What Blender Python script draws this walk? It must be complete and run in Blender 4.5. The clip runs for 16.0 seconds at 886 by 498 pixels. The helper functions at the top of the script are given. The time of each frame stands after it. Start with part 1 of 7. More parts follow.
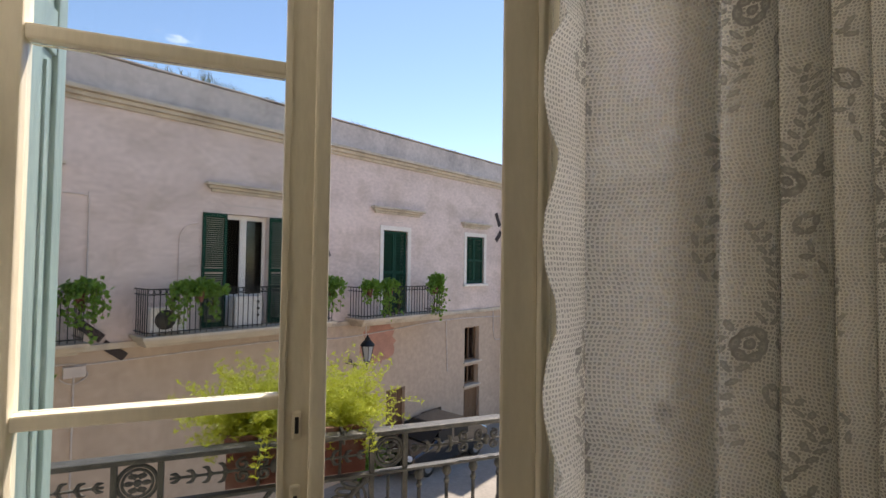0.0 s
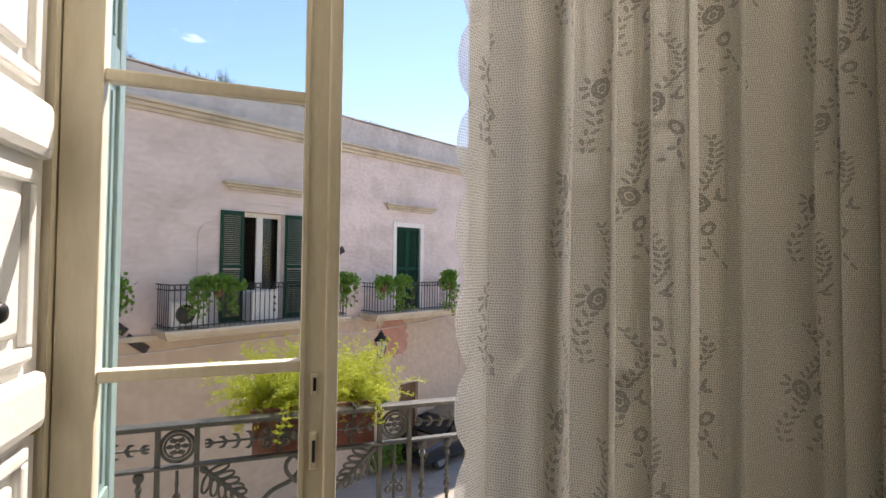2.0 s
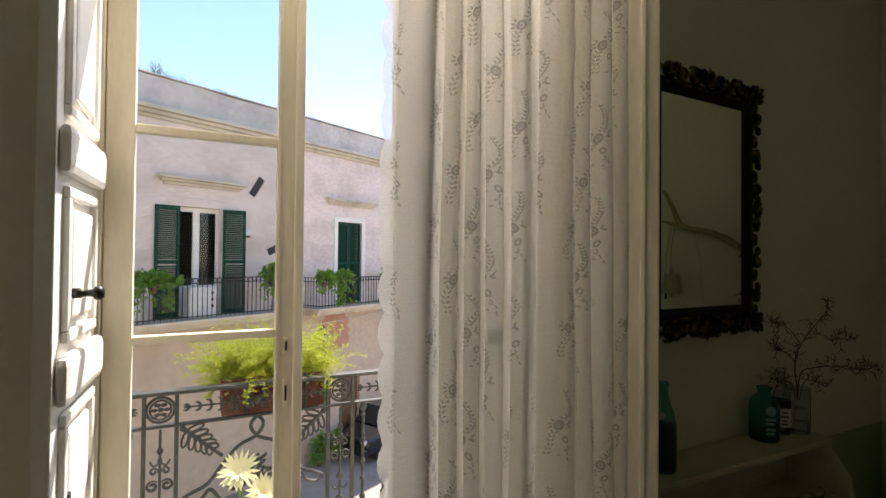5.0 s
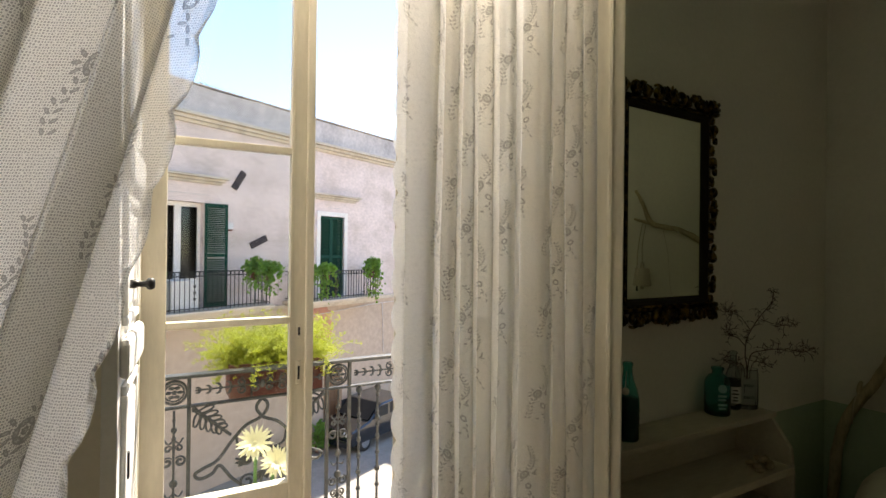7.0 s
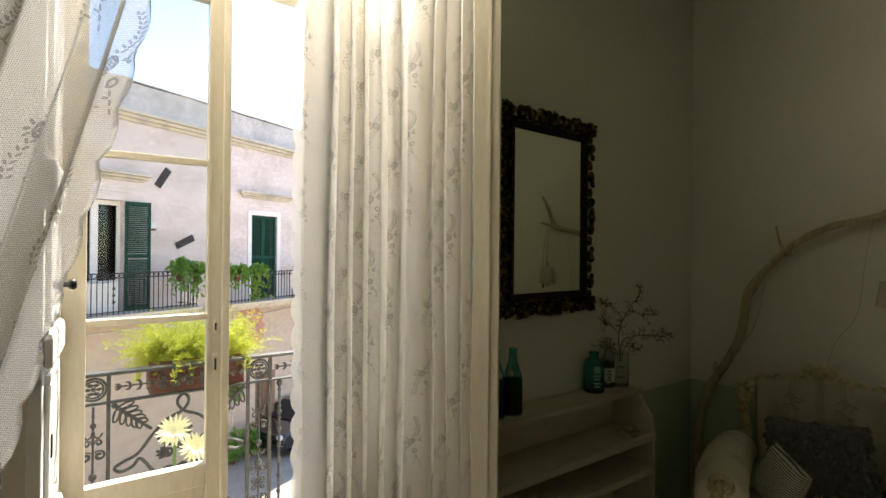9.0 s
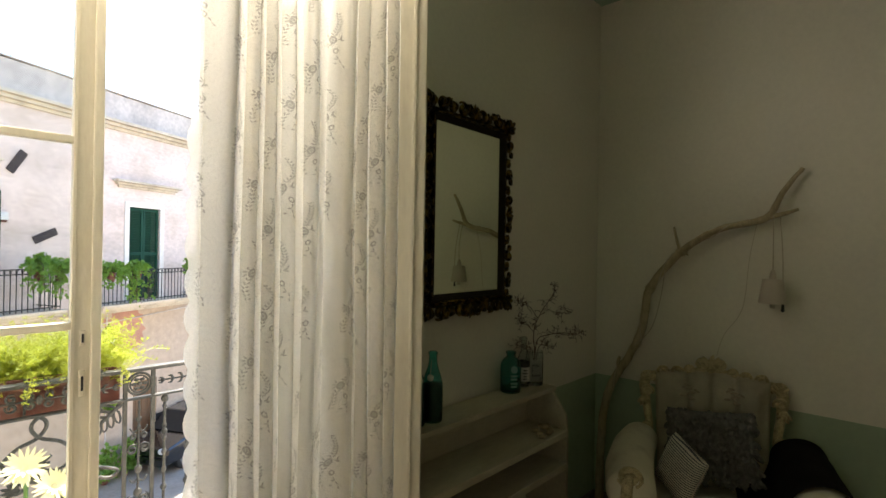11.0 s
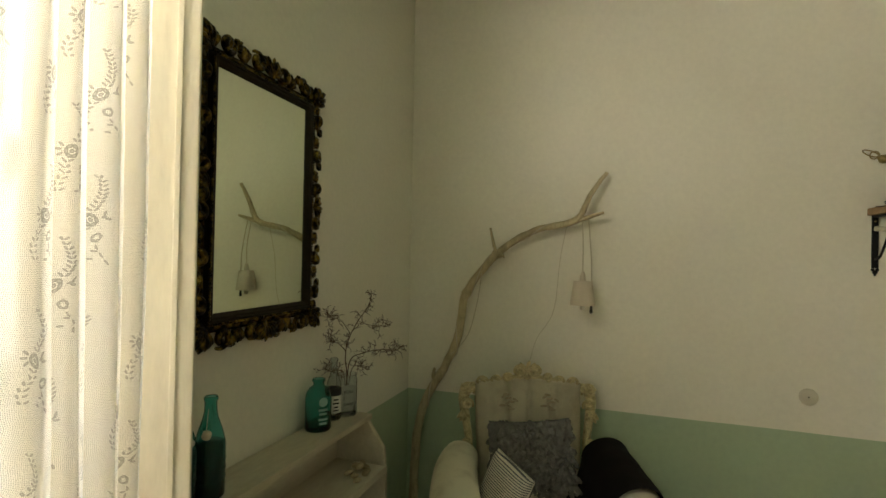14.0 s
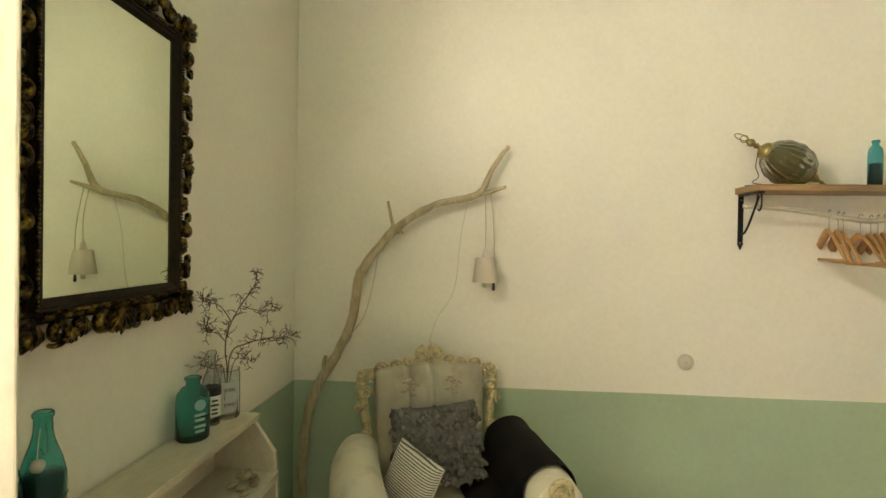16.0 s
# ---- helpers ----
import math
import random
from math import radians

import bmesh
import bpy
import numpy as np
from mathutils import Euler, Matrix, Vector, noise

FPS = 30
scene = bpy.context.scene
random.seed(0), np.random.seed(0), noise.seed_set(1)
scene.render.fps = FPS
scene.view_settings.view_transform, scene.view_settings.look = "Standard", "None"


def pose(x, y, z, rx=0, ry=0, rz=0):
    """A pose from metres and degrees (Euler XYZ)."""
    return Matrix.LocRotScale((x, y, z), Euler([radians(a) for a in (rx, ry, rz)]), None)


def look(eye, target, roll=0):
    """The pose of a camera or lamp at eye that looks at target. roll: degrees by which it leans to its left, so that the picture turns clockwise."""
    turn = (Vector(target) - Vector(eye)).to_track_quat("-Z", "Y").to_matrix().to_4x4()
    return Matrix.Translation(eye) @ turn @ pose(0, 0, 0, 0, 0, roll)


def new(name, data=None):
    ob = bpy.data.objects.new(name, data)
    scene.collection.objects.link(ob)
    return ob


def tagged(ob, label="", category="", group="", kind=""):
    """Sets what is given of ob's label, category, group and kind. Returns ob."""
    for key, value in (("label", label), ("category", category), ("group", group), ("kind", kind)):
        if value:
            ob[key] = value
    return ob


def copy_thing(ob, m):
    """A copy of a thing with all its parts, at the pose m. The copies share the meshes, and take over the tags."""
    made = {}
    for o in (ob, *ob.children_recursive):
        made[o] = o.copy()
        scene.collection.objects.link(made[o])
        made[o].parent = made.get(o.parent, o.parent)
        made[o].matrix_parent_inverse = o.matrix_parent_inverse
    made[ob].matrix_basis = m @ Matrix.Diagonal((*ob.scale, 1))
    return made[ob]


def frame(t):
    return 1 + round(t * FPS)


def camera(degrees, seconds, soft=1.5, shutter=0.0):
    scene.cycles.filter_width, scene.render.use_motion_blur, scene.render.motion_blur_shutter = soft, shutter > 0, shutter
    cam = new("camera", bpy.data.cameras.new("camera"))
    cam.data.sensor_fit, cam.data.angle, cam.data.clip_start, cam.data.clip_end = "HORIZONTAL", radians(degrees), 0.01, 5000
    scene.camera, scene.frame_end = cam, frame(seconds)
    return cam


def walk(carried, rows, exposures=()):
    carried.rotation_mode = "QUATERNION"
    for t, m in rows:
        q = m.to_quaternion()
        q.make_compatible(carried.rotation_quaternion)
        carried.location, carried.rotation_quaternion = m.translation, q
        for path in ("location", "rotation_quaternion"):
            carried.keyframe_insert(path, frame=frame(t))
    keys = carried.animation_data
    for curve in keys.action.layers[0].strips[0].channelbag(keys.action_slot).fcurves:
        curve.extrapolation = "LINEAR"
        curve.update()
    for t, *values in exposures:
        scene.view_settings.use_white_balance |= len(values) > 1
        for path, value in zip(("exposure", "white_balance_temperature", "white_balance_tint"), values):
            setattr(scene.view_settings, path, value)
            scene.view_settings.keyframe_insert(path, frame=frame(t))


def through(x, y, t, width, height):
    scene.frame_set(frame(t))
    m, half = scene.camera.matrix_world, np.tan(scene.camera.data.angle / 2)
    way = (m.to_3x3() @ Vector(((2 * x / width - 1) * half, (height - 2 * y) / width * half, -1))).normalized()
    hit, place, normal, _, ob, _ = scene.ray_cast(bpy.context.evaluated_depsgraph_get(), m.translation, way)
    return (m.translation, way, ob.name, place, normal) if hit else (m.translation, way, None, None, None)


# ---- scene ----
cam = camera(82.6, 16.0)
PATH = [
    (0, (-0.003, 0.11, 1.5991), (0.739, 1.9662, 1.6628), 0.79),
    (0.5, (0.031, 0.0489, 1.6039), (0.79, 1.8992, 1.6615), 0.58),
    (1, (0.034, 0.005, 1.5981), (0.769, 1.8643, 1.6548), 0.80),
    (1.5, (0.012, -0.0338, 1.5893), (0.715, 1.8376, 1.6403), 0.81),
    (2, (-0.027, -0.0818, 1.5884), (0.665, 1.7946, 1.6375), 0.72),
    (2.5, (-0.054, -0.1389, 1.5923), (0.658, 1.7295, 1.6422), 0.71),
    (3, (-0.073, -0.1988, 1.5902), (0.688, 1.6504, 1.6467), 0.68),
    (3.5, (-0.093, -0.261, 1.596), (0.726, 1.5622, 1.657), 0.65),
    (4, (-0.12, -0.362, 1.596), (0.749, 1.4383, 1.6526), 0.72),
    (4.5, (-0.136, -0.451, 1.5963), (0.755, 1.3385, 1.6377), 0.61),
    (7, (-0.291, -0.6692, 1.6042), (0.678, 1.08, 1.6097), 0.67),
    (7.5, (-0.295, -0.7433, 1.6077), (0.716, 0.982, 1.6119), 0.54),
    (8, (-0.308, -0.8345, 1.619), (0.756, 0.8597, 1.6215), 0.51),
    (8.5, (-0.308, -0.8816, 1.6241), (0.812, 0.7756, 1.6259), 0.48),
    (9, (-0.306, -0.9425, 1.6159), (0.867, 0.6767, 1.622), 0.55),
    (11.5, (-0.25, -0.7474, 1.6157), (1.303, 0.5117, 1.6188), 0.95),
    (12, (-0.215, -0.7043, 1.6105), (1.427, 0.4377, 1.6174), 0.90),
    (12.5, (-0.153, -0.6493, 1.6105), (1.562, 0.3787, 1.6213), 1.06),
    (13, (-0.073, -0.5774, 1.6169), (1.708, 0.3314, 1.6344), 1.02),
    (13.5, (-0.002, -0.5324, 1.6178), (1.833, 0.2613, 1.641), 1.09),
    (14, (0.063, -0.4713, 1.61), (1.948, 0.1943, 1.6367), 1.06),
    (14.5, (0.128, -0.4, 1.5943), (2.051, 0.1476, 1.6208), 1.14),
    (15, (0.185, -0.3476, 1.5733), (2.141, 0.0672, 1.5913), 1.02),
    (15.5, (0.222, -0.3094, 1.5671), (2.202, -0.0213, 1.5646), 1.11),
    (16, (0.231, -0.2793, 1.5606), (2.224, -0.1228, 1.5386), 1.00),
]
# exposure follows the phone's metering: outdoors first, the room at the end
EXPOSURES = [(t, e, 6900, k) for t, e, k in ((0.0, 0.6, 16), (1.5, 0.9, 17), (3.0, 1.15, 17), (4.5, 1.3, 16), (7.0, 1.65, 13), (9.0, 1.9, 11), (11.5, 2.3, 9), (12.5, 2.7, 7), (13.5, 3.3, 7), (14.5, 3.95, 9), (16.0, 4.7, 12))]
walk(cam, [(t, look(eye, target, roll)) for t, eye, target, roll in PATH], EXPOSURES)

# ---- light ----
SUN_HEADING, SUN_HEIGHT = 42.0, 55.0
world = bpy.data.worlds.new("sky")
scene.world = world
world.use_nodes = True
wn = world.node_tree.nodes
sky = wn.new("ShaderNodeTexSky")
sky.sky_type, sky.sun_disc = "NISHITA", False
sky.sun_elevation, sky.sun_rotation = radians(SUN_HEIGHT), radians(SUN_HEADING)
sky.air_density, sky.dust_density, sky.ozone_density = 1.0, 0.0, 3.0
# a few small cumulus shreds in the blue
wco = wn.new("ShaderNodeTexCoord")
wmap = wn.new("ShaderNodeMapping")
wmap.inputs["Scale"].default_value = (9.0, 9.0, 20.0)
wno = wn.new("ShaderNodeTexNoise")
wno.inputs["Scale"].default_value, wno.inputs["Detail"].default_value = 1.3, 7.0
wra = wn.new("ShaderNodeValToRGB")
wra.color_ramp.elements[0].position, wra.color_ramp.elements[1].position = 0.67, 0.98
wmx = wn.new("ShaderNodeMix")
wmx.data_type = "RGBA"
wmx.inputs["B"].default_value = (11.0, 11.3, 11.8, 1)
wl = world.node_tree.links
wl.new(wco.outputs["Generated"], wmap.inputs["Vector"])
wl.new(wmap.outputs["Vector"], wno.inputs["Vector"])
wl.new(wno.outputs["Fac"], wra.inputs["Fac"])
wl.new(wra.outputs["Color"], wmx.inputs["Factor"])
wl.new(sky.outputs["Color"], wmx.inputs["A"])
wbg = wn["Background"]
wl.new(wmx.outputs["Result"], wbg.inputs["Color"])
wbg.inputs["Strength"].default_value = 0.14

sun = new("sun", bpy.data.lights.new("sun", "SUN"))
sun.data.energy, sun.data.angle, sun.data.color = 5.0, radians(0.6), (1.0, 0.94, 0.84)
_e, _h = radians(SUN_HEIGHT), radians(SUN_HEADING)
sun.matrix_world = look((0, 0, 0), (-math.cos(_e) * math.sin(_h), -math.cos(_e) * math.cos(_h), -math.sin(_e)))


# added fill lamp below the transom, brightens lace and room beyond the sky's own light
fill_lamp = new("curtain_fill_lamp", bpy.data.lights.new("curtain_fill_lamp", "AREA"))
fill_lamp.data.shape, fill_lamp.data.size, fill_lamp.data.size_y = "RECTANGLE", 0.90, 0.28
fill_lamp.data.energy, fill_lamp.data.color = 4.6, (1.0, 0.93, 0.84)
fill_lamp.matrix_world = look((0.12, 0.84, 2.80), (0.12, 0.04, 2.10))


# ---- materials ----
def material(name, base, rough=0.6, metal=0.0, spread=0.12, scale=6.0, fine=60.0, bump=0.15, dirt=None, dirt_amount=0.0,
             stretch=(1, 1, 1), vary=0.0, spec=0.5, coat=0.0, dirt_scale=1.7, dirt_from=0.48):
    """A surface with tone variation at two scales, fine relief and, where given, stains of a second colour."""
    m = bpy.data.materials.new(name)
    m.use_nodes = True
    n, l = m.node_tree.nodes, m.node_tree.links
    b = n["Principled BSDF"]
    co = n.new("ShaderNodeTexCoord")
    mp = n.new("ShaderNodeMapping")
    mp.inputs["Scale"].default_value = stretch
    l.new(co.outputs["Object"], mp.inputs["Vector"])
    a, f = n.new("ShaderNodeTexNoise"), n.new("ShaderNodeTexNoise")
    a.inputs["Scale"].default_value, a.inputs["Detail"].default_value = scale, 5
    f.inputs["Scale"].default_value, f.inputs["Detail"].default_value = fine, 4
    l.new(mp.outputs["Vector"], a.inputs["Vector"])
    l.new(mp.outputs["Vector"], f.inputs["Vector"])
    add = n.new("ShaderNodeMath")
    add.operation = "ADD"
    l.new(a.outputs["Fac"], add.inputs[0])
    l.new(f.outputs["Fac"], add.inputs[1])
    ramp = n.new("ShaderNodeMapRange")
    ramp.inputs["From Min"].default_value, ramp.inputs["From Max"].default_value = 0.6, 1.4
    ramp.inputs["To Min"].default_value, ramp.inputs["To Max"].default_value = 1 - spread, 1 + spread
    l.new(add.outputs[0], ramp.inputs["Value"])
    tone = n.new("ShaderNodeMix")
    tone.data_type, tone.blend_type = "RGBA", "MULTIPLY"
    tone.inputs["Factor"].default_value = 1.0
    tone.inputs["A"].default_value = (*base, 1)
    l.new(ramp.outputs["Result"], tone.inputs["B"])
    out = tone.outputs["Result"]
    if vary:
        oi = n.new("ShaderNodeObjectInfo")
        vr = n.new("ShaderNodeMapRange")
        vr.inputs["To Min"].default_value, vr.inputs["To Max"].default_value = 1 - vary, 1 + vary
        l.new(oi.outputs["Random"], vr.inputs["Value"])
        t2 = n.new("ShaderNodeMix")
        t2.data_type, t2.blend_type = "RGBA", "MULTIPLY"
        t2.inputs["Factor"].default_value = 1.0
        l.new(out, t2.inputs["A"])
        l.new(vr.outputs["Result"], t2.inputs["B"])
        out = t2.outputs["Result"]
    if dirt:
        d = n.new("ShaderNodeTexNoise")
        d.inputs["Scale"].default_value, d.inputs["Detail"].default_value, d.inputs["Roughness"].default_value = dirt_scale, 8, 0.65
        l.new(mp.outputs["Vector"], d.inputs["Vector"])
        dr = n.new("ShaderNodeMapRange")
        dr.inputs["From Min"].default_value, dr.inputs["From Max"].default_value = dirt_from, dirt_from + 0.24
        dr.inputs["To Max"].default_value = dirt_amount
        l.new(d.outputs["Fac"], dr.inputs["Value"])
        t3 = n.new("ShaderNodeMix")
        t3.data_type = "RGBA"
        t3.inputs["B"].default_value = (*dirt, 1)
        l.new(dr.outputs["Result"], t3.inputs["Factor"])
        l.new(out, t3.inputs["A"])
        out = t3.outputs["Result"]
    l.new(out, b.inputs["Base Color"])
    b.inputs["Roughness"].default_value, b.inputs["Metallic"].default_value = rough, metal
    b.inputs["Specular IOR Level"].default_value, b.inputs["Coat Weight"].default_value = spec, coat
    if bump:
        bp = n.new("ShaderNodeBump")
        bp.inputs["Strength"].default_value, bp.inputs["Distance"].default_value = bump, 0.01
        l.new(add.outputs[0], bp.inputs["Height"])
        l.new(bp.outputs["Normal"], b.inputs["Normal"])
    return m


def glass(name, tint, rough=0.0):
    m = bpy.data.materials.new(name)
    m.use_nodes = True
    b = m.node_tree.nodes["Principled BSDF"]
    b.inputs["Base Color"].default_value = (*tint, 1)
    b.inputs["Transmission Weight"].default_value, b.inputs["Roughness"].default_value, b.inputs["IOR"].default_value = 1.0, rough, 1.45
    return m


def pane_glass(name):
    """Thin old window glass: mostly clear, with a weak mirror image."""
    m = bpy.data.materials.new(name)
    m.use_nodes = True
    n, l = m.node_tree.nodes, m.node_tree.links
    n.remove(n["Principled BSDF"])
    tr, gl, mx, fr = (n.new(k) for k in ("ShaderNodeBsdfTransparent", "ShaderNodeBsdfGlossy", "ShaderNodeMixShader", "ShaderNodeFresnel"))
    tr.inputs["Color"].default_value = (0.93, 0.95, 0.94, 1)
    gl.inputs["Roughness"].default_value = 0.03
    fr.inputs["IOR"].default_value = 1.35
    l.new(fr.outputs["Fac"], mx.inputs["Fac"])
    l.new(tr.outputs["BSDF"], mx.inputs[1])
    l.new(gl.outputs["BSDF"], mx.inputs[2])
    l.new(mx.outputs["Shader"], n["Material Output"].inputs["Surface"])
    return m


def math_node(n, l, op, a, b=None):
    k = n.new("ShaderNodeMath")
    k.operation = op
    for i, v in enumerate((a, b)):
        if v is None:
            continue
        if isinstance(v, (int, float)):
            k.inputs[i].default_value = v
        else:
            l.new(v, k.inputs[i])
    return k.outputs[0]


def lace(name, thread=(0.95, 0.93, 0.88)):
    """Net curtain: fine hexagonal tulle, denser where sprays of leaves and roses are woven in. UV is in metres on the cloth."""
    m = bpy.data.materials.new(name)
    m.use_nodes = True
    n, l = m.node_tree.nodes, m.node_tree.links
    n.remove(n["Principled BSDF"])
    uv = n.new("ShaderNodeUVMap")
    # slight slackness of the weave
    warp = n.new("ShaderNodeTexNoise")
    warp.inputs["Scale"].default_value = 14.0
    wv = n.new("ShaderNodeVectorMath")
    wv.operation = "MULTIPLY_ADD"
    wv.inputs[1].default_value = (0.006, 0.006, 0.0)
    l.new(uv.outputs["UV"], warp.inputs["Vector"])
    l.new(warp.outputs["Color"], wv.inputs[0])
    l.new(uv.outputs["UV"], wv.inputs[2])
    sep = n.new("ShaderNodeSeparateXYZ")
    l.new(wv.outputs[0], sep.inputs[0])
    U, V = sep.outputs[0], sep.outputs[1]
    # sprays in columns 0.115 m apart, one every 0.207 m, alternate columns shifted by half a repeat
    col = math_node(n, l, "DIVIDE", U, 0.115)
    ci = math_node(n, l, "FLOOR", col)
    cx = math_node(n, l, "MULTIPLY", math_node(n, l, "SUBTRACT", math_node(n, l, "SUBTRACT", col, ci), 0.5), 0.15)
    odd = math_node(n, l, "MULTIPLY", math_node(n, l, "MODULO", math_node(n, l, "ABSOLUTE", ci), 2.0), 0.5)
    row = math_node(n, l, "ADD", math_node(n, l, "DIVIDE", V, 0.207), odd)
    cy = math_node(n, l, "MULTIPLY", math_node(n, l, "SUBTRACT", math_node(n, l, "FRACT", row), 0.5), 0.27)
    cell = n.new("ShaderNodeCombineXYZ")
    l.new(cx, cell.inputs[0])
    l.new(cy, cell.inputs[1])
    near = None

    def petal(x, y, turn, long, wide):
        """One woven leaf: an ellipse in the repeat, joined to the motif so far."""
        nonlocal near
        mp = n.new("ShaderNodeMapping")
        mp.vector_type = "TEXTURE"
        mp.inputs["Location"].default_value = (x, y, 0)
        mp.inputs["Rotation"].default_value = (0, 0, radians(turn))
        mp.inputs["Scale"].default_value = (long, wide, 1)
        l.new(cell.outputs[0], mp.inputs["Vector"])
        ln = n.new("ShaderNodeVectorMath")
        ln.operation = "LENGTH"
        l.new(mp.outputs[0], ln.inputs[0])
        near = ln.outputs["Value"] if near is None else math_node(n, l, "MINIMUM", near, ln.outputs["Value"])
    # a rose, a smaller one, and a leafy spray through both
    for k in range(6):
        a = 60 * k
        petal(0.0105 * math.cos(radians(a)) - 0.006, 0.0105 * math.sin(radians(a)) + 0.005, a + 90, 0.0066, 0.0038)
    petal(-0.006, 0.005, 0, 0.0042, 0.0042)
    for k in range(5):
        a = 72 * k + 20
        petal(0.0075 * math.cos(radians(a)) + 0.016, 0.0075 * math.sin(radians(a)) - 0.032, a + 90, 0.0048, 0.0028)
    for k in range(9):
        t = k / 8
        x, y = 0.002 + 0.016 * math.sin(3.4 * t), 0.024 + 0.072 * t
        for sd in (-1, 1):
            petal(x + sd * (0.0065 - 0.002 * t), y + 0.003, 90 - sd * 52, 0.0058 - 0.0015 * t, 0.0022)
    for k in range(6):
        t = k / 5
        x, y = -0.014 - 0.016 * math.sin(2.4 * t), -0.014 - 0.060 * t
        for sd in (-1, 1):
            petal(x + sd * 0.006, y, 258 - sd * 50, 0.0056 - 0.001 * t, 0.0022)
    for k in range(5):
        petal(0.022 + 0.004 * k * (-1) ** k, -0.052 - 0.008 * k, -60 + 60 * (k % 2), 0.0058, 0.0022)
    for x, y, a in ((0.020, 0.012, 25), (0.024, 0.020, 60), (0.027, 0.008, 0), (-0.026, 0.018, 140), (-0.030, 0.008, 180), (-0.027, -0.002, 215)):
        petal(x, y, a, 0.0060, 0.0024)
    body = n.new("ShaderNodeMapRange")
    body.inputs["From Min"].default_value, body.inputs["From Max"].default_value = 1.15, 0.95
    l.new(near, body.inputs["Value"])
    rim = n.new("ShaderNodeMapRange")
    rim.inputs["From Min"].default_value, rim.inputs["From Max"].default_value = 0.35, 0.75
    rim.inputs["To Min"].default_value, rim.inputs["To Max"].default_value = 0.55, 1.0
    l.new(near, rim.inputs["Value"])
    motif = math_node(n, l, "MULTIPLY", body.outputs[0], rim.outputs[0])
    net = n.new("ShaderNodeTexVoronoi")
    net.feature = "DISTANCE_TO_EDGE"
    net.inputs["Scale"].default_value, net.inputs["Randomness"].default_value = 390.0, 0.35
    l.new(uv.outputs["UV"], net.inputs["Vector"])
    hole = n.new("ShaderNodeMapRange")
    hole.inputs["From Min"].default_value, hole.inputs["From Max"].default_value = 0.16, 0.26
    hole.inputs["To Min"].default_value, hole.inputs["To Max"].default_value = 0.88, 0.38
    l.new(net.outputs["Distance"], hole.inputs["Value"])
    cover = math_node(n, l, "MAXIMUM", hole.outputs[0], motif)
    dif, tlc, tr, mx1, mx2 = (n.new(k) for k in ("ShaderNodeBsdfDiffuse", "ShaderNodeBsdfTranslucent", "ShaderNodeBsdfTransparent", "ShaderNodeMixShader", "ShaderNodeMixShader"))
    dif.inputs["Color"].default_value = (*thread, 1)
    tone = n.new("ShaderNodeMix")
    tone.data_type = "RGBA"
    tone.inputs["A"].default_value = (*thread, 1)
    tone.inputs["B"].default_value = tuple(0.22 * c for c in thread) + (1,)
    l.new(motif, tone.inputs["Factor"])
    l.new(tone.outputs["Result"], tlc.inputs["Color"])
    mx1.inputs["Fac"].default_value = 0.84
    l.new(dif.outputs[0], mx1.inputs[1])
    l.new(tlc.outputs[0], mx1.inputs[2])
    l.new(cover, mx2.inputs["Fac"])
    l.new(tr.outputs[0], mx2.inputs[1])
    l.new(mx1.outputs[0], mx2.inputs[2])
    l.new(mx2.outputs[0], n["Material Output"].inputs["Surface"])
    return m


PLASTER = material("white_limewash", (0.83, 0.78, 0.67), 0.9, spread=0.05, scale=1.6, fine=45, bump=0.12)
DADO = material("sage_green_paint", (0.42, 0.51, 0.35), 0.75, spread=0.06, scale=2.0, fine=40, bump=0.1)
CEILING = material("ceiling_paint", (0.42, 0.56, 0.42), 0.9, spread=0.05, bump=0.08)
FLOOR = material("floor_cement_tile", (0.30, 0.24, 0.18), 0.35, spread=0.15, scale=5, fine=70, bump=0.05, vary=0.08)
SKIRT = material("skirting_stone", (0.33, 0.29, 0.23), 0.5, spread=0.12, scale=9, bump=0.08)
CREAM = material("cream_gloss_paint", (0.83, 0.76, 0.60), 0.38, spread=0.07, scale=7, fine=90, bump=0.10, dirt=(0.42, 0.34, 0.22), dirt_amount=0.35, dirt_scale=9, stretch=(1, 1, 0.25))
SHUTTER_WHITE = material("white_shutter_paint", (0.86, 0.85, 0.82), 0.42, spread=0.05, scale=6, fine=80, bump=0.09, dirt=(0.55, 0.50, 0.40), dirt_amount=0.25, dirt_scale=6)
IRON = material("grey_cast_iron", (0.05, 0.05, 0.047), 0.55, metal=0.35, spread=0.3, scale=20, fine=160, bump=0.3, dirt=(0.22, 0.20, 0.17), dirt_amount=0.32, dirt_scale=22)
BLACK_IRON = material("black_wrought_iron", (0.012, 0.012, 0.012), 0.45, metal=0.4, spread=0.2, bump=0.15)
BRASS = material("aged_brass", (0.33, 0.25, 0.11), 0.32, metal=1.0, spread=0.2, bump=0.1)
PANE = pane_glass("window_glass")
LACE = lace("lace_net")
FACADE = material("pale_rose_plaster", (0.64, 0.535, 0.485), 0.92, spread=0.22, scale=0.55, fine=7, bump=0.5, dirt=(0.42, 0.34, 0.27), dirt_amount=0.7, dirt_scale=0.9, stretch=(1, 1, 1.6))
FACADE_LOW = material("weathered_ochre_stone", (0.48, 0.375, 0.285), 0.92, spread=0.2, scale=0.7, fine=6, bump=0.7, dirt=(0.30, 0.23, 0.17), dirt_amount=0.65, dirt_scale=0.7)
TRIM_STONE = material("limestone_trim", (0.54, 0.47, 0.37), 0.85, spread=0.16, scale=2, fine=25, bump=0.4, dirt=(0.22, 0.18, 0.14), dirt_amount=0.6, dirt_scale=1.5)
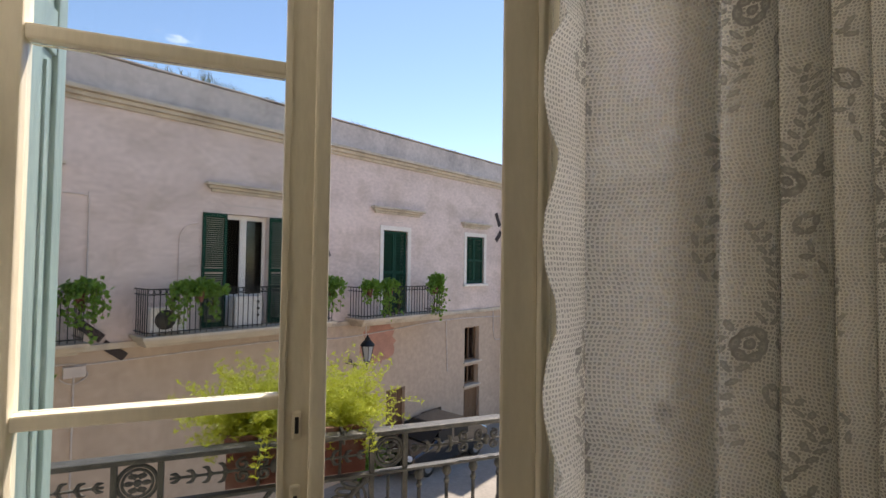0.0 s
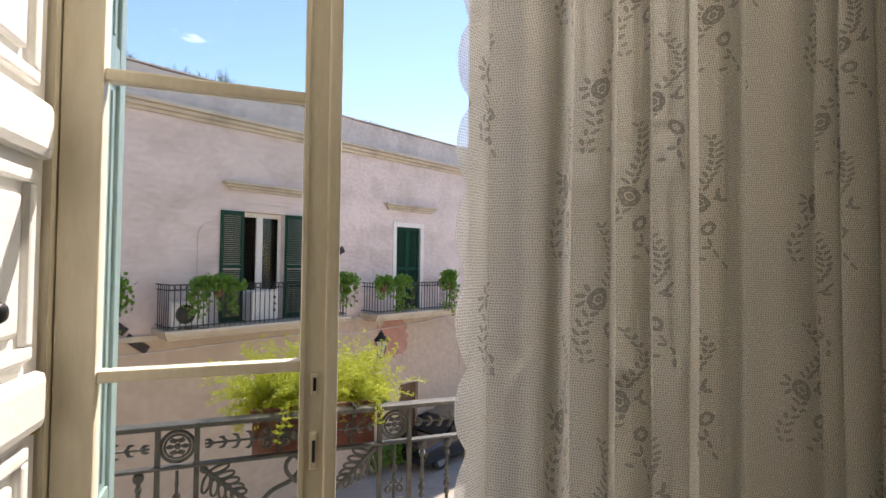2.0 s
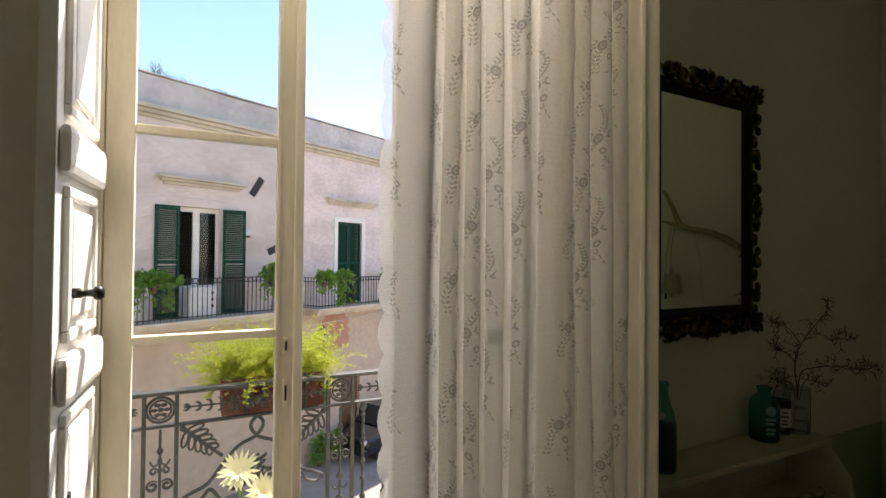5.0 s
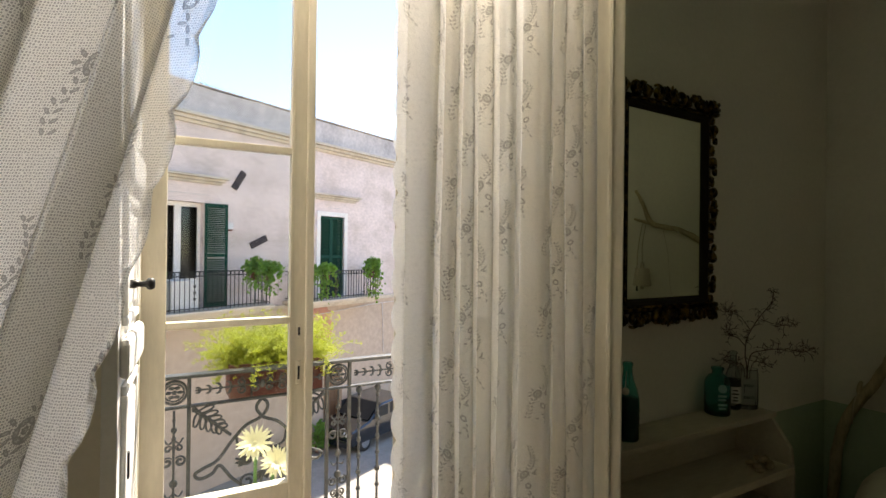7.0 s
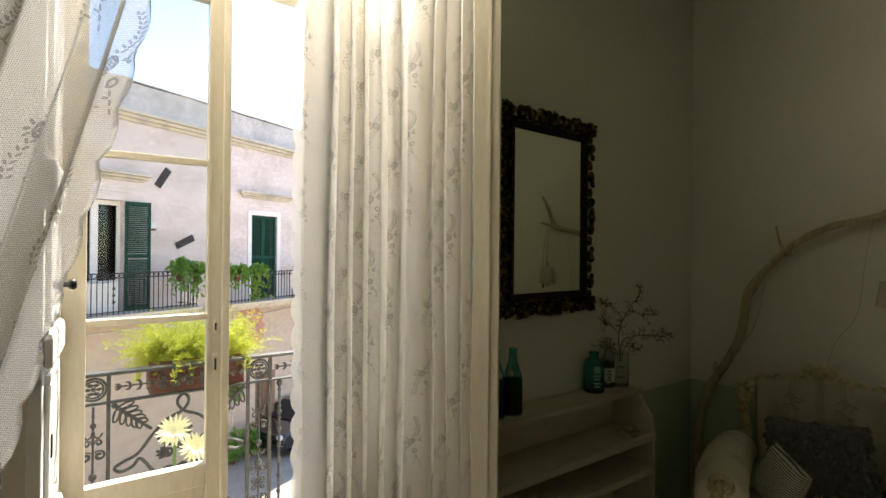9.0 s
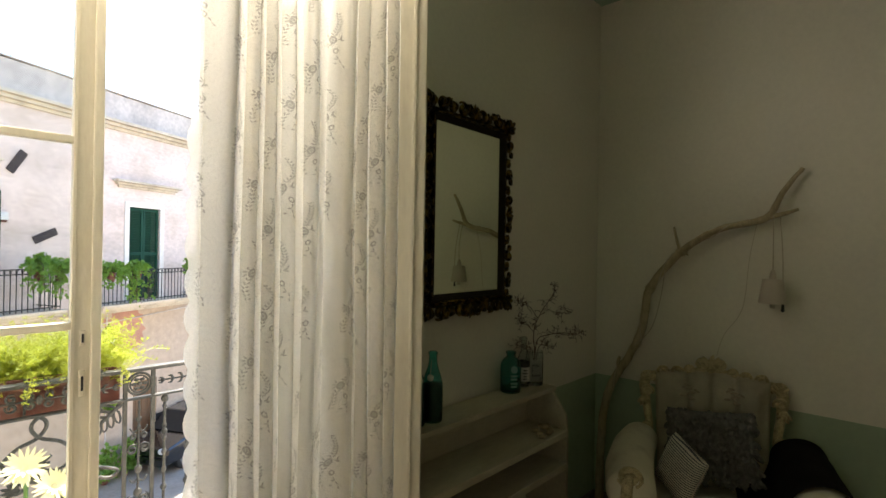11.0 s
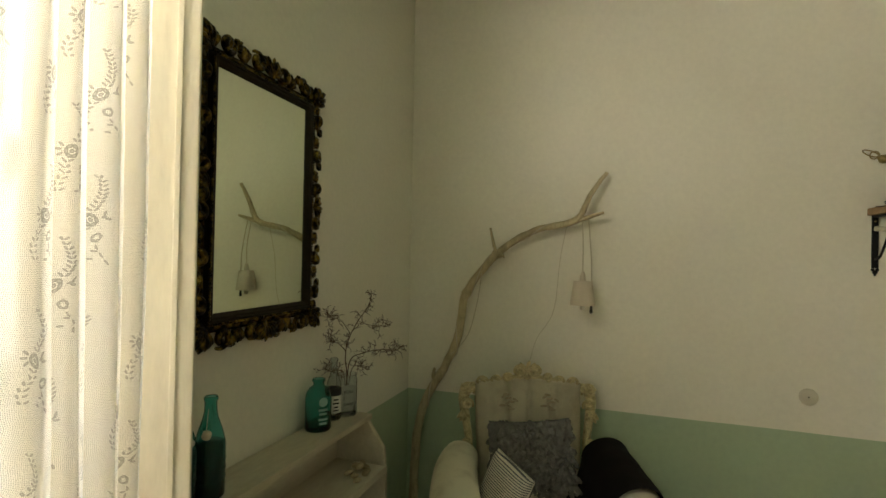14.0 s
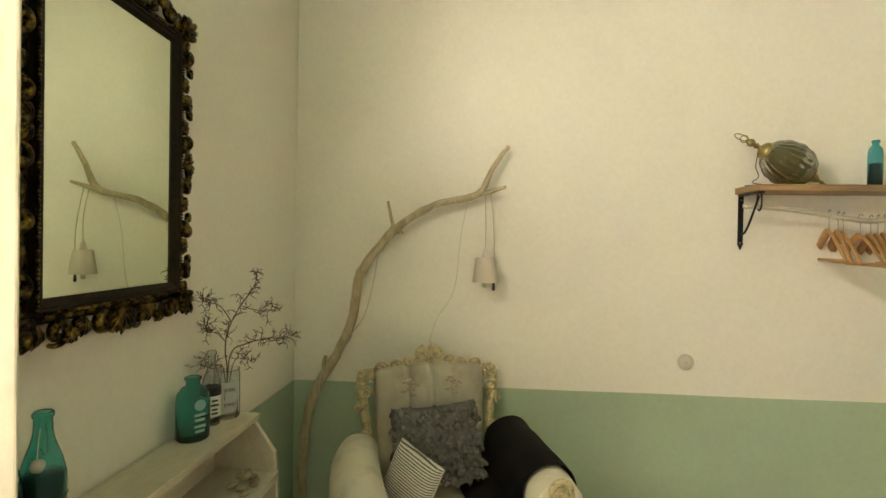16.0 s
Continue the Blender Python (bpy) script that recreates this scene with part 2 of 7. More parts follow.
PARAPET = material("grey_parapet_plaster", (0.56, 0.50, 0.46), 0.95, spread=0.2, scale=0.8, fine=9, bump=0.5, dirt=(0.20, 0.18, 0.17), dirt_amount=0.6, dirt_scale=0.9)
SURROUND = material("whitewashed_surround", (0.72, 0.68, 0.62), 0.9, spread=0.08, bump=0.2)
GREEN = material("dark_green_shutter_paint", (0.006, 0.046, 0.028), 0.7, spec=0.2, spread=0.15, scale=4, bump=0.1)
# near-black for tyres, car windows and slots; also painted as room shade
DARK = material("black_and_room_shade", (0.02, 0.018, 0.015), 0.8, spread=0.2, bump=0)
STREET = material("street_stone", (0.28, 0.25, 0.21), 0.8, spread=0.2, scale=2, fine=12, bump=0.4)
MARBLE = material("balcony_limestone", (0.66, 0.62, 0.55), 0.6, spread=0.1, scale=5, bump=0.15)


# ---- mesh helpers ----
def part(name, bm, mat, parent=None, label="", smooth=False):
    """Links a bmesh as one mesh object."""
    me = bpy.data.meshes.new(name)
    bm.to_mesh(me)
    bm.free()
    if smooth:
        for p in me.polygons:
            p.use_smooth = True
    for k in (mat if isinstance(mat, (list, tuple)) else (mat,)):
        me.materials.append(k)
    ob = new(name, me)
    if parent is not None:
        ob.parent = parent
    if label:
        ob["label"] = label
    return ob


def empty(name, m=None, **tags):
    ob = new(name)
    if m is not None:
        ob.matrix_basis = m
    return tagged(ob, **tags)


def box_in(bm, x0, x1, y0, y1, z0, z1, bev=0.0, m=None):
    r = bmesh.ops.create_cube(bm, size=1.0)
    bmesh.ops.transform(bm, verts=r["verts"], matrix=Matrix.LocRotScale(((x0 + x1) / 2, (y0 + y1) / 2, (z0 + z1) / 2), None, (abs(x1 - x0), abs(y1 - y0), abs(z1 - z0))))
    verts = r["verts"]
    if bev:
        edges = list({e for v in verts for e in v.link_edges})
        g = bmesh.ops.bevel(bm, geom=edges, offset=bev, segments=2, affect="EDGES", profile=0.6)
        verts = list({v for f in g["faces"] for v in f.verts} | {v for v in verts if v.is_valid})
    if m is not None:
        bmesh.ops.transform(bm, verts=verts, matrix=m)
    return verts


def box(x0, x1, y0, y1, z0, z1, bev=0.0, m=None):
    bm = bmesh.new()
    box_in(bm, x0, x1, y0, y1, z0, z1, bev, m)
    return bm


def tube_in(bm, pts, radii, sides=8, caps=True, flat=1.0):
    """A tube along points; radii one number or one a point."""
    pts = [Vector(p) for p in pts]
    if isinstance(radii, (int, float)):
        radii = [radii] * len(pts)
    rings, ref = [], None
    for i, p in enumerate(pts):
        d = (pts[min(i + 1, len(pts) - 1)] - pts[max(i - 1, 0)])
        d = d.normalized() if d.length > 1e-9 else Vector((0, 0, 1))
        if ref is None:
            ref = d.orthogonal().normalized()
        ref = (ref - d * ref.dot(d))
        ref = ref.normalized() if ref.length > 1e-6 else d.orthogonal().normalized()
        o = d.cross(ref)
        rings.append([bm.verts.new(p + radii[i] * (math.cos(a) * ref + flat * math.sin(a) * o)) for a in (2 * math.pi * k / sides for k in range(sides))])
    for a, b in zip(rings, rings[1:]):
        for k in range(sides):
            bm.faces.new((a[k], a[(k + 1) % sides], b[(k + 1) % sides], b[k]))
    if caps:
        bm.faces.new(rings[0][::-1])
        bm.faces.new(rings[-1])
    return rings


def tube(pts, radii, sides=8, caps=True):
    bm = bmesh.new()
    tube_in(bm, pts, radii, sides, caps)
    return bm


def lathe_in(bm, profile, steps=24, m=None):
    """Turns (radius, z) pairs round the z axis."""
    rings = []
    for r, z in profile:
        rings.append([bm.verts.new((max(r, 1e-4) * math.cos(2 * math.pi * k / steps), max(r, 1e-4) * math.sin(2 * math.pi * k / steps), z)) for k in range(steps)])
    for a, b in zip(rings, rings[1:]):
        for k in range(steps):
            bm.faces.new((a[k], a[(k + 1) % steps], b[(k + 1) % steps], b[k]))
    bm.faces.new(rings[0][::-1])
    bm.faces.new(rings[-1])
    if m is not None:
        bmesh.ops.transform(bm, verts=[v for r in rings for v in r], matrix=m)


def lathe(profile, steps=24, m=None):
    bm = bmesh.new()
    lathe_in(bm, profile, steps, m)
    return bm


def smooth_path(pts, n=6):
    """Catmull-Rom through the points."""
    P = [Vector(p) for p in pts]
    out = []
    for i in range(len(P) - 1):
        a, b, c, d = P[max(i - 1, 0)], P[i], P[i + 1], P[min(i + 2, len(P) - 1)]
        for k in range(n):
            t = k / n
            out.append(0.5 * ((2 * b) + (c - a) * t + (2 * a - 5 * b + 4 * c - d) * t * t + (3 * b - a - 3 * c + d) * t ** 3))
    out.append(P[-1])
    return out


def taper(values, n):
    """Widens a short list of radii to n values."""
    return [float(np.interp(i / (n - 1) * (len(values) - 1), range(len(values)), values)) for i in range(n)]


def prism(outline, depth, m=None, bev=0.0):
    """A flat outline in x and z, made thick along y."""
    bm = bmesh.new()
    a = [bm.verts.new((x, 0, z)) for x, z in outline]
    b = [bm.verts.new((x, depth, z)) for x, z in outline]
    bm.faces.new(a)
    bm.faces.new(b[::-1])
    for i in range(len(a)):
        j = (i + 1) % len(a)
        bm.faces.new((a[j], a[i], b[i], b[j]))
    bmesh.ops.recalc_face_normals(bm, faces=bm.faces)
    if bev:
        bmesh.ops.bevel(bm, geom=bm.edges[:], offset=bev, segments=1, affect="EDGES")
    if m is not None:
        bmesh.ops.transform(bm, verts=bm.verts[:], matrix=m)
    return bm


# ---- the room ----
WALL_Y, FAR_X, WEST_X, SOUTH_Y, CEIL = 0.69, 2.785, -2.7, -4.0, 3.2
OUT_Y = 1.06
OPEN_L, OPEN_R, OPEN_T = -0.40, 0.64, 3.02
DADO_Z = 0.838


def structure(name, bm, mat, label):
    return tagged(part(name, bm, mat), label=label, category=name.split("_")[0], kind="structure")


bm = box(WEST_X - 0.3, OPEN_L, WALL_Y, OUT_Y, -0.2, CEIL)
box_in(bm, OPEN_R, FAR_X + 0.3, WALL_Y, OUT_Y, -0.2, CEIL)
box_in(bm, OPEN_L, OPEN_R, WALL_Y, OUT_Y, OPEN_T, CEIL)
structure("wall_north", bm, PLASTER, "thick whitewashed wall with the balcony door opening")
structure("wall_east", box(FAR_X, FAR_X + 0.3, SOUTH_Y - 0.3, WALL_Y, -0.2, CEIL), PLASTER, "plain whitewashed wall behind the armchair")
structure("wall_south", box(WEST_X - 0.3, FAR_X, SOUTH_Y - 0.3, SOUTH_Y, -0.2, CEIL), PLASTER, "plain whitewashed wall of the room")
structure("wall_west", box(WEST_X - 0.3, WEST_X, SOUTH_Y, WALL_Y, -0.2, CEIL), PLASTER, "plain whitewashed wall of the room")
structure("ceiling", box(WEST_X - 0.3, FAR_X + 0.3, SOUTH_Y - 0.3, OUT_Y, CEIL, CEIL + 0.25), CEILING, "pale green painted ceiling")
structure("floor", box(WEST_X, FAR_X, SOUTH_Y, OUT_Y, -0.2, 0.0), FLOOR, "dark brown tiled floor")


def dado_band(x0, x1, y0, y1, along):
    """A skin of paint whose upper edge wanders a little."""
    bm = bmesh.new()
    n = 60
    rows = []
    for i in range(n + 1):
        k = i / n
        z = DADO_Z + 0.003 * noise.noise((k * 9, along, 0)) + 0.0015 * noise.noise((k * 60, along, 2))
        rows.append([bm.verts.new((x0 + (x1 - x0) * k, y0 + (y1 - y0) * k, h)) for h in (0.0, z)])
    for a, b in zip(rows, rows[1:]):
        bm.faces.new((a[0], b[0], b[1], a[1]))
    return bm


structure("trim_dado_east", dado_band(FAR_X - 0.0035, FAR_X - 0.0035, WALL_Y, SOUTH_Y, 0), DADO, "sage green painted lower wall")
structure("trim_dado_north", dado_band(OPEN_R + 0.01, FAR_X - 0.004, WALL_Y - 0.0035, WALL_Y - 0.0035, 5), DADO, "sage green painted lower wall")
structure("trim_dado_south", dado_band(FAR_X - 0.004, WEST_X + 0.004, SOUTH_Y + 0.0035, SOUTH_Y + 0.0035, 9), DADO, "sage green painted lower wall")
structure("trim_dado_west", dado_band(WEST_X + 0.0035, WEST_X + 0.0035, SOUTH_Y, WALL_Y, 13), DADO, "sage green painted lower wall")
bm = box(FAR_X - 0.018, FAR_X - 0.004, SOUTH_Y, WALL_Y - 0.02, 0.0, 0.10, 0.003)
box_in(bm, OPEN_R + 0.02, FAR_X - 0.018, WALL_Y - 0.02, WALL_Y - 0.005, 0.0, 0.10, 0.003)
structure("baseboard", bm, SKIRT, "grey-brown stone skirting")

# ---- balcony door: two glazed leaves in a fixed frame ----
LEAF_Y, LEAF_T = 0.94, 0.04
LEAF_L, LEAF_R = -0.345, 0.122
PANES = ((0.905, 1.365), (1.395, 1.895), (1.925, 2.435))


def leaf(w, mirror):
    """A leaf w wide, from its hinge at x = 0; z from the floor. mirror: the hinge is on the other side."""
    s = -1 if mirror else 1
    root = empty("window_1")

    def strip(name, a, b, z0, z1, y0=0.0, y1=LEAF_T, bev=0.004):
        x0, x1 = sorted((s * a, s * b))
        return part(name, box(x0, x1, y0, y1, z0, z1, bev), CREAM, root)
    strip("hinge_stile", 0, 0.062, 0.02, 2.56)
    meeting = strip("meeting_stile", w - 0.064, w, 0.02, 2.56)
    # raised beads along the meeting stile
    strip("astragal", w - 0.020, w + 0.006, 0.02, 2.56, -0.012, 0.0, 0.005)
    strip("stile_bead", w - 0.066, w - 0.056, 0.85, 2.45, -0.004, 0.0, 0.0015)
    strip("top_rail", 0.062, w - 0.064, 2.47, 2.56)
    strip("lower_rail", 0.062, w - 0.064, 0.80, 0.875)
    strip("bottom_rail", 0.062, w - 0.064, 0.02, 0.14)
    strip("panel", 0.062, w - 0.064, 0.14, 0.80, 0.012, 0.028, 0.002)
    strip("raised_field", 0.11, w - 0.112, 0.20, 0.74, 0.002, 0.013, 0.006)
    zs = (1.380, 1.910)
    for z in zs:
        strip("muntin", 0.062, w - 0.064, z - 0.011, z + 0.011, 0.004, 0.036, 0.004)
    edges = (0.875, *zs, 2.47)
    for a, b in zip(edges, edges[1:]):
        x0, x1 = sorted((s * 0.058, s * (w - 0.060)))
        p = part("pane", box(x0, x1, 0.018, 0.022, a + (0.012 if a in zs else -0.003), b - (0.012 if b in zs else -0.003)), PANE, root)
        p.visible_shadow = False
    # espagnolette slot and keyhole plates
    for z, h in ((1.345, 0.046), (1.215, 0.075)):
        plate = part("keyhole_plate", box(*sorted((s * (w - 0.046), s * (w - 0.030))), -0.005, 0.001, z - h / 2, z + h / 2, 0.0045), CREAM, root)
        part("slot", box(*sorted((s * (w - 0.041), s * (w - 0.035))), -0.007, -0.004, z - h * 0.28, z + h * 0.28, 0.001), DARK, root, "dark slot")
    return root


bm = box(OPEN_L, LEAF_L - 0.002, LEAF_Y - 0.02, LEAF_Y + 0.07, 0.0, OPEN_T)
box_in(bm, 0.594, OPEN_R, LEAF_Y - 0.02, LEAF_Y + 0.07, 0.0, OPEN_T)
# unseen transom over the leaves, added so light reaches higher on the curtain
box_in(bm, LEAF_L - 0.002, 0.594, LEAF_Y - 0.02, LEAF_Y + 0.07, 2.565, 2.62)
box_in(bm, LEAF_L - 0.002, 0.594, LEAF_Y - 0.02, LEAF_Y + 0.07, 2.96, OPEN_T)
box_in(bm, 0.10, 0.14, LEAF_Y - 0.01, LEAF_Y + 0.05, 2.62, 2.96)
box_in(bm, LEAF_L - 0.002, 0.594, LEAF_Y - 0.01, LEAF_Y + 0.07, 0.0, 0.017)
wf = structure("window_frame", bm, CREAM, "cream painted fixed frame of the balcony door")
for a, b in ((LEAF_L - 0.002, 0.10), (0.14, 0.594)):
    part("transom_pane", box(a, b, LEAF_Y + 0.018, LEAF_Y + 0.022, 2.62, 2.96), PANE, wf).visible_shadow = False
w1 = leaf(LEAF_R - LEAF_L, False)
w1.matrix_basis = pose(LEAF_L, LEAF_Y, 0)
tagged(w1, "cream painted balcony door leaf, closed, three panes", "window", kind="structure")
w2 = leaf(0.465, True)
w2.matrix_basis = pose(0.590, LEAF_Y - 0.01, 0, 0, 0, 50)
w2.name = "window_2"
tagged(w2, "cream painted balcony door leaf, swung open inwards", "window", kind="structure")


# ---- inner shutters ----
def shutter(w, knob=True, bands=True):
    """A panelled leaf along +x from its hinge, its face towards -y."""
    root = empty("interior_shutter")
    t = 0.030
    part("body", box(0, w, 0, t, 0.02, 2.56, 0.004), SHUTTER_WHITE, root)
    zz = (0.10, 0.80, 0.93, 1.30, 1.43, 1.72, 1.85, 2.46)
    for a, b in zip(zz[::2], zz[1::2]) if bands else ():
        bm = bmesh.new()
        # moulding round the panel, four mitred bars with a rounded back
        for x0, x1, z0, z1 in ((0.045, w - 0.045, a, a + 0.022), (0.045, w - 0.045, b - 0.022, b), (0.045, 0.067, a + 0.022, b - 0.022), (w - 0.067, w - 0.045, a + 0.022, b - 0.022)):
            box_in(bm, x0, x1, -0.012, 0.002, z0, z1, 0.005)
        part("moulding", bm, SHUTTER_WHITE, root)
        part("raised_panel", box(0.085, w - 0.085, -0.010, 0.002, a + 0.04, b - 0.04, 0.008), SHUTTER_WHITE, root)
    for z in (0.865, 1.365, 1.785) if bands else ():
        part("rail_band", box(0.01, w - 0.01, -0.022, 0.002, z - 0.045, z + 0.045, 0.016), SHUTTER_WHITE, root)
    if knob:
        k = part("knob", lathe([(0.010, 0), (0.010, 0.012), (0.0065, 0.016), (0.0075, 0.032), (0.013, 0.036), (0.014, 0.044), (0.010, 0.050), (0.001, 0.051)], 16), BLACK_IRON, root, "turned black knob", True)
        k.matrix_basis = pose(w * 0.27, -0.009, 1.52, 90)
        h = part("latch", box(w - 0.024, w - 0.006, -0.010, 0.001, 1.31, 1.365, 0.003), BRASS, root, "brass spring latch")
        part("latch_bolt", box(w - 0.020, w - 0.010, -0.016, -0.009, 1.325, 1.350, 0.002), IRON, h)
        part("latch", box(0.06, 0.075, -0.016, 0.001, 1.09, 1.15, 0.003), BLACK_IRON, root, "small dark hook")
    return root


sh = shutter(0.325)
sh.matrix_basis = pose(-0.371, 0.580, 0, 0, 0, 87)
tagged(sh, "white panelled inner shutter folded back beside the balcony door", "shutter", "inner shutters")
sh = shutter(0.325, False)
sh.matrix_basis = pose(0.622, 0.905, 0, 0, 0, 270 + 11) @ pose(0, 0, 0)
bolt = part("shutter_bolt", box(0.155, 0.235, -0.030, -0.021, 1.347, 1.383, 0.004), BLACK_IRON, sh, "dark iron shutter bolt")
part("bolt_plate", box(0.17, 0.22, -0.022, 0.001, 1.352, 1.378, 0.002), BLACK_IRON, bolt)
tagged(sh, "white panelled inner shutter, half hidden by lace", "shutter", "inner shutters")
FX, FY = 0.622 + 0.325 * math.sin(radians(11)) + 0.002, 0.905 - 0.325 * math.cos(radians(11)) - 0.004
sh = shutter(math.hypot(0.885 - FX, 0.365 - FY), False, False)
sh.matrix_basis = pose(FX, FY, 0, 0, 0, math.degrees(math.atan2(0.365 - FY, 0.885 - FX)))
tagged(sh, "cream painted outer fold of the inner shutter", "shutter", "inner shutters")
for o in sh.children:
    o.data.materials[0] = CREAM
for x in (0.03, 0.07, 0.25):
    part("edge_bead", box(x, x + 0.012, -0.005, 0.001, 0.04, 2.54, 0.002), CREAM, sh)
for z in (0.45, 1.25, 2.15):
    part("hinge", lathe([(0.004, 0.0), (0.007, 0.004), (0.007, 0.070), (0.004, 0.074)], 12, pose(0.0, -0.006, z)), CREAM, sh, "painted butt hinge", True)


# ---- weathered outer shutter, opened against the outer jamb ----
OUTER = material("weathered_teal_grey_paint", (0.27, 0.36, 0.35), 0.45, spread=0.16, scale=8, fine=70, bump=0.2, dirt=(0.10, 0.16, 0.155), dirt_amount=0.7, dirt_scale=7, stretch=(1, 1, 0.2))
outer_leaf = empty("outer_shutter", label="weathered teal-grey outer shutter folded against the jamb", category="shutter")
part("hinge_stile", box(-0.342, -0.314, 1.068, 1.118, 0.0, 2.9, 0.004), OUTER, outer_leaf)
part("outer_stile", box(-0.342, -0.314, 1.190, 1.235, 0.0, 2.9, 0.004), OUTER, outer_leaf)
for z0, z1 in ((0.0, 0.12), (1.02, 1.10), (1.96, 2.04), (2.82, 2.9)):
    part("rail", box(-0.340, -0.316, 1.118, 1.190, z0, z1, 0.003), OUTER, outer_leaf)
for z0, z1 in ((0.12, 1.02), (1.10, 1.96), (2.04, 2.82)):
    part("panel", box(-0.336, -0.322, 1.118, 1.190, z0, z1, 0.002), OUTER, outer_leaf)
    part("panel_bead", box(-0.323, -0.317, 1.146, 1.160, z0 + 0.02, z1 - 0.02, 0.002), OUTER, outer_leaf)

# ---- lace curtains ----
def curtain(ends, z0, z1, folds, depth, seed, sweep=0.0, scallop=(True, False), pull=0.0):
    """A hanging cloth between two points of the plan. sweep: how far the lower half is drawn aside, along x; pull: how far it is drawn into the room below the rod."""
    rnd = random.Random(seed)
    (xa, ya), (xb, yb) = ends
    nu, nv = folds * 16, 190
    ph = [rnd.uniform(-0.5, 0.5) for _ in range(folds + 2)]
    am = [rnd.uniform(0.30, 1.40) for _ in range(folds + 2)]
    bm = bmesh.new()
    layer = bm.loops.layers.uv.new("UVMap")
    L = math.hypot(xb - xa, yb - ya)
    dx, dy = (xb - xa) / L, (yb - ya) / L
    grid, uvs = [], []
    for j in range(nv + 1):
        v = j / nv
        z = z0 + (z1 - z0) * v
        row, ur, arc, last = [], [], 0.0, None
        for i in range(nu + 1):
            u = i / nu
            f = max(0.0, folds * (u + 0.040 * math.sin(10.7 * u + seed) + 0.010 * math.sin(26 * u) - 0.040 * math.sin(seed)))
            k = min(int(f), folds)
            q = min(1.0, f - k)
            amp = (am[k] * (1 - q) + am[k + 1] * q) * depth
            wob = (ph[k] * (1 - q) + ph[k + 1] * q)
            s = math.sin(2 * math.pi * f + wob + 0.5 * math.sin(v * 3 + seed))
            s = s * (0.75 + 0.25 * abs(s))
            grow = 0.65 + 0.35 * (1 - v) + 0.10 * noise.noise((u * 7, v * 3, seed))
            off = amp * s * grow + 0.004 * noise.noise((u * 30, v * 9, seed + 4))
            along = u * L + 0.012 * math.sin(4 * math.pi * f + wob) * grow + 0.016 * noise.noise((u * 4, v * 2.2, seed + 9))
            if scallop[0] and i <= 2:
                along -= (0.015 * abs(math.sin(z * math.pi / 0.075)) ** 0.6) * (1 - i / 3)
            if scallop[1] and i >= nu - 2:
                along += (0.015 * abs(math.sin(z * math.pi / 0.075)) ** 0.6) * (1 - (nu - i) / 3)
            px = xa + dx * along - dy * off + sweep * max(0.0, min(1.0, (z1 - z) / (z1 - 0.6))) ** 1.1
            k = min(1.0, (z1 - z) / 0.75)
            py = ya + dy * along + dx * off - pull * k * k * (3 - 2 * k)
            p = Vector((px, py, z))
            if last is not None:
                arc += (p - last).length
            last = p
            row.append(bm.verts.new(p))
            ur.append((arc, z))
        grid.append(row)
        uvs.append(ur)
    for j in range(nv):
        for i in range(nu):
            fc = bm.faces.new((grid[j][i], grid[j][i + 1], grid[j + 1][i + 1], grid[j + 1][i]))
            for lp, (a, b) in zip(fc.loops, ((j, i), (j, i + 1), (j + 1, i + 1), (j + 1, i))):
                lp[layer].uv = uvs[a][b]
    return bm


c = part("lace_curtain", curtain(((0.15, 0.33), (0.735, 0.325)), 0.02, 2.72, 9, 0.036, 3, scallop=(True, True)), LACE, smooth=True)
tagged(c, "ivory floral lace curtain hanging in folds before the open leaf", "curtain", "lace curtains")
c = part("lace_curtain", curtain(((-0.63, 0.20), (-0.07, 0.20)), 0.02, 2.72, 6, 0.04, 8, sweep=-0.50, scallop=(False, True), pull=0.34), LACE, smooth=True)
tagged(c, "ivory floral lace curtain drawn aside", "curtain", "lace curtains")
r = empty("curtain_rod", label="slim brass curtain rod above the balcony door", category="rod")
part("rod", tube([(-1.0, 0.2, 2.735), (1.0, 0.2, 2.735)], 0.011, 12), BLACK_IRON, r, smooth=True)
for x in (-0.85, 0.90):
    part("bracket", tube([(x, 0.2, 2.735), (x, 0.45, 2.735), (x, WALL_Y + 0.01, 2.735)], 0.007, 8), BLACK_IRON, r)

# ---- outside: the house across the street ----
# u runs along its front, n stands out from it towards the balcony
HOUSE = pose(-0.53, 14.2, 0, 0, 0, 27)
STREET_Z = -5.2
structure("ground", box(-400, 400, -200, 400, STREET_Z - 0.4, STREET_Z), STREET, "dark basalt paved street")
house = empty("house", HOUSE, label="pale rose plastered town house with green shutters", category="house")
U0, U1 = -16.0, 12.75


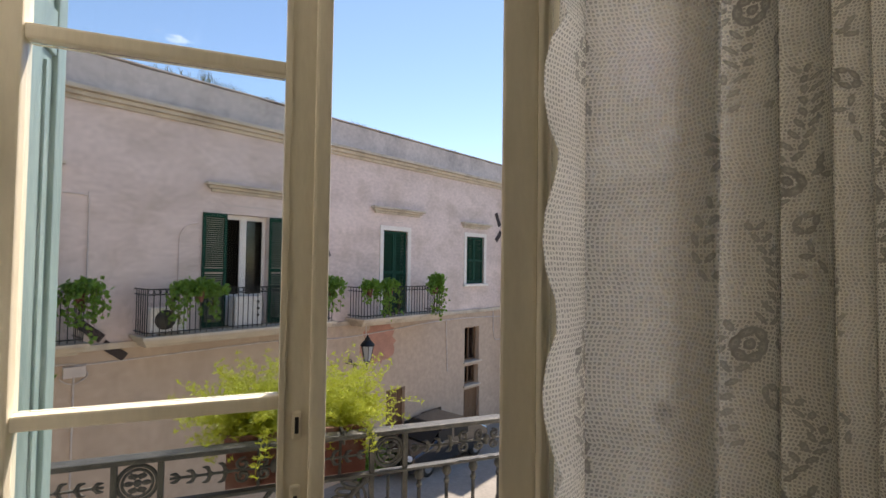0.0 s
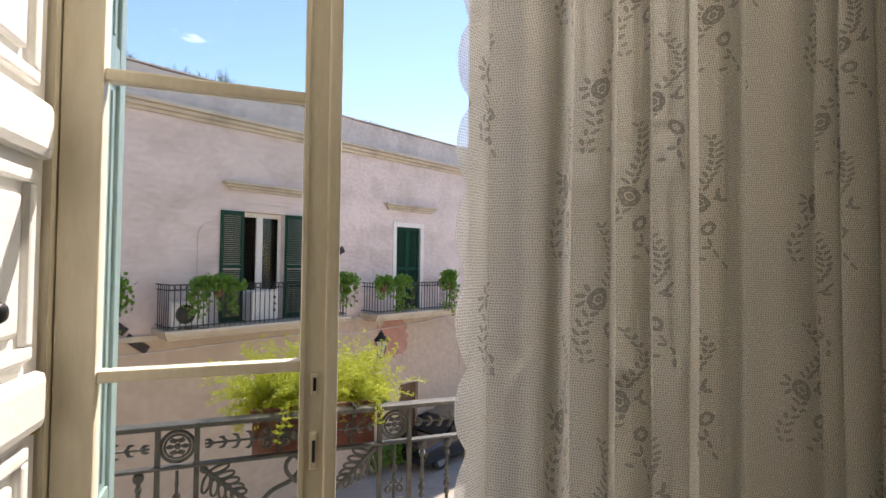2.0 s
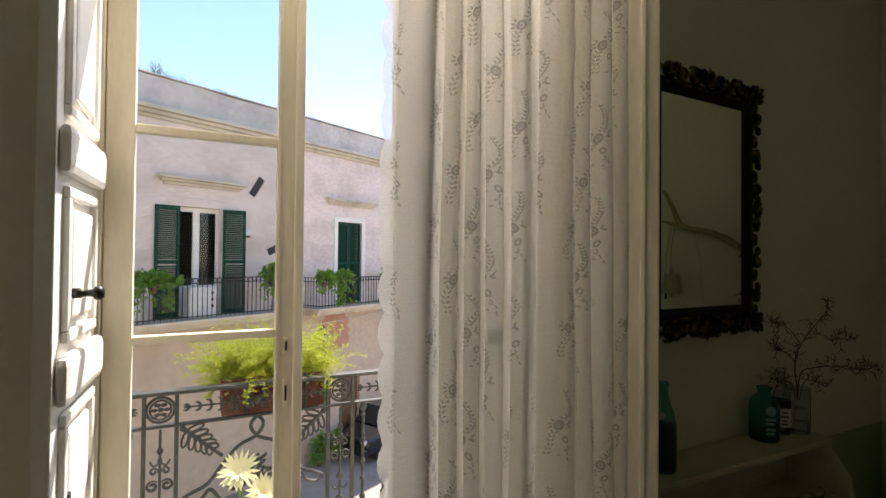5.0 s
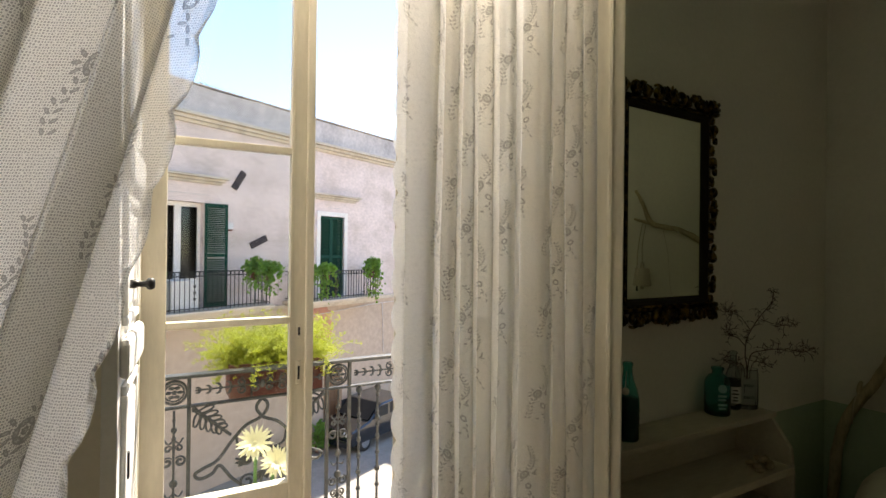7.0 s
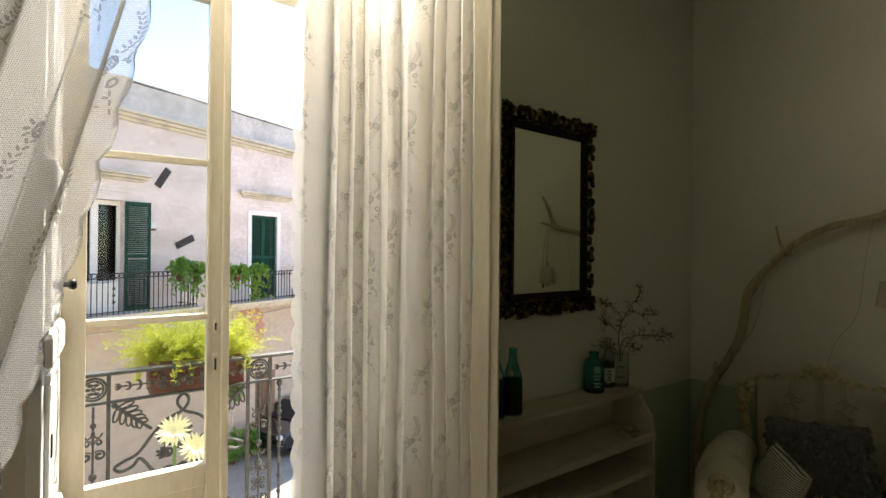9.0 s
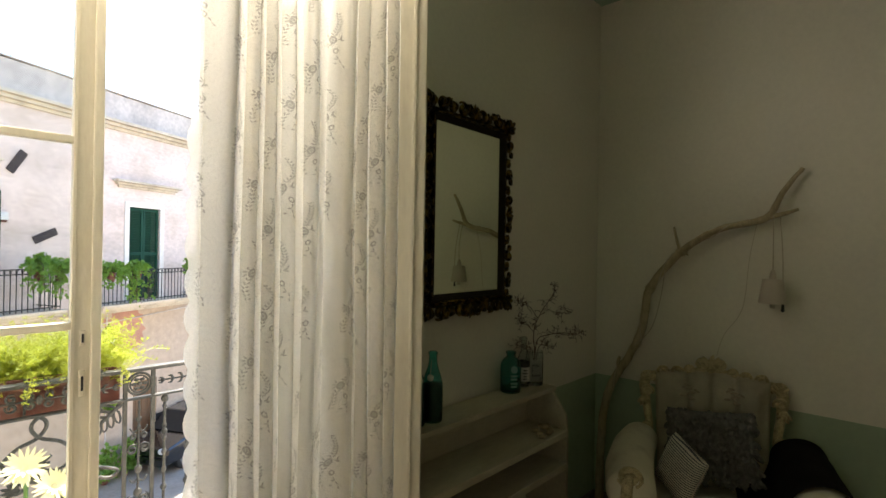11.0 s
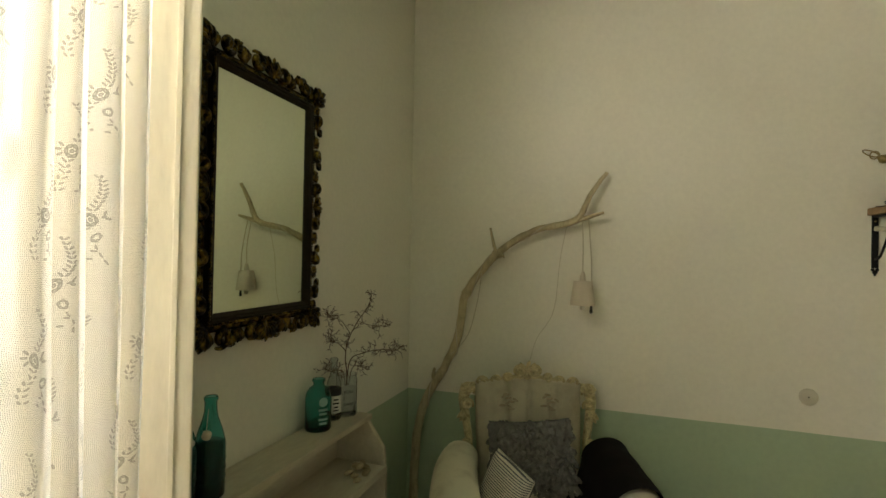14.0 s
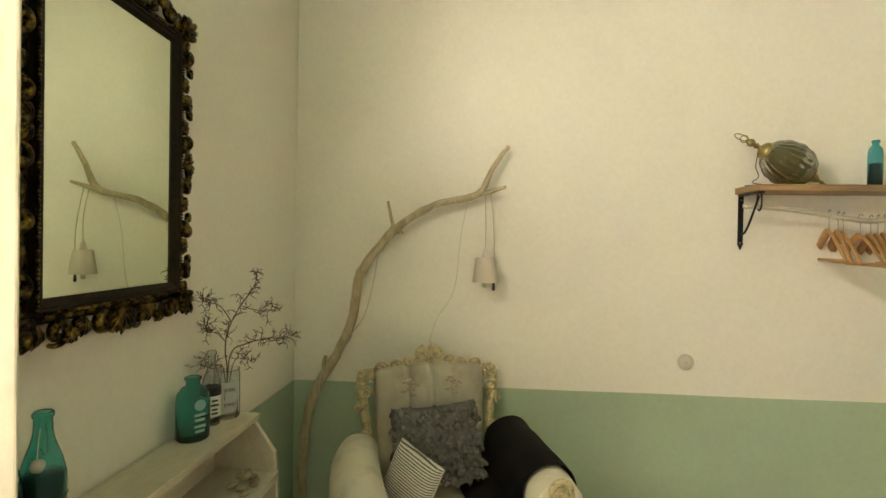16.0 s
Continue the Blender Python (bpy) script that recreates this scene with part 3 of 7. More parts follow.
def opening_wall(u0, u1, z0, z1, holes, d=0.35):
    """A wall of thickness d behind y = 0 with rectangular holes (u0, u1, z0, z1)."""
    us = sorted({u0, u1, *[h[0] for h in holes], *[h[1] for h in holes]})
    zs = sorted({z0, z1, *[h[2] for h in holes], *[h[3] for h in holes]})
    bm = bmesh.new()
    vert = {(i, j, k): bm.verts.new((u, d * k, z)) for i, u in enumerate(us) for j, z in enumerate(zs) for k in (0, 1)}

    def solid(i, j):
        if not (0 <= i < len(us) - 1 and 0 <= j < len(zs) - 1):
            return False
        return not any(h[0] - 1e-6 <= us[i] and us[i + 1] <= h[1] + 1e-6 and h[2] - 1e-6 <= zs[j] and zs[j + 1] <= h[3] + 1e-6 for h in holes)
    for i in range(len(us) - 1):
        for j in range(len(zs) - 1):
            if not solid(i, j):
                continue
            bm.faces.new([vert[q] for q in ((i, j, 0), (i + 1, j, 0), (i + 1, j + 1, 0), (i, j + 1, 0))])
            bm.faces.new([vert[q] for q in ((i, j, 1), (i, j + 1, 1), (i + 1, j + 1, 1), (i + 1, j, 1))])
            for di, dj, p, q in ((-1, 0, (i, j), (i, j + 1)), (1, 0, (i + 1, j + 1), (i + 1, j)), (0, -1, (i + 1, j), (i, j)), (0, 1, (i, j + 1), (i + 1, j + 1))):
                if not solid(i + di, j + dj):
                    bm.faces.new([vert[(*p, 0)], vert[(*q, 0)], vert[(*q, 1)], vert[(*p, 1)]])
    bmesh.ops.delete(bm, geom=[v for v in bm.verts if not v.link_faces], context="VERTS")
    bmesh.ops.recalc_face_normals(bm, faces=bm.faces)
    return bm


UPPER = [(-5.25, -4.05, -0.1, 2.85), (0.15, 1.35, -0.1, 2.85), (5.6, 6.75, -0.1, 2.76), (10.12, 11.3, 0.85, 2.78)]
LOWER = [(10.08, 11.05, -2.3, -0.92), (10.1, 11.0, -3.25, -2.48), (10.06, 11.1, STREET_Z, -3.42), (5.85, 6.75, STREET_Z, -2.7), (7.6, 8.7, STREET_Z, -3.8)]
part("upper_wall", opening_wall(U0, U1, -0.28, 5.0, UPPER), FACADE, house, "pale rose plaster, streaked and stained")
part("lower_wall", opening_wall(U0, U1, STREET_Z, -0.28, LOWER), FACADE_LOW, house, "weathered ochre stone base")
part("rear_wall", box(U0, U1, 7.5, 8.0, STREET_Z, 5.0), FACADE, house)
part("side_wall", box(U1 - 0.35, U1 - 0.002, 0.352, 7.5, STREET_Z, 5.0), FACADE, house)
# near-black sheet behind the openings, its colour stands in for indoor shade
part("black_and_room_shade", box(U0 + 0.4, U1 - 0.4, 1.6, 1.7, STREET_Z, 4.9), DARK, house, "near-black sheet painted as the shade of rooms behind the windows")
part("roof", box(U0, U1, 0, 8.0, 5.0, 5.12), PARAPET, house)
bm = bmesh.new()
for h, o in ((4.98, 0.07), (5.07, 0.17), (5.17, 0.27)):
    box_in(bm, U0, U1 + o * 0.6, -o, 0.01, h, h + 0.098, 0.02)
part("cornice", bm, TRIM_STONE, house, "moulded stone cornice with lichen")
bm = bmesh.new()
n = 90
rows = []
for i in range(n + 1):
    u = U0 + (U1 - U0) * i / n
    top = 6.06 + 0.035 * noise.noise((u * 0.8, 1, 0)) + 0.02 * noise.noise((u * 4, 3, 0))
    rows.append([bm.verts.new(p) for p in ((u, 0.03, 5.26), (u, 0.03, top), (u, 0.33, top + 0.02), (u, 0.33, 5.1))])
for a, b in zip(rows, rows[1:]):
    for k in range(3):
        bm.faces.new((a[k], b[k], b[k + 1], a[k + 1]))
bm.faces.new(rows[-1]); bm.faces.new(rows[0][::-1])
bmesh.ops.recalc_face_normals(bm, faces=bm.faces)
part("parapet", bm, PARAPET, house, "stained grey parapet")
part("coping", box(U0, U1 + 0.03, -0.02, 0.36, 6.085, 6.12, 0.01), PARAPET, house)
bm = bmesh.new()
box_in(bm, U0, U1 + 0.05, -0.09, 0.0, -0.34, -0.20, 0.02)
part("string_course", bm, TRIM_STONE, house, "sunlit stone string course")


def slat_shutter(w, h):
    """A louvred leaf from x = 0, front towards -y."""
    root = bpy.data.meshes.new("louvred_leaf")
    bm = bmesh.new()
    for a, b in ((0, 0.07), (w - 0.07, w)):
        box_in(bm, a, b, 0, 0.045, 0, h)
    for a, b in ((0, 0.12), (h * 0.5 - 0.05, h * 0.5 + 0.05), (h - 0.09, h)):
        box_in(bm, 0.07, w - 0.07, 0, 0.045, a, b)
    z = 0.14
    while z < h - 0.10:
        if abs(z - h * 0.5) > 0.07:
            vs = box_in(bm, 0.07, w - 0.07, 0.004, 0.04, z, z + 0.012)
            bmesh.ops.rotate(bm, verts=vs, cent=(0, 0.02, z), matrix=Matrix.Rotation(radians(-64), 3, "X"))
        z += 0.052
    bm.to_mesh(root)
    bm.free()
    root.materials.append(GREEN)
    return root


def add_leaf(mesh, u, n, z, turn=0, flip=False):
    ob = new("shutter_leaf", mesh)
    ob.parent = house
    ob.matrix_basis = pose(u, -n, z, 0, 0, turn)
    ob["label"] = "dark green louvred shutter"
    return ob


tall = slat_shutter(0.62, 2.9)
add_leaf(tall, -0.44, 0.06, -0.06, 2)
add_leaf(tall, 1.36, 0.06, -0.06, -14)
add_leaf(tall, -4.06, 0.06, -0.06, -4)
mid = slat_shutter(0.565, 2.82)
add_leaf(mid, 5.605, -0.06, -0.08)
add_leaf(mid, 6.18, -0.06, -0.08)
small = slat_shutter(0.575, 1.9)
add_leaf(small, 10.13, -0.06, 0.86)
add_leaf(small, 10.715, -0.06, 0.86)
# half-open white french window behind the first balcony
fw = part("french_window", opening_wall(0.15, 1.35, -0.05, 2.84, [(0.23, 0.62, 0.75, 2.72), (0.80, 1.27, 0.75, 2.72)], 0.05), SURROUND, house, "white french window, ajar")
fw.location = (0, 0.16, 0)
part("pane", box(0.80, 1.27, 0.18, 0.184, 0.75, 2.72), PANE, fw)


def surround(u0, u1, z0, z1, w=0.16):
    bm = bmesh.new()
    box_in(bm, u0 - w, u0, -0.035, 0.12, z0, z1 + w, 0.01)
    box_in(bm, u1, u1 + w, -0.035, 0.12, z0, z1 + w, 0.01)
    box_in(bm, u0, u1, -0.035, 0.12, z1, z1 + w, 0.01)
    part("surround", bm, SURROUND, house, "whitewashed window surround")


surround(5.6, 6.75, -0.1, 2.76)
surround(10.12, 11.3, 0.85, 2.78)
part("window_sill", box(9.9, 11.5, -0.13, 0.0, 0.74, 0.845, 0.015), SURROUND, house)


def hood(u0, u1, z):
    bm = bmesh.new()
    for k, o in ((0, 0.06), (1, 0.13), (2, 0.22)):
        box_in(bm, u0 + 0.16 - 0.08 * k, u1 - 0.16 + 0.08 * k, -o, 0.0, z + 0.075 * k, z + 0.075 * k + 0.074, 0.014)
    part("hood_moulding", bm, TRIM_STONE, house, "moulded stone hood")


hood(-0.42, 2.02, 3.38)
hood(5.02, 7.48, 3.32)
hood(9.75, 11.65, 3.12)
hood(-5.9, -3.3, 3.42)
part("lintel_crack", box(0.1, 1.5, -0.012, 0.0, 3.06, 3.085, 0.004), PARAPET, house)
part("lintel_crack", box(5.95, 6.5, -0.012, 0.0, 3.06, 3.08, 0.004), PARAPET, house)


def balcony(u0, u1, depth, z, h):
    """Moulded slab and an iron balustrade of upright bars."""
    b = empty("balcony")
    b.parent = house
    bm = bmesh.new()
    for k in range(3):
        box_in(bm, u0 - 0.1 + 0.07 * k, u1 + 0.1 - 0.07 * k, -depth - 0.12 + 0.13 * k, -0.002, z - 0.09 - 0.085 * k, z - 0.006 - 0.085 * k, 0.02)
    part("slab", bm, TRIM_STONE, b, "moulded limestone slab")
    bm = bmesh.new()
    for zz, t in ((z + h, 0.018), (z + h - 0.12, 0.01), (z + 0.07, 0.012)):
        box_in(bm, u0, u1, -depth - t, -depth + t, zz - 0.011, zz + 0.011)
        for u in (u0, u1):
            box_in(bm, u - t, u + t, -depth + t, 0, zz - 0.011, zz + 0.011)
    part("rails", bm, BLACK_IRON, b)
    me = bpy.data.meshes.new("baluster")
    bm = box(-0.008, 0.008, -0.008, 0.008, z, z + h)
    bm.to_mesh(me); bm.free()
    me.materials.append(BLACK_IRON)
    k = int((u1 - u0) / 0.125)
    spots = [(u0 + (u1 - u0) * i / k, -depth) for i in range(k + 1)]
    m = int(depth / 0.125)
    spots += [(u, -depth * i / m) for u in (u0, u1) for i in range(1, m)]
    for u, y in spots:
        ob = new("baluster", me)
        ob.parent = b
        ob.location = (u, y, 0)
    bm = bmesh.new()
    for i in range(k):
        u = u0 + (u1 - u0) * (i + 0.5) / k
        tube_in(bm, [(u + 0.05 * math.cos(a), -depth, z + h - 0.06 + 0.05 * math.sin(a)) for a in [j * math.pi / 5 for j in range(11)]], 0.006, 4, False)
    part("ring_frieze", bm, BLACK_IRON, b)
    return b


balcony(-1.90, 2.95, 0.8, -0.04, 1.02)
balcony(4.15, 7.75, 0.8, -0.08, 0.95)
balcony(-9.0, -3.05, 0.8, -0.04, 1.02)

# ---- balcony of the room ----
RAIL_Y = 1.68
structure("balcony_floor", box(-2.6, 2.6, OUT_Y, 1.80, -0.16, -0.015, 0.01), MARBLE, "worn limestone balcony slab")
structure("outer_wall", box(-9.0, 9.0, OUT_Y - 0.02, OUT_Y - 0.005, STREET_Z, -0.2), FACADE_LOW, "own house front below the balcony")
bm = box(-9.0, WEST_X - 0.3, WALL_Y, OUT_Y, STREET_Z, 6.5)
box_in(bm, FAR_X + 0.3, 9.0, WALL_Y, OUT_Y, STREET_Z, 6.5)
box_in(bm, WEST_X - 0.3, FAR_X + 0.3, WALL_Y, OUT_Y, CEIL + 0.25, 6.5)
structure("outer_wall_upper", bm, FACADE, "own house front around the balcony door")

# ---- more materials ----
GOLD = material("worn_gilding_on_black", (0.40, 0.27, 0.06), 0.30, metal=1.0, spread=0.45, scale=45, fine=170, bump=0.3, dirt=(0.010, 0.007, 0.004), dirt_amount=1.0, dirt_scale=40, dirt_from=0.30)
EBONY = material("black_frame_lacquer", (0.022, 0.015, 0.007), 0.5, spec=0.15, spread=0.3, scale=20, bump=0.1)
MIRROR = material("silvered_glass", (0.62, 0.68, 0.53), 0.01, metal=1.0, spread=0.0, bump=0.0)
WASHED = material("whitewashed_wood", (0.56, 0.50, 0.38), 0.6, spread=0.14, scale=5, fine=70, bump=0.2, dirt=(0.30, 0.23, 0.14), dirt_amount=0.55, dirt_scale=5, stretch=(0.25, 1, 1))
DRIFT = material("grey_driftwood", (0.50, 0.41, 0.25), 0.8, spread=0.28, scale=14, fine=90, bump=0.6, dirt=(0.16, 0.12, 0.07), dirt_amount=0.6, dirt_scale=12, stretch=(1, 1, 0.3))
UPHOLSTERY = material("cream_damask", (0.74, 0.67, 0.52), 0.8, spread=0.07, scale=5, fine=260, bump=0.12, dirt=(0.42, 0.34, 0.23), dirt_amount=0.55, dirt_scale=7)
MOTIF = material("tan_damask_motif", (0.47, 0.38, 0.26), 0.85, spread=0.2, scale=30, bump=0.1)
CARVED = material("cream_gilt_carving", (0.58, 0.48, 0.27), 0.5, metal=0.1, spread=0.3, scale=40, fine=160, bump=0.3, dirt=(0.12, 0.085, 0.04), dirt_amount=0.75, dirt_scale=30)
SHAG = material("grey_shaggy_wool", (0.135, 0.125, 0.11), 0.95, spread=0.3, scale=30, fine=200, bump=0.3)
THROW = material("black_brown_fleece", (0.010, 0.007, 0.006), 0.95, spread=0.35, scale=8, fine=220, bump=0.4)
FLEECE = material("white_fleece_lining", (0.62, 0.57, 0.47), 0.95, spread=0.1, fine=220, bump=0.5)
LINEN = material("lampshade_linen", (0.62, 0.54, 0.44), 0.85, spread=0.08, fine=260, bump=0.2)
CORD = material("textile_cord", (0.55, 0.48, 0.36), 0.8, spread=0.1, bump=0.1)
PLANK = material("live_edge_plank", (0.36, 0.22, 0.10), 0.6, spread=0.25, scale=6, fine=60, bump=0.3, dirt=(0.12, 0.07, 0.035), dirt_amount=0.6, dirt_scale=8, stretch=(1, 0.2, 1))
HANGER = material("beech_hanger", (0.50, 0.26, 0.09), 0.4, spread=0.12, scale=9, fine=90, bump=0.08, stretch=(0.3, 1, 1))
CHROME = material("steel_wire", (0.6, 0.6, 0.6), 0.25, metal=1.0, spread=0.1, bump=0)
PLASTIC = material("white_cover_plate", (0.60, 0.54, 0.44), 0.5, spread=0.04, bump=0)
TEAL = glass("teal_glass", (0.26, 0.72, 0.70), 0.03)
TEAL2 = glass("blue_green_glass", (0.26, 0.70, 0.78), 0.04)
CLEAR = glass("clear_glass", (0.86, 0.90, 0.90), 0.0)
LIQUID = material("dark_contents", (0.012, 0.028, 0.022), 0.3, spread=0.5, scale=30, bump=0)
PAPER = material("paper_label", (0.72, 0.70, 0.64), 0.8, spread=0.05, bump=0)
INK = material("black_print", (0.015, 0.015, 0.015), 0.7, spread=0.1, bump=0)
PRINT = material("pale_teal_print", (0.30, 0.55, 0.52), 0.6, spread=0.1, bump=0)
TWIG = material("dry_twig_bark", (0.10, 0.05, 0.035), 0.8, spread=0.3, bump=0.2)
STONE = material("beach_stone", (0.42, 0.33, 0.20), 0.7, spread=0.25, scale=20, fine=120, bump=0.2, vary=0.25)
TERRA = material("terracotta", (0.14, 0.042, 0.028), 0.75, spread=0.2, scale=10, bump=0.2, dirt=(0.45, 0.34, 0.28), dirt_amount=0.4, dirt_scale=9)
PETAL = material("pale_yellow_petal", (0.84, 0.79, 0.50), 0.6, spread=0.1, bump=0)
STALK = material("green_stalk", (0.10, 0.20, 0.05), 0.6, spread=0.2, bump=0.1)
SOIL = material("potting_soil", (0.04, 0.028, 0.02), 0.95, spread=0.3, bump=0.4)
APPLIANCE = material("white_appliance", (0.62, 0.62, 0.60), 0.45, spread=0.06, bump=0)
LAMPGLASS = material("milky_lantern_glass", (0.62, 0.64, 0.64), 0.25, spread=0.05, bump=0)
CARPAINT = material("black_car_paint", (0.008, 0.008, 0.009), 0.15, spread=0.1, bump=0, coat=1.0)
WEED = material("dry_weeds", (0.20, 0.20, 0.08), 0.8, spread=0.4, bump=0)
WOODDOOR = material("brown_street_door", (0.14, 0.075, 0.035), 0.6, spread=0.25, scale=4, bump=0.3, stretch=(4, 1, 0.4))
RUST = material("rusty_iron_plate", (0.045, 0.035, 0.035), 0.8, metal=0.2, spread=0.3, bump=0.3)


def foliage(name, base, through):
    m = material(name, base, 0.5, spread=0.25, scale=3, fine=20, bump=0.0)
    n, l = m.node_tree.nodes, m.node_tree.links
    t, mx = n.new("ShaderNodeBsdfTranslucent"), n.new("ShaderNodeMixShader")
    t.inputs["Color"].default_value = (*through, 1)
    mx.inputs["Fac"].default_value = 0.45
    l.new(n["Principled BSDF"].outputs[0], mx.inputs[1])
    l.new(t.outputs[0], mx.inputs[2])
    l.new(mx.outputs[0], n["Material Output"].inputs["Surface"])
    return m


FERN = foliage("asparagus_fern", (0.30, 0.36, 0.035), (0.66, 0.66, 0.06))
IVY = foliage("ivy_leaf", (0.085, 0.19, 0.03), (0.33, 0.52, 0.06))


def smoked(name):
    m = material(name, (0.24, 0.21, 0.08), 0.06, spread=0.25, scale=14, bump=0.1)
    m.node_tree.nodes["Principled BSDF"].inputs["Transmission Weight"].default_value = 0.75
    return m


SMOKE = smoked("smoked_olive_glass")


def stripes(name):
    m = material(name, (0.62, 0.58, 0.48), 0.85, spread=0.06, fine=200, bump=0.15)
    n, l = m.node_tree.nodes, m.node_tree.links
    co, sp = n.new("ShaderNodeTexCoord"), n.new("ShaderNodeSeparateXYZ")
    l.new(co.outputs["Object"], sp.inputs[0])
    w = math_node(n, l, "FRACT", math_node(n, l, "MULTIPLY", sp.outputs[2], 95.0))
    k = math_node(n, l, "GREATER_THAN", w, 0.62)
    mx = n.new("ShaderNodeMix")
    mx.data_type = "RGBA"
    b = n["Principled BSDF"]
    l.new(b.inputs["Base Color"].links[0].from_socket, mx.inputs["A"])
    mx.inputs["B"].default_value = (0.10, 0.10, 0.11, 1)
    l.new(k, mx.inputs["Factor"])
    l.new(mx.outputs["Result"], b.inputs["Base Color"])
    return m


STRIPE = stripes("striped_ticking")


def blob_in(bm, c, r, m=None, p=2.4, nu=20, nv=12, wob=0.0, seed=0):
    """A rounded solid: p = 2 is an ellipsoid, larger is boxier."""
    def sg(v):
        return math.copysign(abs(v) ** (2 / p), v)
    rings = []
    for j in range(nv + 1):
        a = -math.pi / 2 + math.pi * j / nv
        row = []
        for i in range(nu):
            b = 2 * math.pi * i / nu
            v = Vector((sg(math.cos(a)) * sg(math.cos(b)) * r[0], sg(math.cos(a)) * sg(math.sin(b)) * r[1], sg(math.sin(a)) * r[2]))
            if wob:
                v *= 1 + wob * noise.noise(v * 9 + Vector((seed, 0, 0)))
            v += Vector(c)
            if m is not None:
                v = m @ v
            row.append(bm.verts.new(v))
        rings.append(row)
    for a, b in zip(rings, rings[1:]):
        for i in range(nu):
            bm.faces.new((a[i], a[(i + 1) % nu], b[(i + 1) % nu], b[i]))
    bmesh.ops.remove_doubles(bm, verts=rings[0] + rings[-1], dist=1e-5)


def blob(c, r, m=None, p=2.4, nu=20, nv=12, wob=0.0, seed=0):
    bm = bmesh.new()
    blob_in(bm, c, r, m, p, nu, nv, wob, seed)
    return bm


def pillow(w, h, t, seed=0, n=22):
    """A stuffed square cushion in x and z, thick along y."""
    bm = bmesh.new()
    for s in (1, -1):
        g = []
        for j in range(n + 1):
            row = []
            for i in range(n + 1):
                a, b = 2 * i / n - 1, 2 * j / n - 1
                d = (max(0, 1 - a ** 4) * max(0, 1 - b ** 4)) ** 0.5
                pin = 1 - 0.07 * (1 - abs(b) ** 2) * abs(a) ** 3
                pin2 = 1 - 0.07 * (1 - abs(a) ** 2) * abs(b) ** 3
                row.append(bm.verts.new((a * w / 2 * pin, s * (t / 2 * d + 0.002 * noise.noise((a * 3, b * 3, seed))), b * h / 2 * pin2)))
            g.append(row)
        for j in range(n):
            for i in range(n):
                q = (g[j][i], g[j][i + 1], g[j + 1][i + 1], g[j + 1][i])
                bm.faces.new(q if s < 0 else q[::-1])
    bmesh.ops.remove_doubles(bm, verts=bm.verts[:], dist=0.0012)
    return bm


def scroll(cx, cz, r0, turns, start, hand=1, n=26, y=0.0, grow=0.28):
    """Points of a volute in the x-z plane, from its eye outwards."""
    return [(cx + hand * r0 * (grow + (1 - grow) * k / n) * math.cos(start + turns * 2 * math.pi * k / n), y,
             cz + r0 * (grow + (1 - grow) * k / n) * math.sin(start + turns * 2 * math.pi * k / n)) for k in range(n + 1)]


def leaf_fan(bm, cx, cz, r, aim, lobes, spread, thick, y=0.0):
    """An acanthus or shell fan: lobes round a point."""
    for k in range(lobes):
        a = aim + spread * (k / (lobes - 1) - 0.5)
        rr = r * (1 - 0.25 * abs(2 * k / (lobes - 1) - 1))
        pts = [(cx + rr * t * math.cos(a + 0.25 * (t - 0.5) * (1 if a > aim else -1)), y - thick * 0.8 * math.sin(t * 2.4), cz + rr * t * math.sin(a)) for t in (0, 0.3, 0.6, 0.85, 1.0)]
        tube_in(bm, pts, [thick * 0.35, thick * 0.7, thick, thick * 0.8, thick * 0.15], 6)


# ---- carved mirror on the window wall ----
MX0, MX1, MZ0, MZ1 = 1.230, 1.690, 1.432, 2.150
mirror = empty("wall_mirror", pose(1.495, WALL_Y - 0.018, 0, 0, 0, 2.2) @ pose(-1.495, 0, 0), label="large mirror in a carved black and gilt frame", category="mirror")
part("mirror_glass", box(MX0 - 0.01, MX1 + 0.01, -0.012, -0.006, MZ0 - 0.01, MZ1 + 0.01), MIRROR, mirror, "plain silvered glass")
part("backing", box(MX0 - 0.06, MX1 + 0.06, -0.005, 0.0, MZ0 - 0.06, MZ1 + 0.06), EBONY, mirror)
def sloped_bar(x0, z0, x1, z1, inx, inz):
    """A moulding that falls from the bead row towards the glass, mitred at both ends."""
    bm = bmesh.new()
    L = Vector((x1 - x0, 0, z1 - z0)).normalized()
    for k, (w, y) in enumerate(((0.0, -0.004), (0.0, -0.030), (0.006, -0.031), (0.010, -0.026), (0.016, -0.024), (0.026, -0.014), (0.030, -0.004))):
        for p, sgn in (((x0, z0), 1), ((x1, z1), -1)):
            bm.verts.new((p[0] + inx * w + sgn * L.x * w, y, p[1] + inz * w + sgn * L.z * w))
    bm.verts.ensure_lookup_table()
    v = bm.verts
    for k in range(6):
        bm.faces.new((v[2 * k], v[2 * k + 1], v[2 * k + 3], v[2 * k + 2]))
    bmesh.ops.recalc_face_normals(bm, faces=bm.faces)
    return bm


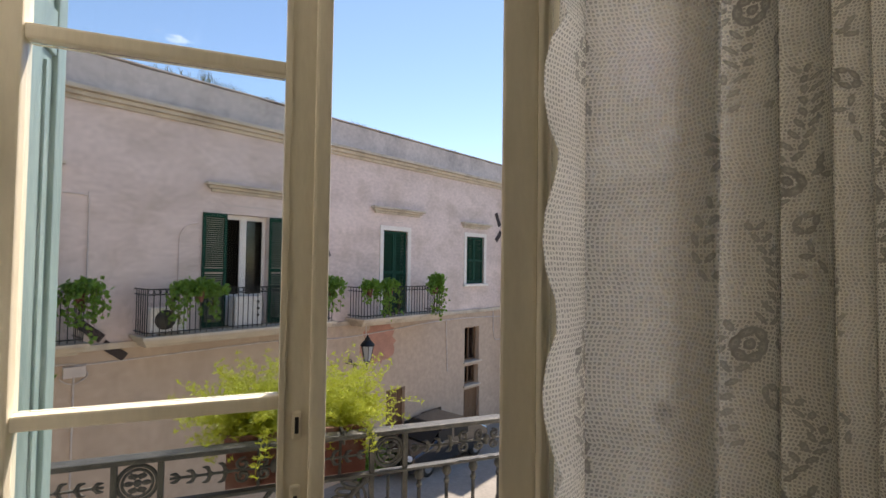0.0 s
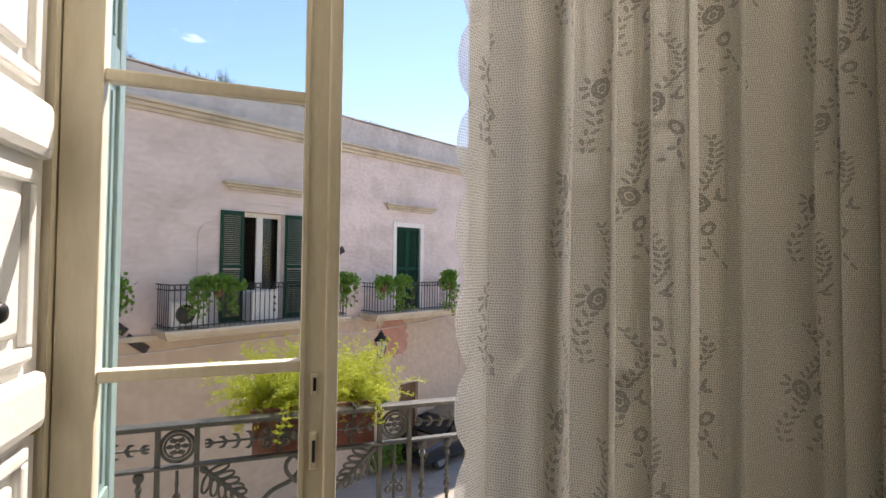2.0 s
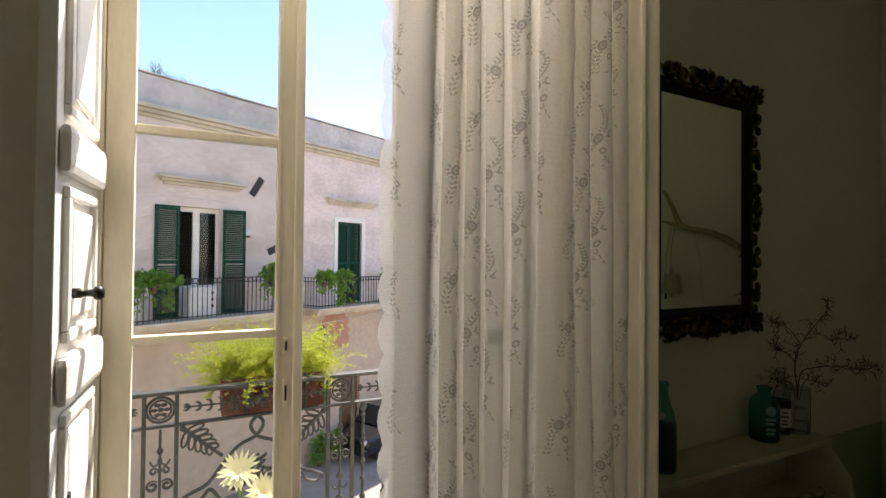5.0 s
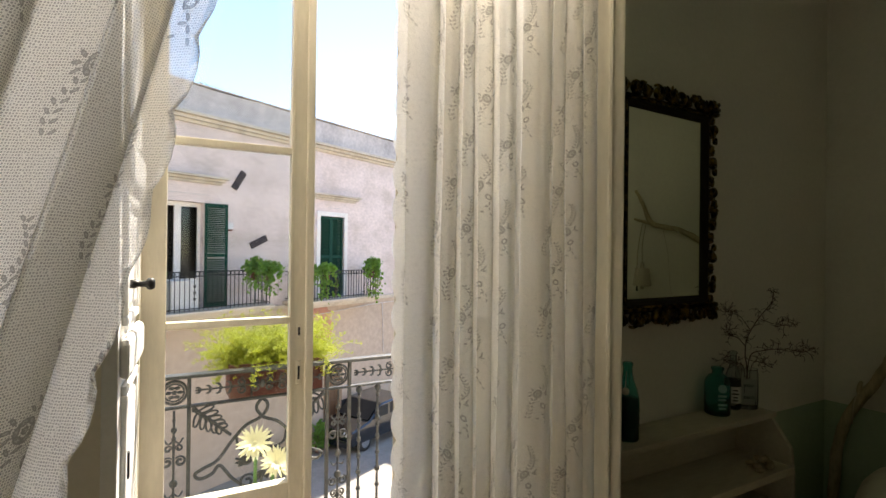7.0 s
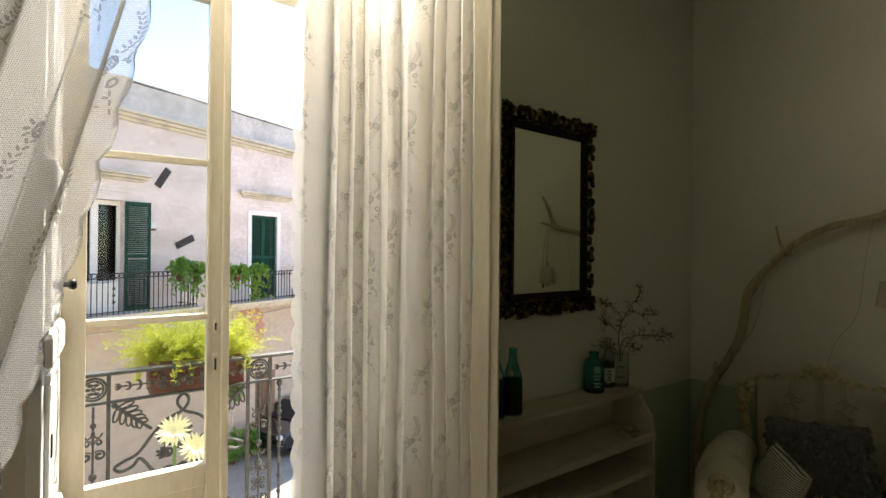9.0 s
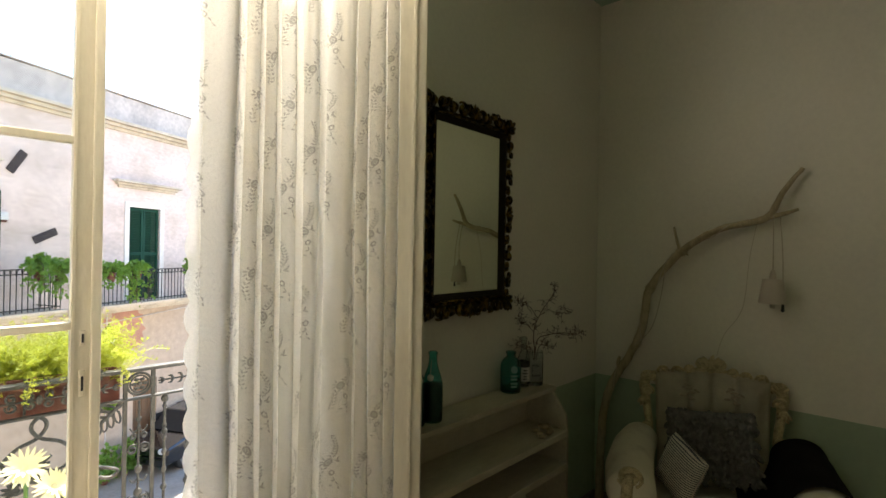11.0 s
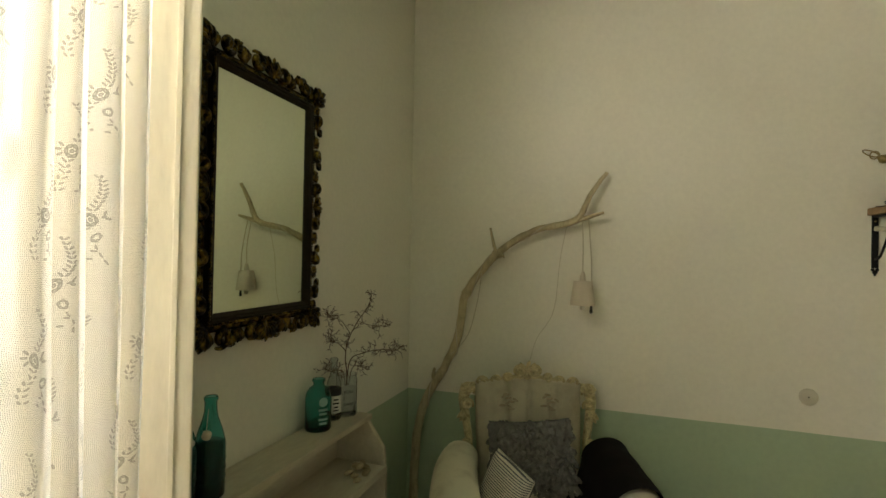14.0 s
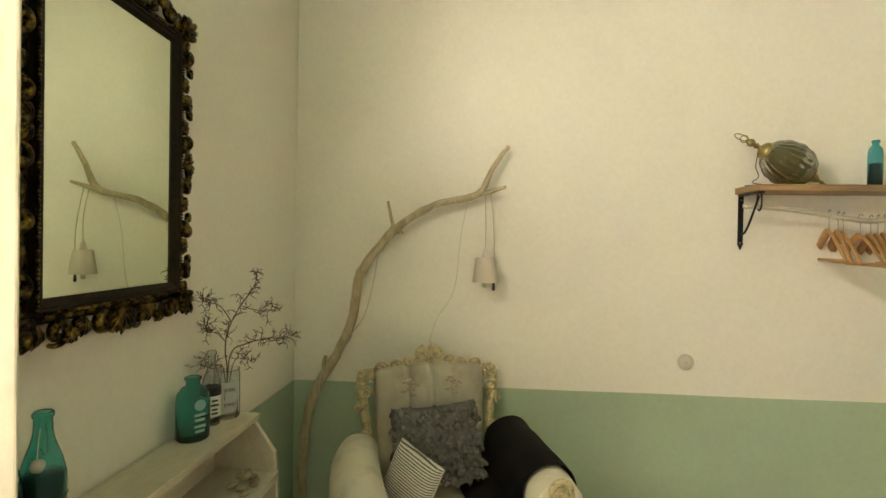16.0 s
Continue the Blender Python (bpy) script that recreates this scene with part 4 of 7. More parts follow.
q = 0.030
for x0, z0, x1, z1, ix, iz in ((MX0 - q, MZ0 - q, MX1 + q, MZ0 - q, 0, 1), (MX0 - q, MZ1 + q, MX1 + q, MZ1 + q, 0, -1), (MX0 - q, MZ0 - q, MX0 - q, MZ1 + q, 1, 0), (MX1 + q, MZ0 - q, MX1 + q, MZ1 + q, -1, 0)):
    part("inner_frame", sloped_bar(x0, z0, x1, z1, ix, iz), EBONY, mirror, "black-brown moulded inner frame")
bm = bmesh.new()
k = 0
for x0, z0, x1, z1 in ((MX0 - 0.034, MZ0 - 0.034, MX1 + 0.034, MZ0 - 0.034), (MX0 - 0.034, MZ1 + 0.034, MX1 + 0.034, MZ1 + 0.034), (MX0 - 0.034, MZ0 - 0.034, MX0 - 0.034, MZ1 + 0.034), (MX1 + 0.034, MZ0 - 0.034, MX1 + 0.034, MZ1 + 0.034)):
    L = math.hypot(x1 - x0, z1 - z0)
    for i in range(int(L / 0.0095)):
        t = i * 0.0095 / L
        r = bmesh.ops.create_icosphere(bm, subdivisions=1, radius=0.0046)
        bmesh.ops.translate(bm, verts=r["verts"], vec=(x0 + (x1 - x0) * t, -0.030, z0 + (z1 - z0) * t))
tagged(part("beading", bm, GOLD, mirror, "gilt bead row", True), kind="stuff")


def carved_side(length, w):
    """A run of pierced acanthus scrolls along +x, w high, on z from 0 outwards."""
    bm = bmesh.new()
    n = max(2, round(length / 0.125))
    step = length / n
    box_in(bm, 0, length, -0.012, -0.002, 0.0, 0.014, 0.003)
    for i in range(n):
        cx = step * (i + 0.5)
        hand = 1 if i < n / 2 else -1
        ups = 1 if i % 2 else -1
        p = scroll(cx, w * 0.50, w * 0.40, 1.25, ups * 0.6, hand)
        tube_in(bm, [(x, -0.016 - 0.010 * math.sin(j / 26 * 3.1), z) for j, (x, _, z) in enumerate(p)], taper([0.007, 0.011, 0.013, 0.010, 0.005], len(p)), 8)
        leaf_fan(bm, cx - hand * step * 0.34, w * 0.18, w * 0.72, math.pi / 2 + hand * 0.5, 6, 1.5, 0.0085, -0.010)
        leaf_fan(bm, cx + hand * step * 0.22, w * 0.50, w * 0.50, math.pi / 2 - hand * 0.7, 5, 1.3, 0.0075, -0.018)
    leaf_fan(bm, length / 2, w * 0.10, w * 0.90, math.pi / 2, 9, 2.4, 0.007, -0.026)
    return bm


def corner_leaf(w):
    bm = bmesh.new()
    leaf_fan(bm, 0, 0, w * 1.35, math.pi / 4, 5, 1.25, 0.013, -0.018)
    p = scroll(w * 0.35, w * 0.35, w * 0.33, 1.2, 0.4)
    tube_in(bm, [(x, -0.022, z) for x, _, z in p], taper([0.012, 0.014, 0.006], len(p)), 7)
    return bm


FW = 0.066
o = 0.040
for nm, L, m in (("carved_rail", MX1 - MX0 + 2 * o, pose(MX0 - o, 0, MZ1 + o)), ("carved_rail", MX1 - MX0 + 2 * o, pose(MX1 + o, 0, MZ0 - o) @ pose(0, 0, 0, 0, 180, 0)),
                 ("carved_stile", MZ1 - MZ0 + 2 * o, pose(MX1 + o, 0, MZ1 + o) @ pose(0, 0, 0, 0, 90, 0)), ("carved_stile", MZ1 - MZ0 + 2 * o, pose(MX0 - o, 0, MZ0 - o) @ pose(0, 0, 0, 0, -90, 0))):
    ob = part(nm, carved_side(L, FW * (1.2 if nm == "carved_rail" else 0.95)), GOLD, mirror, "pierced gilt acanthus carving", True)
    ob.matrix_basis = m
for x, z, a in ((MX1 + o, MZ1 + o, 0), (MX0 - o, MZ1 + o, -90), (MX0 - o, MZ0 - o, 180), (MX1 + o, MZ0 - o, 90)):
    ob = part("corner_leaf", corner_leaf(FW), GOLD, mirror, "gilt corner leaf", True)
    ob.matrix_basis = pose(x, 0, z, 0, a, 0)

# ---- low bookcase under the mirror ----
SX0, SX1, STOP, BACK = 0.93, 1.99, 0.935, WALL_Y - 0.006
case = empty("bookcase", label="low whitewashed wooden bookcase with sloping sides", category="bookcase")
prof = [(0.438, 0.0), (BACK - 0.004, 0.0), (BACK - 0.004, STOP - 0.022), (0.525, STOP - 0.022), (0.447, 0.805), (0.438, 0.70)]
for x in (SX0, SX1 - 0.02):
    bm = prism([(a, b) for a, b in prof], 0.02, bev=0.002)
    bmesh.ops.transform(bm, verts=bm.verts[:], matrix=Matrix(((0, 1, 0, x), (1, 0, 0, 0), (0, 0, 1, 0), (0, 0, 0, 1))))
    bmesh.ops.recalc_face_normals(bm, faces=bm.faces)
    part("side_panel", bm, WASHED, case)
part("top_board", box(SX0 - 0.004, SX1 + 0.006, 0.515, BACK - 0.004, STOP - 0.022, STOP, 0.003), WASHED, case, "worn top board")
for z in (0.735, 0.575, 0.33, 0.07):
    part("shelf", box(SX0 + 0.02, SX1 - 0.02, 0.444, BACK - 0.016, z - 0.018, z, 0.002), WASHED, case)
    part("shelf_lip", box(SX0 + 0.02, SX1 - 0.02, 0.432, 0.443, z - 0.026, z + 0.004, 0.002), WASHED, case)
part("back_panel", box(SX0 + 0.02, SX1 - 0.02, BACK - 0.014, BACK - 0.006, 0.02, STOP - 0.022), WASHED, case)


# ---- bottles ----
def bottle(profile, mat, x, y, z, label, wall=0.0025, group="bottles on the bookcase", name="bottle"):
    """A hollow turned bottle; profile is its outer (radius, z) line."""
    root = empty(name, pose(x, y, z + 0.001), label=label, category="bottle", group=group)
    inner = [(max(r - wall, 0.002), max(h, wall * 1.5)) for r, h in profile[::-1]]
    bm = bmesh.new()
    rings = []
    for r, h in profile + inner:
        rings.append([bm.verts.new((r * math.cos(a), r * math.sin(a), h)) for a in (2 * math.pi * i / 28 for i in range(28))])
    for a, b in zip(rings, rings[1:]):
        for i in range(28):
            bm.faces.new((a[i], a[(i + 1) % 28], b[(i + 1) % 28], b[i]))
    bm.faces.new(rings[0][::-1]); bm.faces.new(rings[-1])
    bmesh.ops.recalc_face_normals(bm, faces=bm.faces)
    part("glass_body", bm, mat, root, smooth=True)
    return root


swing = [(0.038, 0.0), (0.041, 0.006), (0.041, 0.135), (0.040, 0.150), (0.033, 0.180), (0.021, 0.215), (0.017, 0.235), (0.0165, 0.262), (0.019, 0.264), (0.019, 0.272), (0.016, 0.275)]
def swing_bottle(x, y, turn, label):
    b = bottle(swing, TEAL, x, y, STOP, label)
    b.rotation_euler = (0, 0, radians(turn))
    part("contents", lathe([(0.036, 0.006), (0.037, 0.010), (0.037, 0.150), (0.010, 0.153)], 24), LIQUID, b, "dark dried contents", True)
    part("wire_bail", tube([(0.019, 0, 0.245), (0.030, 0.0, 0.225), (0.040, 0.0, 0.185), (0.036, 0.006, 0.172), (0.030, 0.012, 0.190), (-0.030, 0.012, 0.190), (-0.040, 0.0, 0.182), (-0.030, 0, 0.225), (-0.019, 0, 0.245)], 0.0013, 6), CHROME, b, "steel wire bail")
    part("stopper", lathe([(0.008, 0.0), (0.012, 0.004), (0.012, 0.016), (0.006, 0.020)], 14, pose(-0.046, 0, 0.175, 0, 70)), PLASTIC, b, "white porcelain stopper", True)
    for z in (0.05, 0.075, 0.10):
        part("moulded_ring", lathe([(0.0412, z), (0.0428, z + 0.004), (0.0412, z + 0.008)], 24), TEAL, b, smooth=True)
    return b


swing_bottle(1.172, 0.592, 30, "teal swing-top glass bottle with wire bail")
swing_bottle(1.088, 0.605, 75, "teal swing-top glass bottle beside the curtain")
jug = [(0.046, 0.0), (0.050, 0.006), (0.050, 0.120), (0.047, 0.140), (0.034, 0.160), (0.021, 0.168), (0.020, 0.182), (0.025, 0.184), (0.025, 0.192), (0.021, 0.194)]
b = bottle(jug, TEAL, 1.742, 0.618, STOP, "squat teal glass bottle with printed label")
ring = part("printed_ring", lathe([(0.010, 0.0), (0.017, 0.0), (0.017, 0.001), (0.010, 0.001)], 20, pose(-0.030, -0.0415, 0.115, 90, 0, -36)), PRINT, b)
for z, w in ((0.085, 0.034), (0.070, 0.030), (0.050, 0.034), (0.035, 0.028)):
    part("print_bar", box(-w / 2, w / 2, -0.0515, -0.0505, z - 0.004, z + 0.004, 0.0, pose(0, 0, 0, 0, 0, -36)), PRINT, b, "unreadable print")
slim = [(0.028, 0.0), (0.030, 0.004), (0.030, 0.135), (0.026, 0.155), (0.016, 0.180), (0.013, 0.200), (0.013, 0.235), (0.016, 0.237), (0.016, 0.246), (0.012, 0.248)]
b = bottle(slim, CLEAR, 1.868, 0.628, STOP, "slim clear glass bottle with black and white label")
part("label", lathe([(0.0304, 0.03), (0.0309, 0.03), (0.0309, 0.125), (0.0304, 0.125)], 24), PAPER, b, "printed paper label")
part("label_band", lathe([(0.0311, 0.10), (0.0313, 0.10), (0.0313, 0.128), (0.0311, 0.128)], 24), INK, b)
for z, w in ((0.085, 0.020), (0.070, 0.026), (0.055, 0.018), (0.042, 0.022)):
    part("print_bar", box(-w / 2, w / 2, -0.0322, -0.0308, z - 0.003, z + 0.003, 0.0, pose(0, 0, 0, 0, 0, -40)), INK, b)
jar = [(0.042, 0.0), (0.044, 0.005), (0.044, 0.150), (0.041, 0.162), (0.041, 0.168), (0.043, 0.170)]
b = bottle(jar, CLEAR, 1.942, 0.612, STOP, "clear glass jar with a paper note, holding twigs", name="jar")
part("note", box(-0.031, 0.031, -0.0015, -0.001, 0.02, 0.128, 0.0, pose(0, 0, 0, 0, 0, -42) @ pose(0, -0.030, 0)), PAPER, b, "white paper note")


def lettering(text, size, m, parent):
    cu = bpy.data.curves.new("lettering", "FONT")
    cu.body, cu.size, cu.extrude = text, size, 0.0003
    tmp = bpy.data.objects.new("lettering_tmp", cu)
    scene.collection.objects.link(tmp)
    me = bpy.data.meshes.new_from_object(tmp.evaluated_get(bpy.context.evaluated_depsgraph_get()))
    bpy.data.objects.remove(tmp)
    me.materials.clear()
    me.materials.append(INK)
    ob = new("lettering", me)
    ob.parent = parent
    ob.matrix_basis = m
    return ob


for i, w in enumerate(("you", "i", "two")):
    lettering(w, 0.026, pose(0, 0, 0, 0, 0, -42) @ pose(-0.022, -0.0325, 0.095 - 0.026 * i, 90), b)
# dry twigs in the jar: a few long stems, beset with short curled ends
rnd = random.Random(11)
bm = bmesh.new()
FAN = Vector((0.48, -0.88, 0))
RIM = Vector((1.942, 0.612, STOP + 0.17))


def fan_point(u, z, dy=0.0):
    p = RIM + FAN * max(u, 0) + Vector((min(u, 0), -min(u, 0) * 0.25, z)) + Vector((0.88, 0.48, 0)) * dy
    p.y = min(p.y, WALL_Y - 0.012)
    return p


def curl(p, d, length, r, depth):
    """A short twig that bends over and forks."""
    axis = Vector((rnd.uniform(-1, 1), rnd.uniform(-1, 1), rnd.uniform(-1, 1))).normalized()
    bend = Matrix.Rotation(rnd.choice((-1, 1)) * rnd.uniform(0.22, 0.42), 3, axis)
    pts = [p.copy()]
    for k in range(6):
        pts.append(pts[-1] + d * length / 6)
        d = (bend @ d).normalized()
        if depth and k in (1, 3):
            side = Vector((rnd.uniform(-1, 1), rnd.uniform(-1, 1), rnd.uniform(-0.4, 1))).normalized()
            curl(pts[-1], (d * 0.6 + side).normalized(), length * rnd.uniform(0.45, 0.75), r * 0.85, depth - 1)
    for q in pts:
        q.y = min(q.y, WALL_Y - 0.01)
    tube_in(bm, pts, taper([r, r * 0.6], len(pts)), 4)


for stem, r, ends in (
        (((0.0, -0.13), (0.0, 0.0), (-0.01, 0.06), (0.0, 0.13), (0.035, 0.21), (0.085, 0.29), (0.095, 0.34)), 0.0027, 15),
        (((0.01, 0.17), (-0.035, 0.225), (-0.08, 0.245), (-0.11, 0.262)), 0.0018, 10),
        (((0.0, -0.10), (0.01, 0.05), (0.06, 0.085), (0.14, 0.10), (0.20, 0.095), (0.235, 0.12)), 0.0023, 17),
        (((-0.01, 0.10), (-0.05, 0.135), (-0.09, 0.15), (-0.105, 0.175)), 0.0017, 9),
        (((0.045, 0.22), (0.085, 0.205), (0.135, 0.20), (0.15, 0.225)), 0.0016, 9),
        (((0.0, -0.12), (-0.02, 0.01), (-0.07, 0.02), (-0.125, 0.045)), 0.0019, 10),
        (((0.0, -0.11), (0.02, 0.02), (0.055, 0.03), (0.085, 0.015)), 0.0018, 9)):
    pts = smooth_path([fan_point(u, z, 0.02 * noise.noise((u * 20, z * 20, r * 900)) if z > 0 else 0) for u, z in stem], 6)
    tube_in(bm, pts, taper([r, r * 0.5], len(pts)), 6)
    ends = ends * 3 // 2
    for k in range(ends):
        i = int((0.42 + 0.58 * (k + 1) / ends) * (len(pts) - 1))
        if pts[i].z < RIM.z:
            continue
        side = Vector((rnd.uniform(-1, 1), rnd.uniform(-0.8, 0.6), rnd.uniform(-0.6, 1.0))).normalized()
        curl(pts[i], side, rnd.uniform(0.030, 0.060), 0.0013, 2 if k % 2 else 1)
tw = tagged(part("dry_branch", bm, TWIG), label="brittle dry branching twigs standing in a jar", category="plant")
# stones and shells on the second board
st = random.Random(4)
for i in range(9):
    x = 1.80 + 0.016 * i + st.uniform(-0.012, 0.012)
    y = 0.475 + 0.028 * (i % 3) + st.uniform(-0.006, 0.006)
    r = (st.uniform(0.014, 0.024), st.uniform(0.011, 0.017), st.uniform(0.009, 0.013))
    s = part("beach_stone", blob((0, 0, 0), r, None, 2.2, 14, 9, 0.25, i), STONE, smooth=True)
    s.matrix_basis = pose(x, y, 0.735 + r[2] * 0.95 + (0.014 if i in (4, 5) else 0), st.uniform(-8, 8), st.uniform(-8, 8), st.uniform(0, 180))
    tagged(s, "ochre beach stone lying on the bookcase", "stone", "stones on the bookcase")

# ---- driftwood lamp in the corner ----
lamp = empty("branch_lamp", label="driftwood branch floor lamp with hanging linen shade", category="lamp")
bx = 2.715
trunk = [(bx - 0.02, 0.612, 0.0), (bx, 0.615, 0.30), (bx, 0.600, 0.605), (bx, 0.547, 0.81), (bx, 0.433, 1.013), (bx, 0.363, 1.187), (bx, 0.324, 1.41), (bx, 0.155, 1.625), (bx, -0.041, 1.750), (bx, -0.249, 1.803), (bx, -0.318, 1.925), (bx + 0.02, -0.397, 2.045)]
sp = smooth_path(trunk, 7)
rad = taper([0.027, 0.025, 0.024, 0.024, 0.022, 0.023, 0.022, 0.020, 0.017, 0.018, 0.013, 0.010], len(sp))
bm = bmesh.new()
tube_in(bm, [p + Vector((0, 0.006 * noise.noise((i * 0.4, 0, 0)), 0)) for i, p in enumerate(sp)], [r * (1 + 0.16 * noise.noise((i * 0.7, 3, 0))) for i, r in enumerate(rad)], 12)
part("branch", bm, DRIFT, lamp, smooth=True)
for a, r in (([(bx, -0.235, 1.800), (bx, -0.31, 1.818), (bx - 0.01, -0.388, 1.842)], (0.014, 0.012, 0.007)), ([(bx, 0.160, 1.625), (bx - 0.005, 0.178, 1.69), (bx - 0.005, 0.194, 1.765)], (0.010, 0.008, 0.006)),
             ([(bx, 0.50, 0.90), (bx - 0.008, 0.505, 0.945), (bx - 0.008, 0.497, 0.985)], (0.014, 0.012, 0.008)), ([(bx, 0.155, 1.63), (bx - 0.015, 0.13, 1.625), (bx - 0.022, 0.112, 1.605)], (0.014, 0.011, 0.003))):
    part("side_twig", tube(smooth_path(a, 4), taper(list(r), 9), 8), DRIFT, lamp, smooth=True)
for k in range(4):
    blobm = blob(trunk[6 if k < 2 else 7], (0.016, 0.03, 0.024), None, 2, 10, 8, 0.5, k)
    part("knot", blobm, DRIFT, lamp, smooth=True)
LZ = 1.378
sx, sy = bx - 0.05, -0.293
bm = bmesh.new()
ro, ri, n = 0.061, 0.044, 28
for s, e in ((0, 0.0), (1, 0.002)):
    a = [bm.verts.new((sx + (ro - e) * math.cos(2 * math.pi * i / n), sy + (ro - e) * math.sin(2 * math.pi * i / n), LZ)) for i in range(n)]
    c2 = [bm.verts.new((sx + (ri - e) * math.cos(2 * math.pi * i / n), sy + (ri - e) * math.sin(2 * math.pi * i / n), LZ + 0.118)) for i in range(n)]
    for i in range(n):
        bm.faces.new((a[i], a[(i + 1) % n], c2[(i + 1) % n], c2[i]))
part("shade", bm, LINEN, lamp, "small tapered linen shade", True)
part("shade_collar", lathe([(0.044, 0.0), (0.016, 0.004), (0.013, 0.03), (0.008, 0.045), (0.004, 0.05)], 18, pose(sx, sy, LZ + 0.116)), LINEN, lamp, smooth=True)
part("bulb_socket", lathe([(0.006, -0.03), (0.012, -0.026), (0.012, 0.03), (0.005, 0.035)], 14, pose(sx, sy, LZ + 0.004)), PLASTIC, lamp, smooth=True)
part("pull_plug", lathe([(0.003, -0.045), (0.008, -0.04), (0.006, -0.01), (0.002, 0)], 10, pose(sx + 0.004, sy - 0.042, LZ + 0.004)), IRON, lamp, smooth=True)
for a in ([(sx, sy, LZ + 0.16), (sx, sy, 1.66), (bx - 0.02, -0.287, 1.81)], [(sx + 0.004, sy - 0.042, LZ), (sx + 0.004, sy - 0.04, 1.60), (bx - 0.018, -0.315, 1.815)]):
    part("hanging_cord", tube(smooth_path(a, 6), 0.0026, 6), CORD, lamp, "pale textile cord")
wrap = []
for i in range(20, len(sp) - 12):
    p, q = sp[i], sp[min(i + 1, len(sp) - 1)]
    a = i * 0.55
    wrap.append(p + Vector((-abs(math.cos(a)) * (rad[i] + 0.003) if math.cos(a) > 0 else 0.02, math.sin(a) * (rad[i] + 0.004) * 0.8, math.sin(a) * (rad[i] + 0.004) * 0.6)))
part("wrapped_cord", tube(wrap, 0.0026, 6), CORD, lamp)
part("loose_cord", tube(smooth_path([(bx + 0.04, -0.205, 1.79), (bx + 0.055, -0.17, 1.60), (bx + 0.055, -0.14, 1.33), (bx + 0.055, -0.055, 1.18), (bx + 0.055, -0.02, 1.06)], 8), 0.0014, 5), CORD, lamp)
part("loose_cord", tube(smooth_path([(bx - 0.02, 0.235, 1.52), (bx - 0.01, 0.26, 1.36), (bx - 0.01, 0.31, 1.18), (bx - 0.02, 0.40, 1.07)], 8), 0.0022, 5), CORD, lamp)

# ---- baroque armchair ----
CH = pose(2.29, -0.15, 0, 0, 0, -70)
chair = empty("armchair", CH @ Matrix.Diagonal((1.06, 1, 1, 1)), label="cream upholstered baroque armchair with carved gilt frame", category="armchair")
bm = blob((0, -0.02, 0.36), (0.30, 0.33, 0.115), None, 5, 28, 12)
part("seat", bm, UPHOLSTERY, chair, "cream damask seat", True)
# tufted back: a grid with vertical flutes
bm = bmesh.new()
nu, nv = 48, 30
BW, BH, BZ = 0.50, 0.56, 0.42
tilt = math.tan(radians(9))
g = []
for j in range(nv + 1):
    row = []
    v = j / nv
    for i in range(nu + 1):
        u = i / nu
        x = (u - 0.5) * BW * (0.93 + 0.07 * v)
        edge = min(u, 1 - u, 1 - v) * 9
        puff = 0.045 * min(1, max(0, edge)) ** 0.5
        groove = sum(math.exp(-((u - c) / 0.018) ** 2) for c in (0.30, 0.50, 0.70)) * 0.030 * min(1, max(0, (v - 0.30) * 3)) * (1 - 0.5 * max(0, v - 0.85) / 0.15)
        z = BZ + BH * v + 0.028 * v * math.sin(math.pi * u) - 0.008 * sum(math.exp(-((u - c) / 0.03) ** 2) for c in (0.30, 0.50, 0.70)) * v
        row.append(bm.verts.new((x, 0.235 + (z - BZ) * tilt - puff + groove, z)))
    g.append(row)
for j in range(nv):
    for i in range(nu):
        bm.faces.new((g[j][i], g[j][i + 1], g[j + 1][i + 1], g[j + 1][i]))
bmesh.ops.solidify(bm, geom=bm.faces[:], thickness=-0.05)
bmesh.ops.recalc_face_normals(bm, faces=bm.faces)
back = part("backrest", bm, UPHOLSTERY, chair, "tufted cream damask back", True)
for u, z in ((-0.10, 0.83), (0.0, 0.80), (0.10, 0.83)):
    part("tuft_button", blob((u, 0.235 + (z - BZ) * tilt - 0.02, z), (0.008, 0.005, 0.008)), UPHOLSTERY, back, smooth=True)


for c in (-0.095, 0.095):
    bm = bmesh.new()
    for k in range(9):
        a = 0.7 * k
        u, z = c + 0.011 * math.cos(a * 1.9) * (1 + k % 3), 0.870 + 0.0085 * k
        y = 0.235 + (z - BZ) * tilt - 0.047
        blob_in(bm, (0, 0, 0), (0.0165, 0.0022, 0.0065), pose(u, y, z, -9, 35 * math.sin(a * 2.3), 0), 2, 10, 6)
    part("woven_motif", bm, MOTIF, back, "faded tan woven motif", True)


def frame_y(z):
    return 0.250 + (z - BZ) * tilt


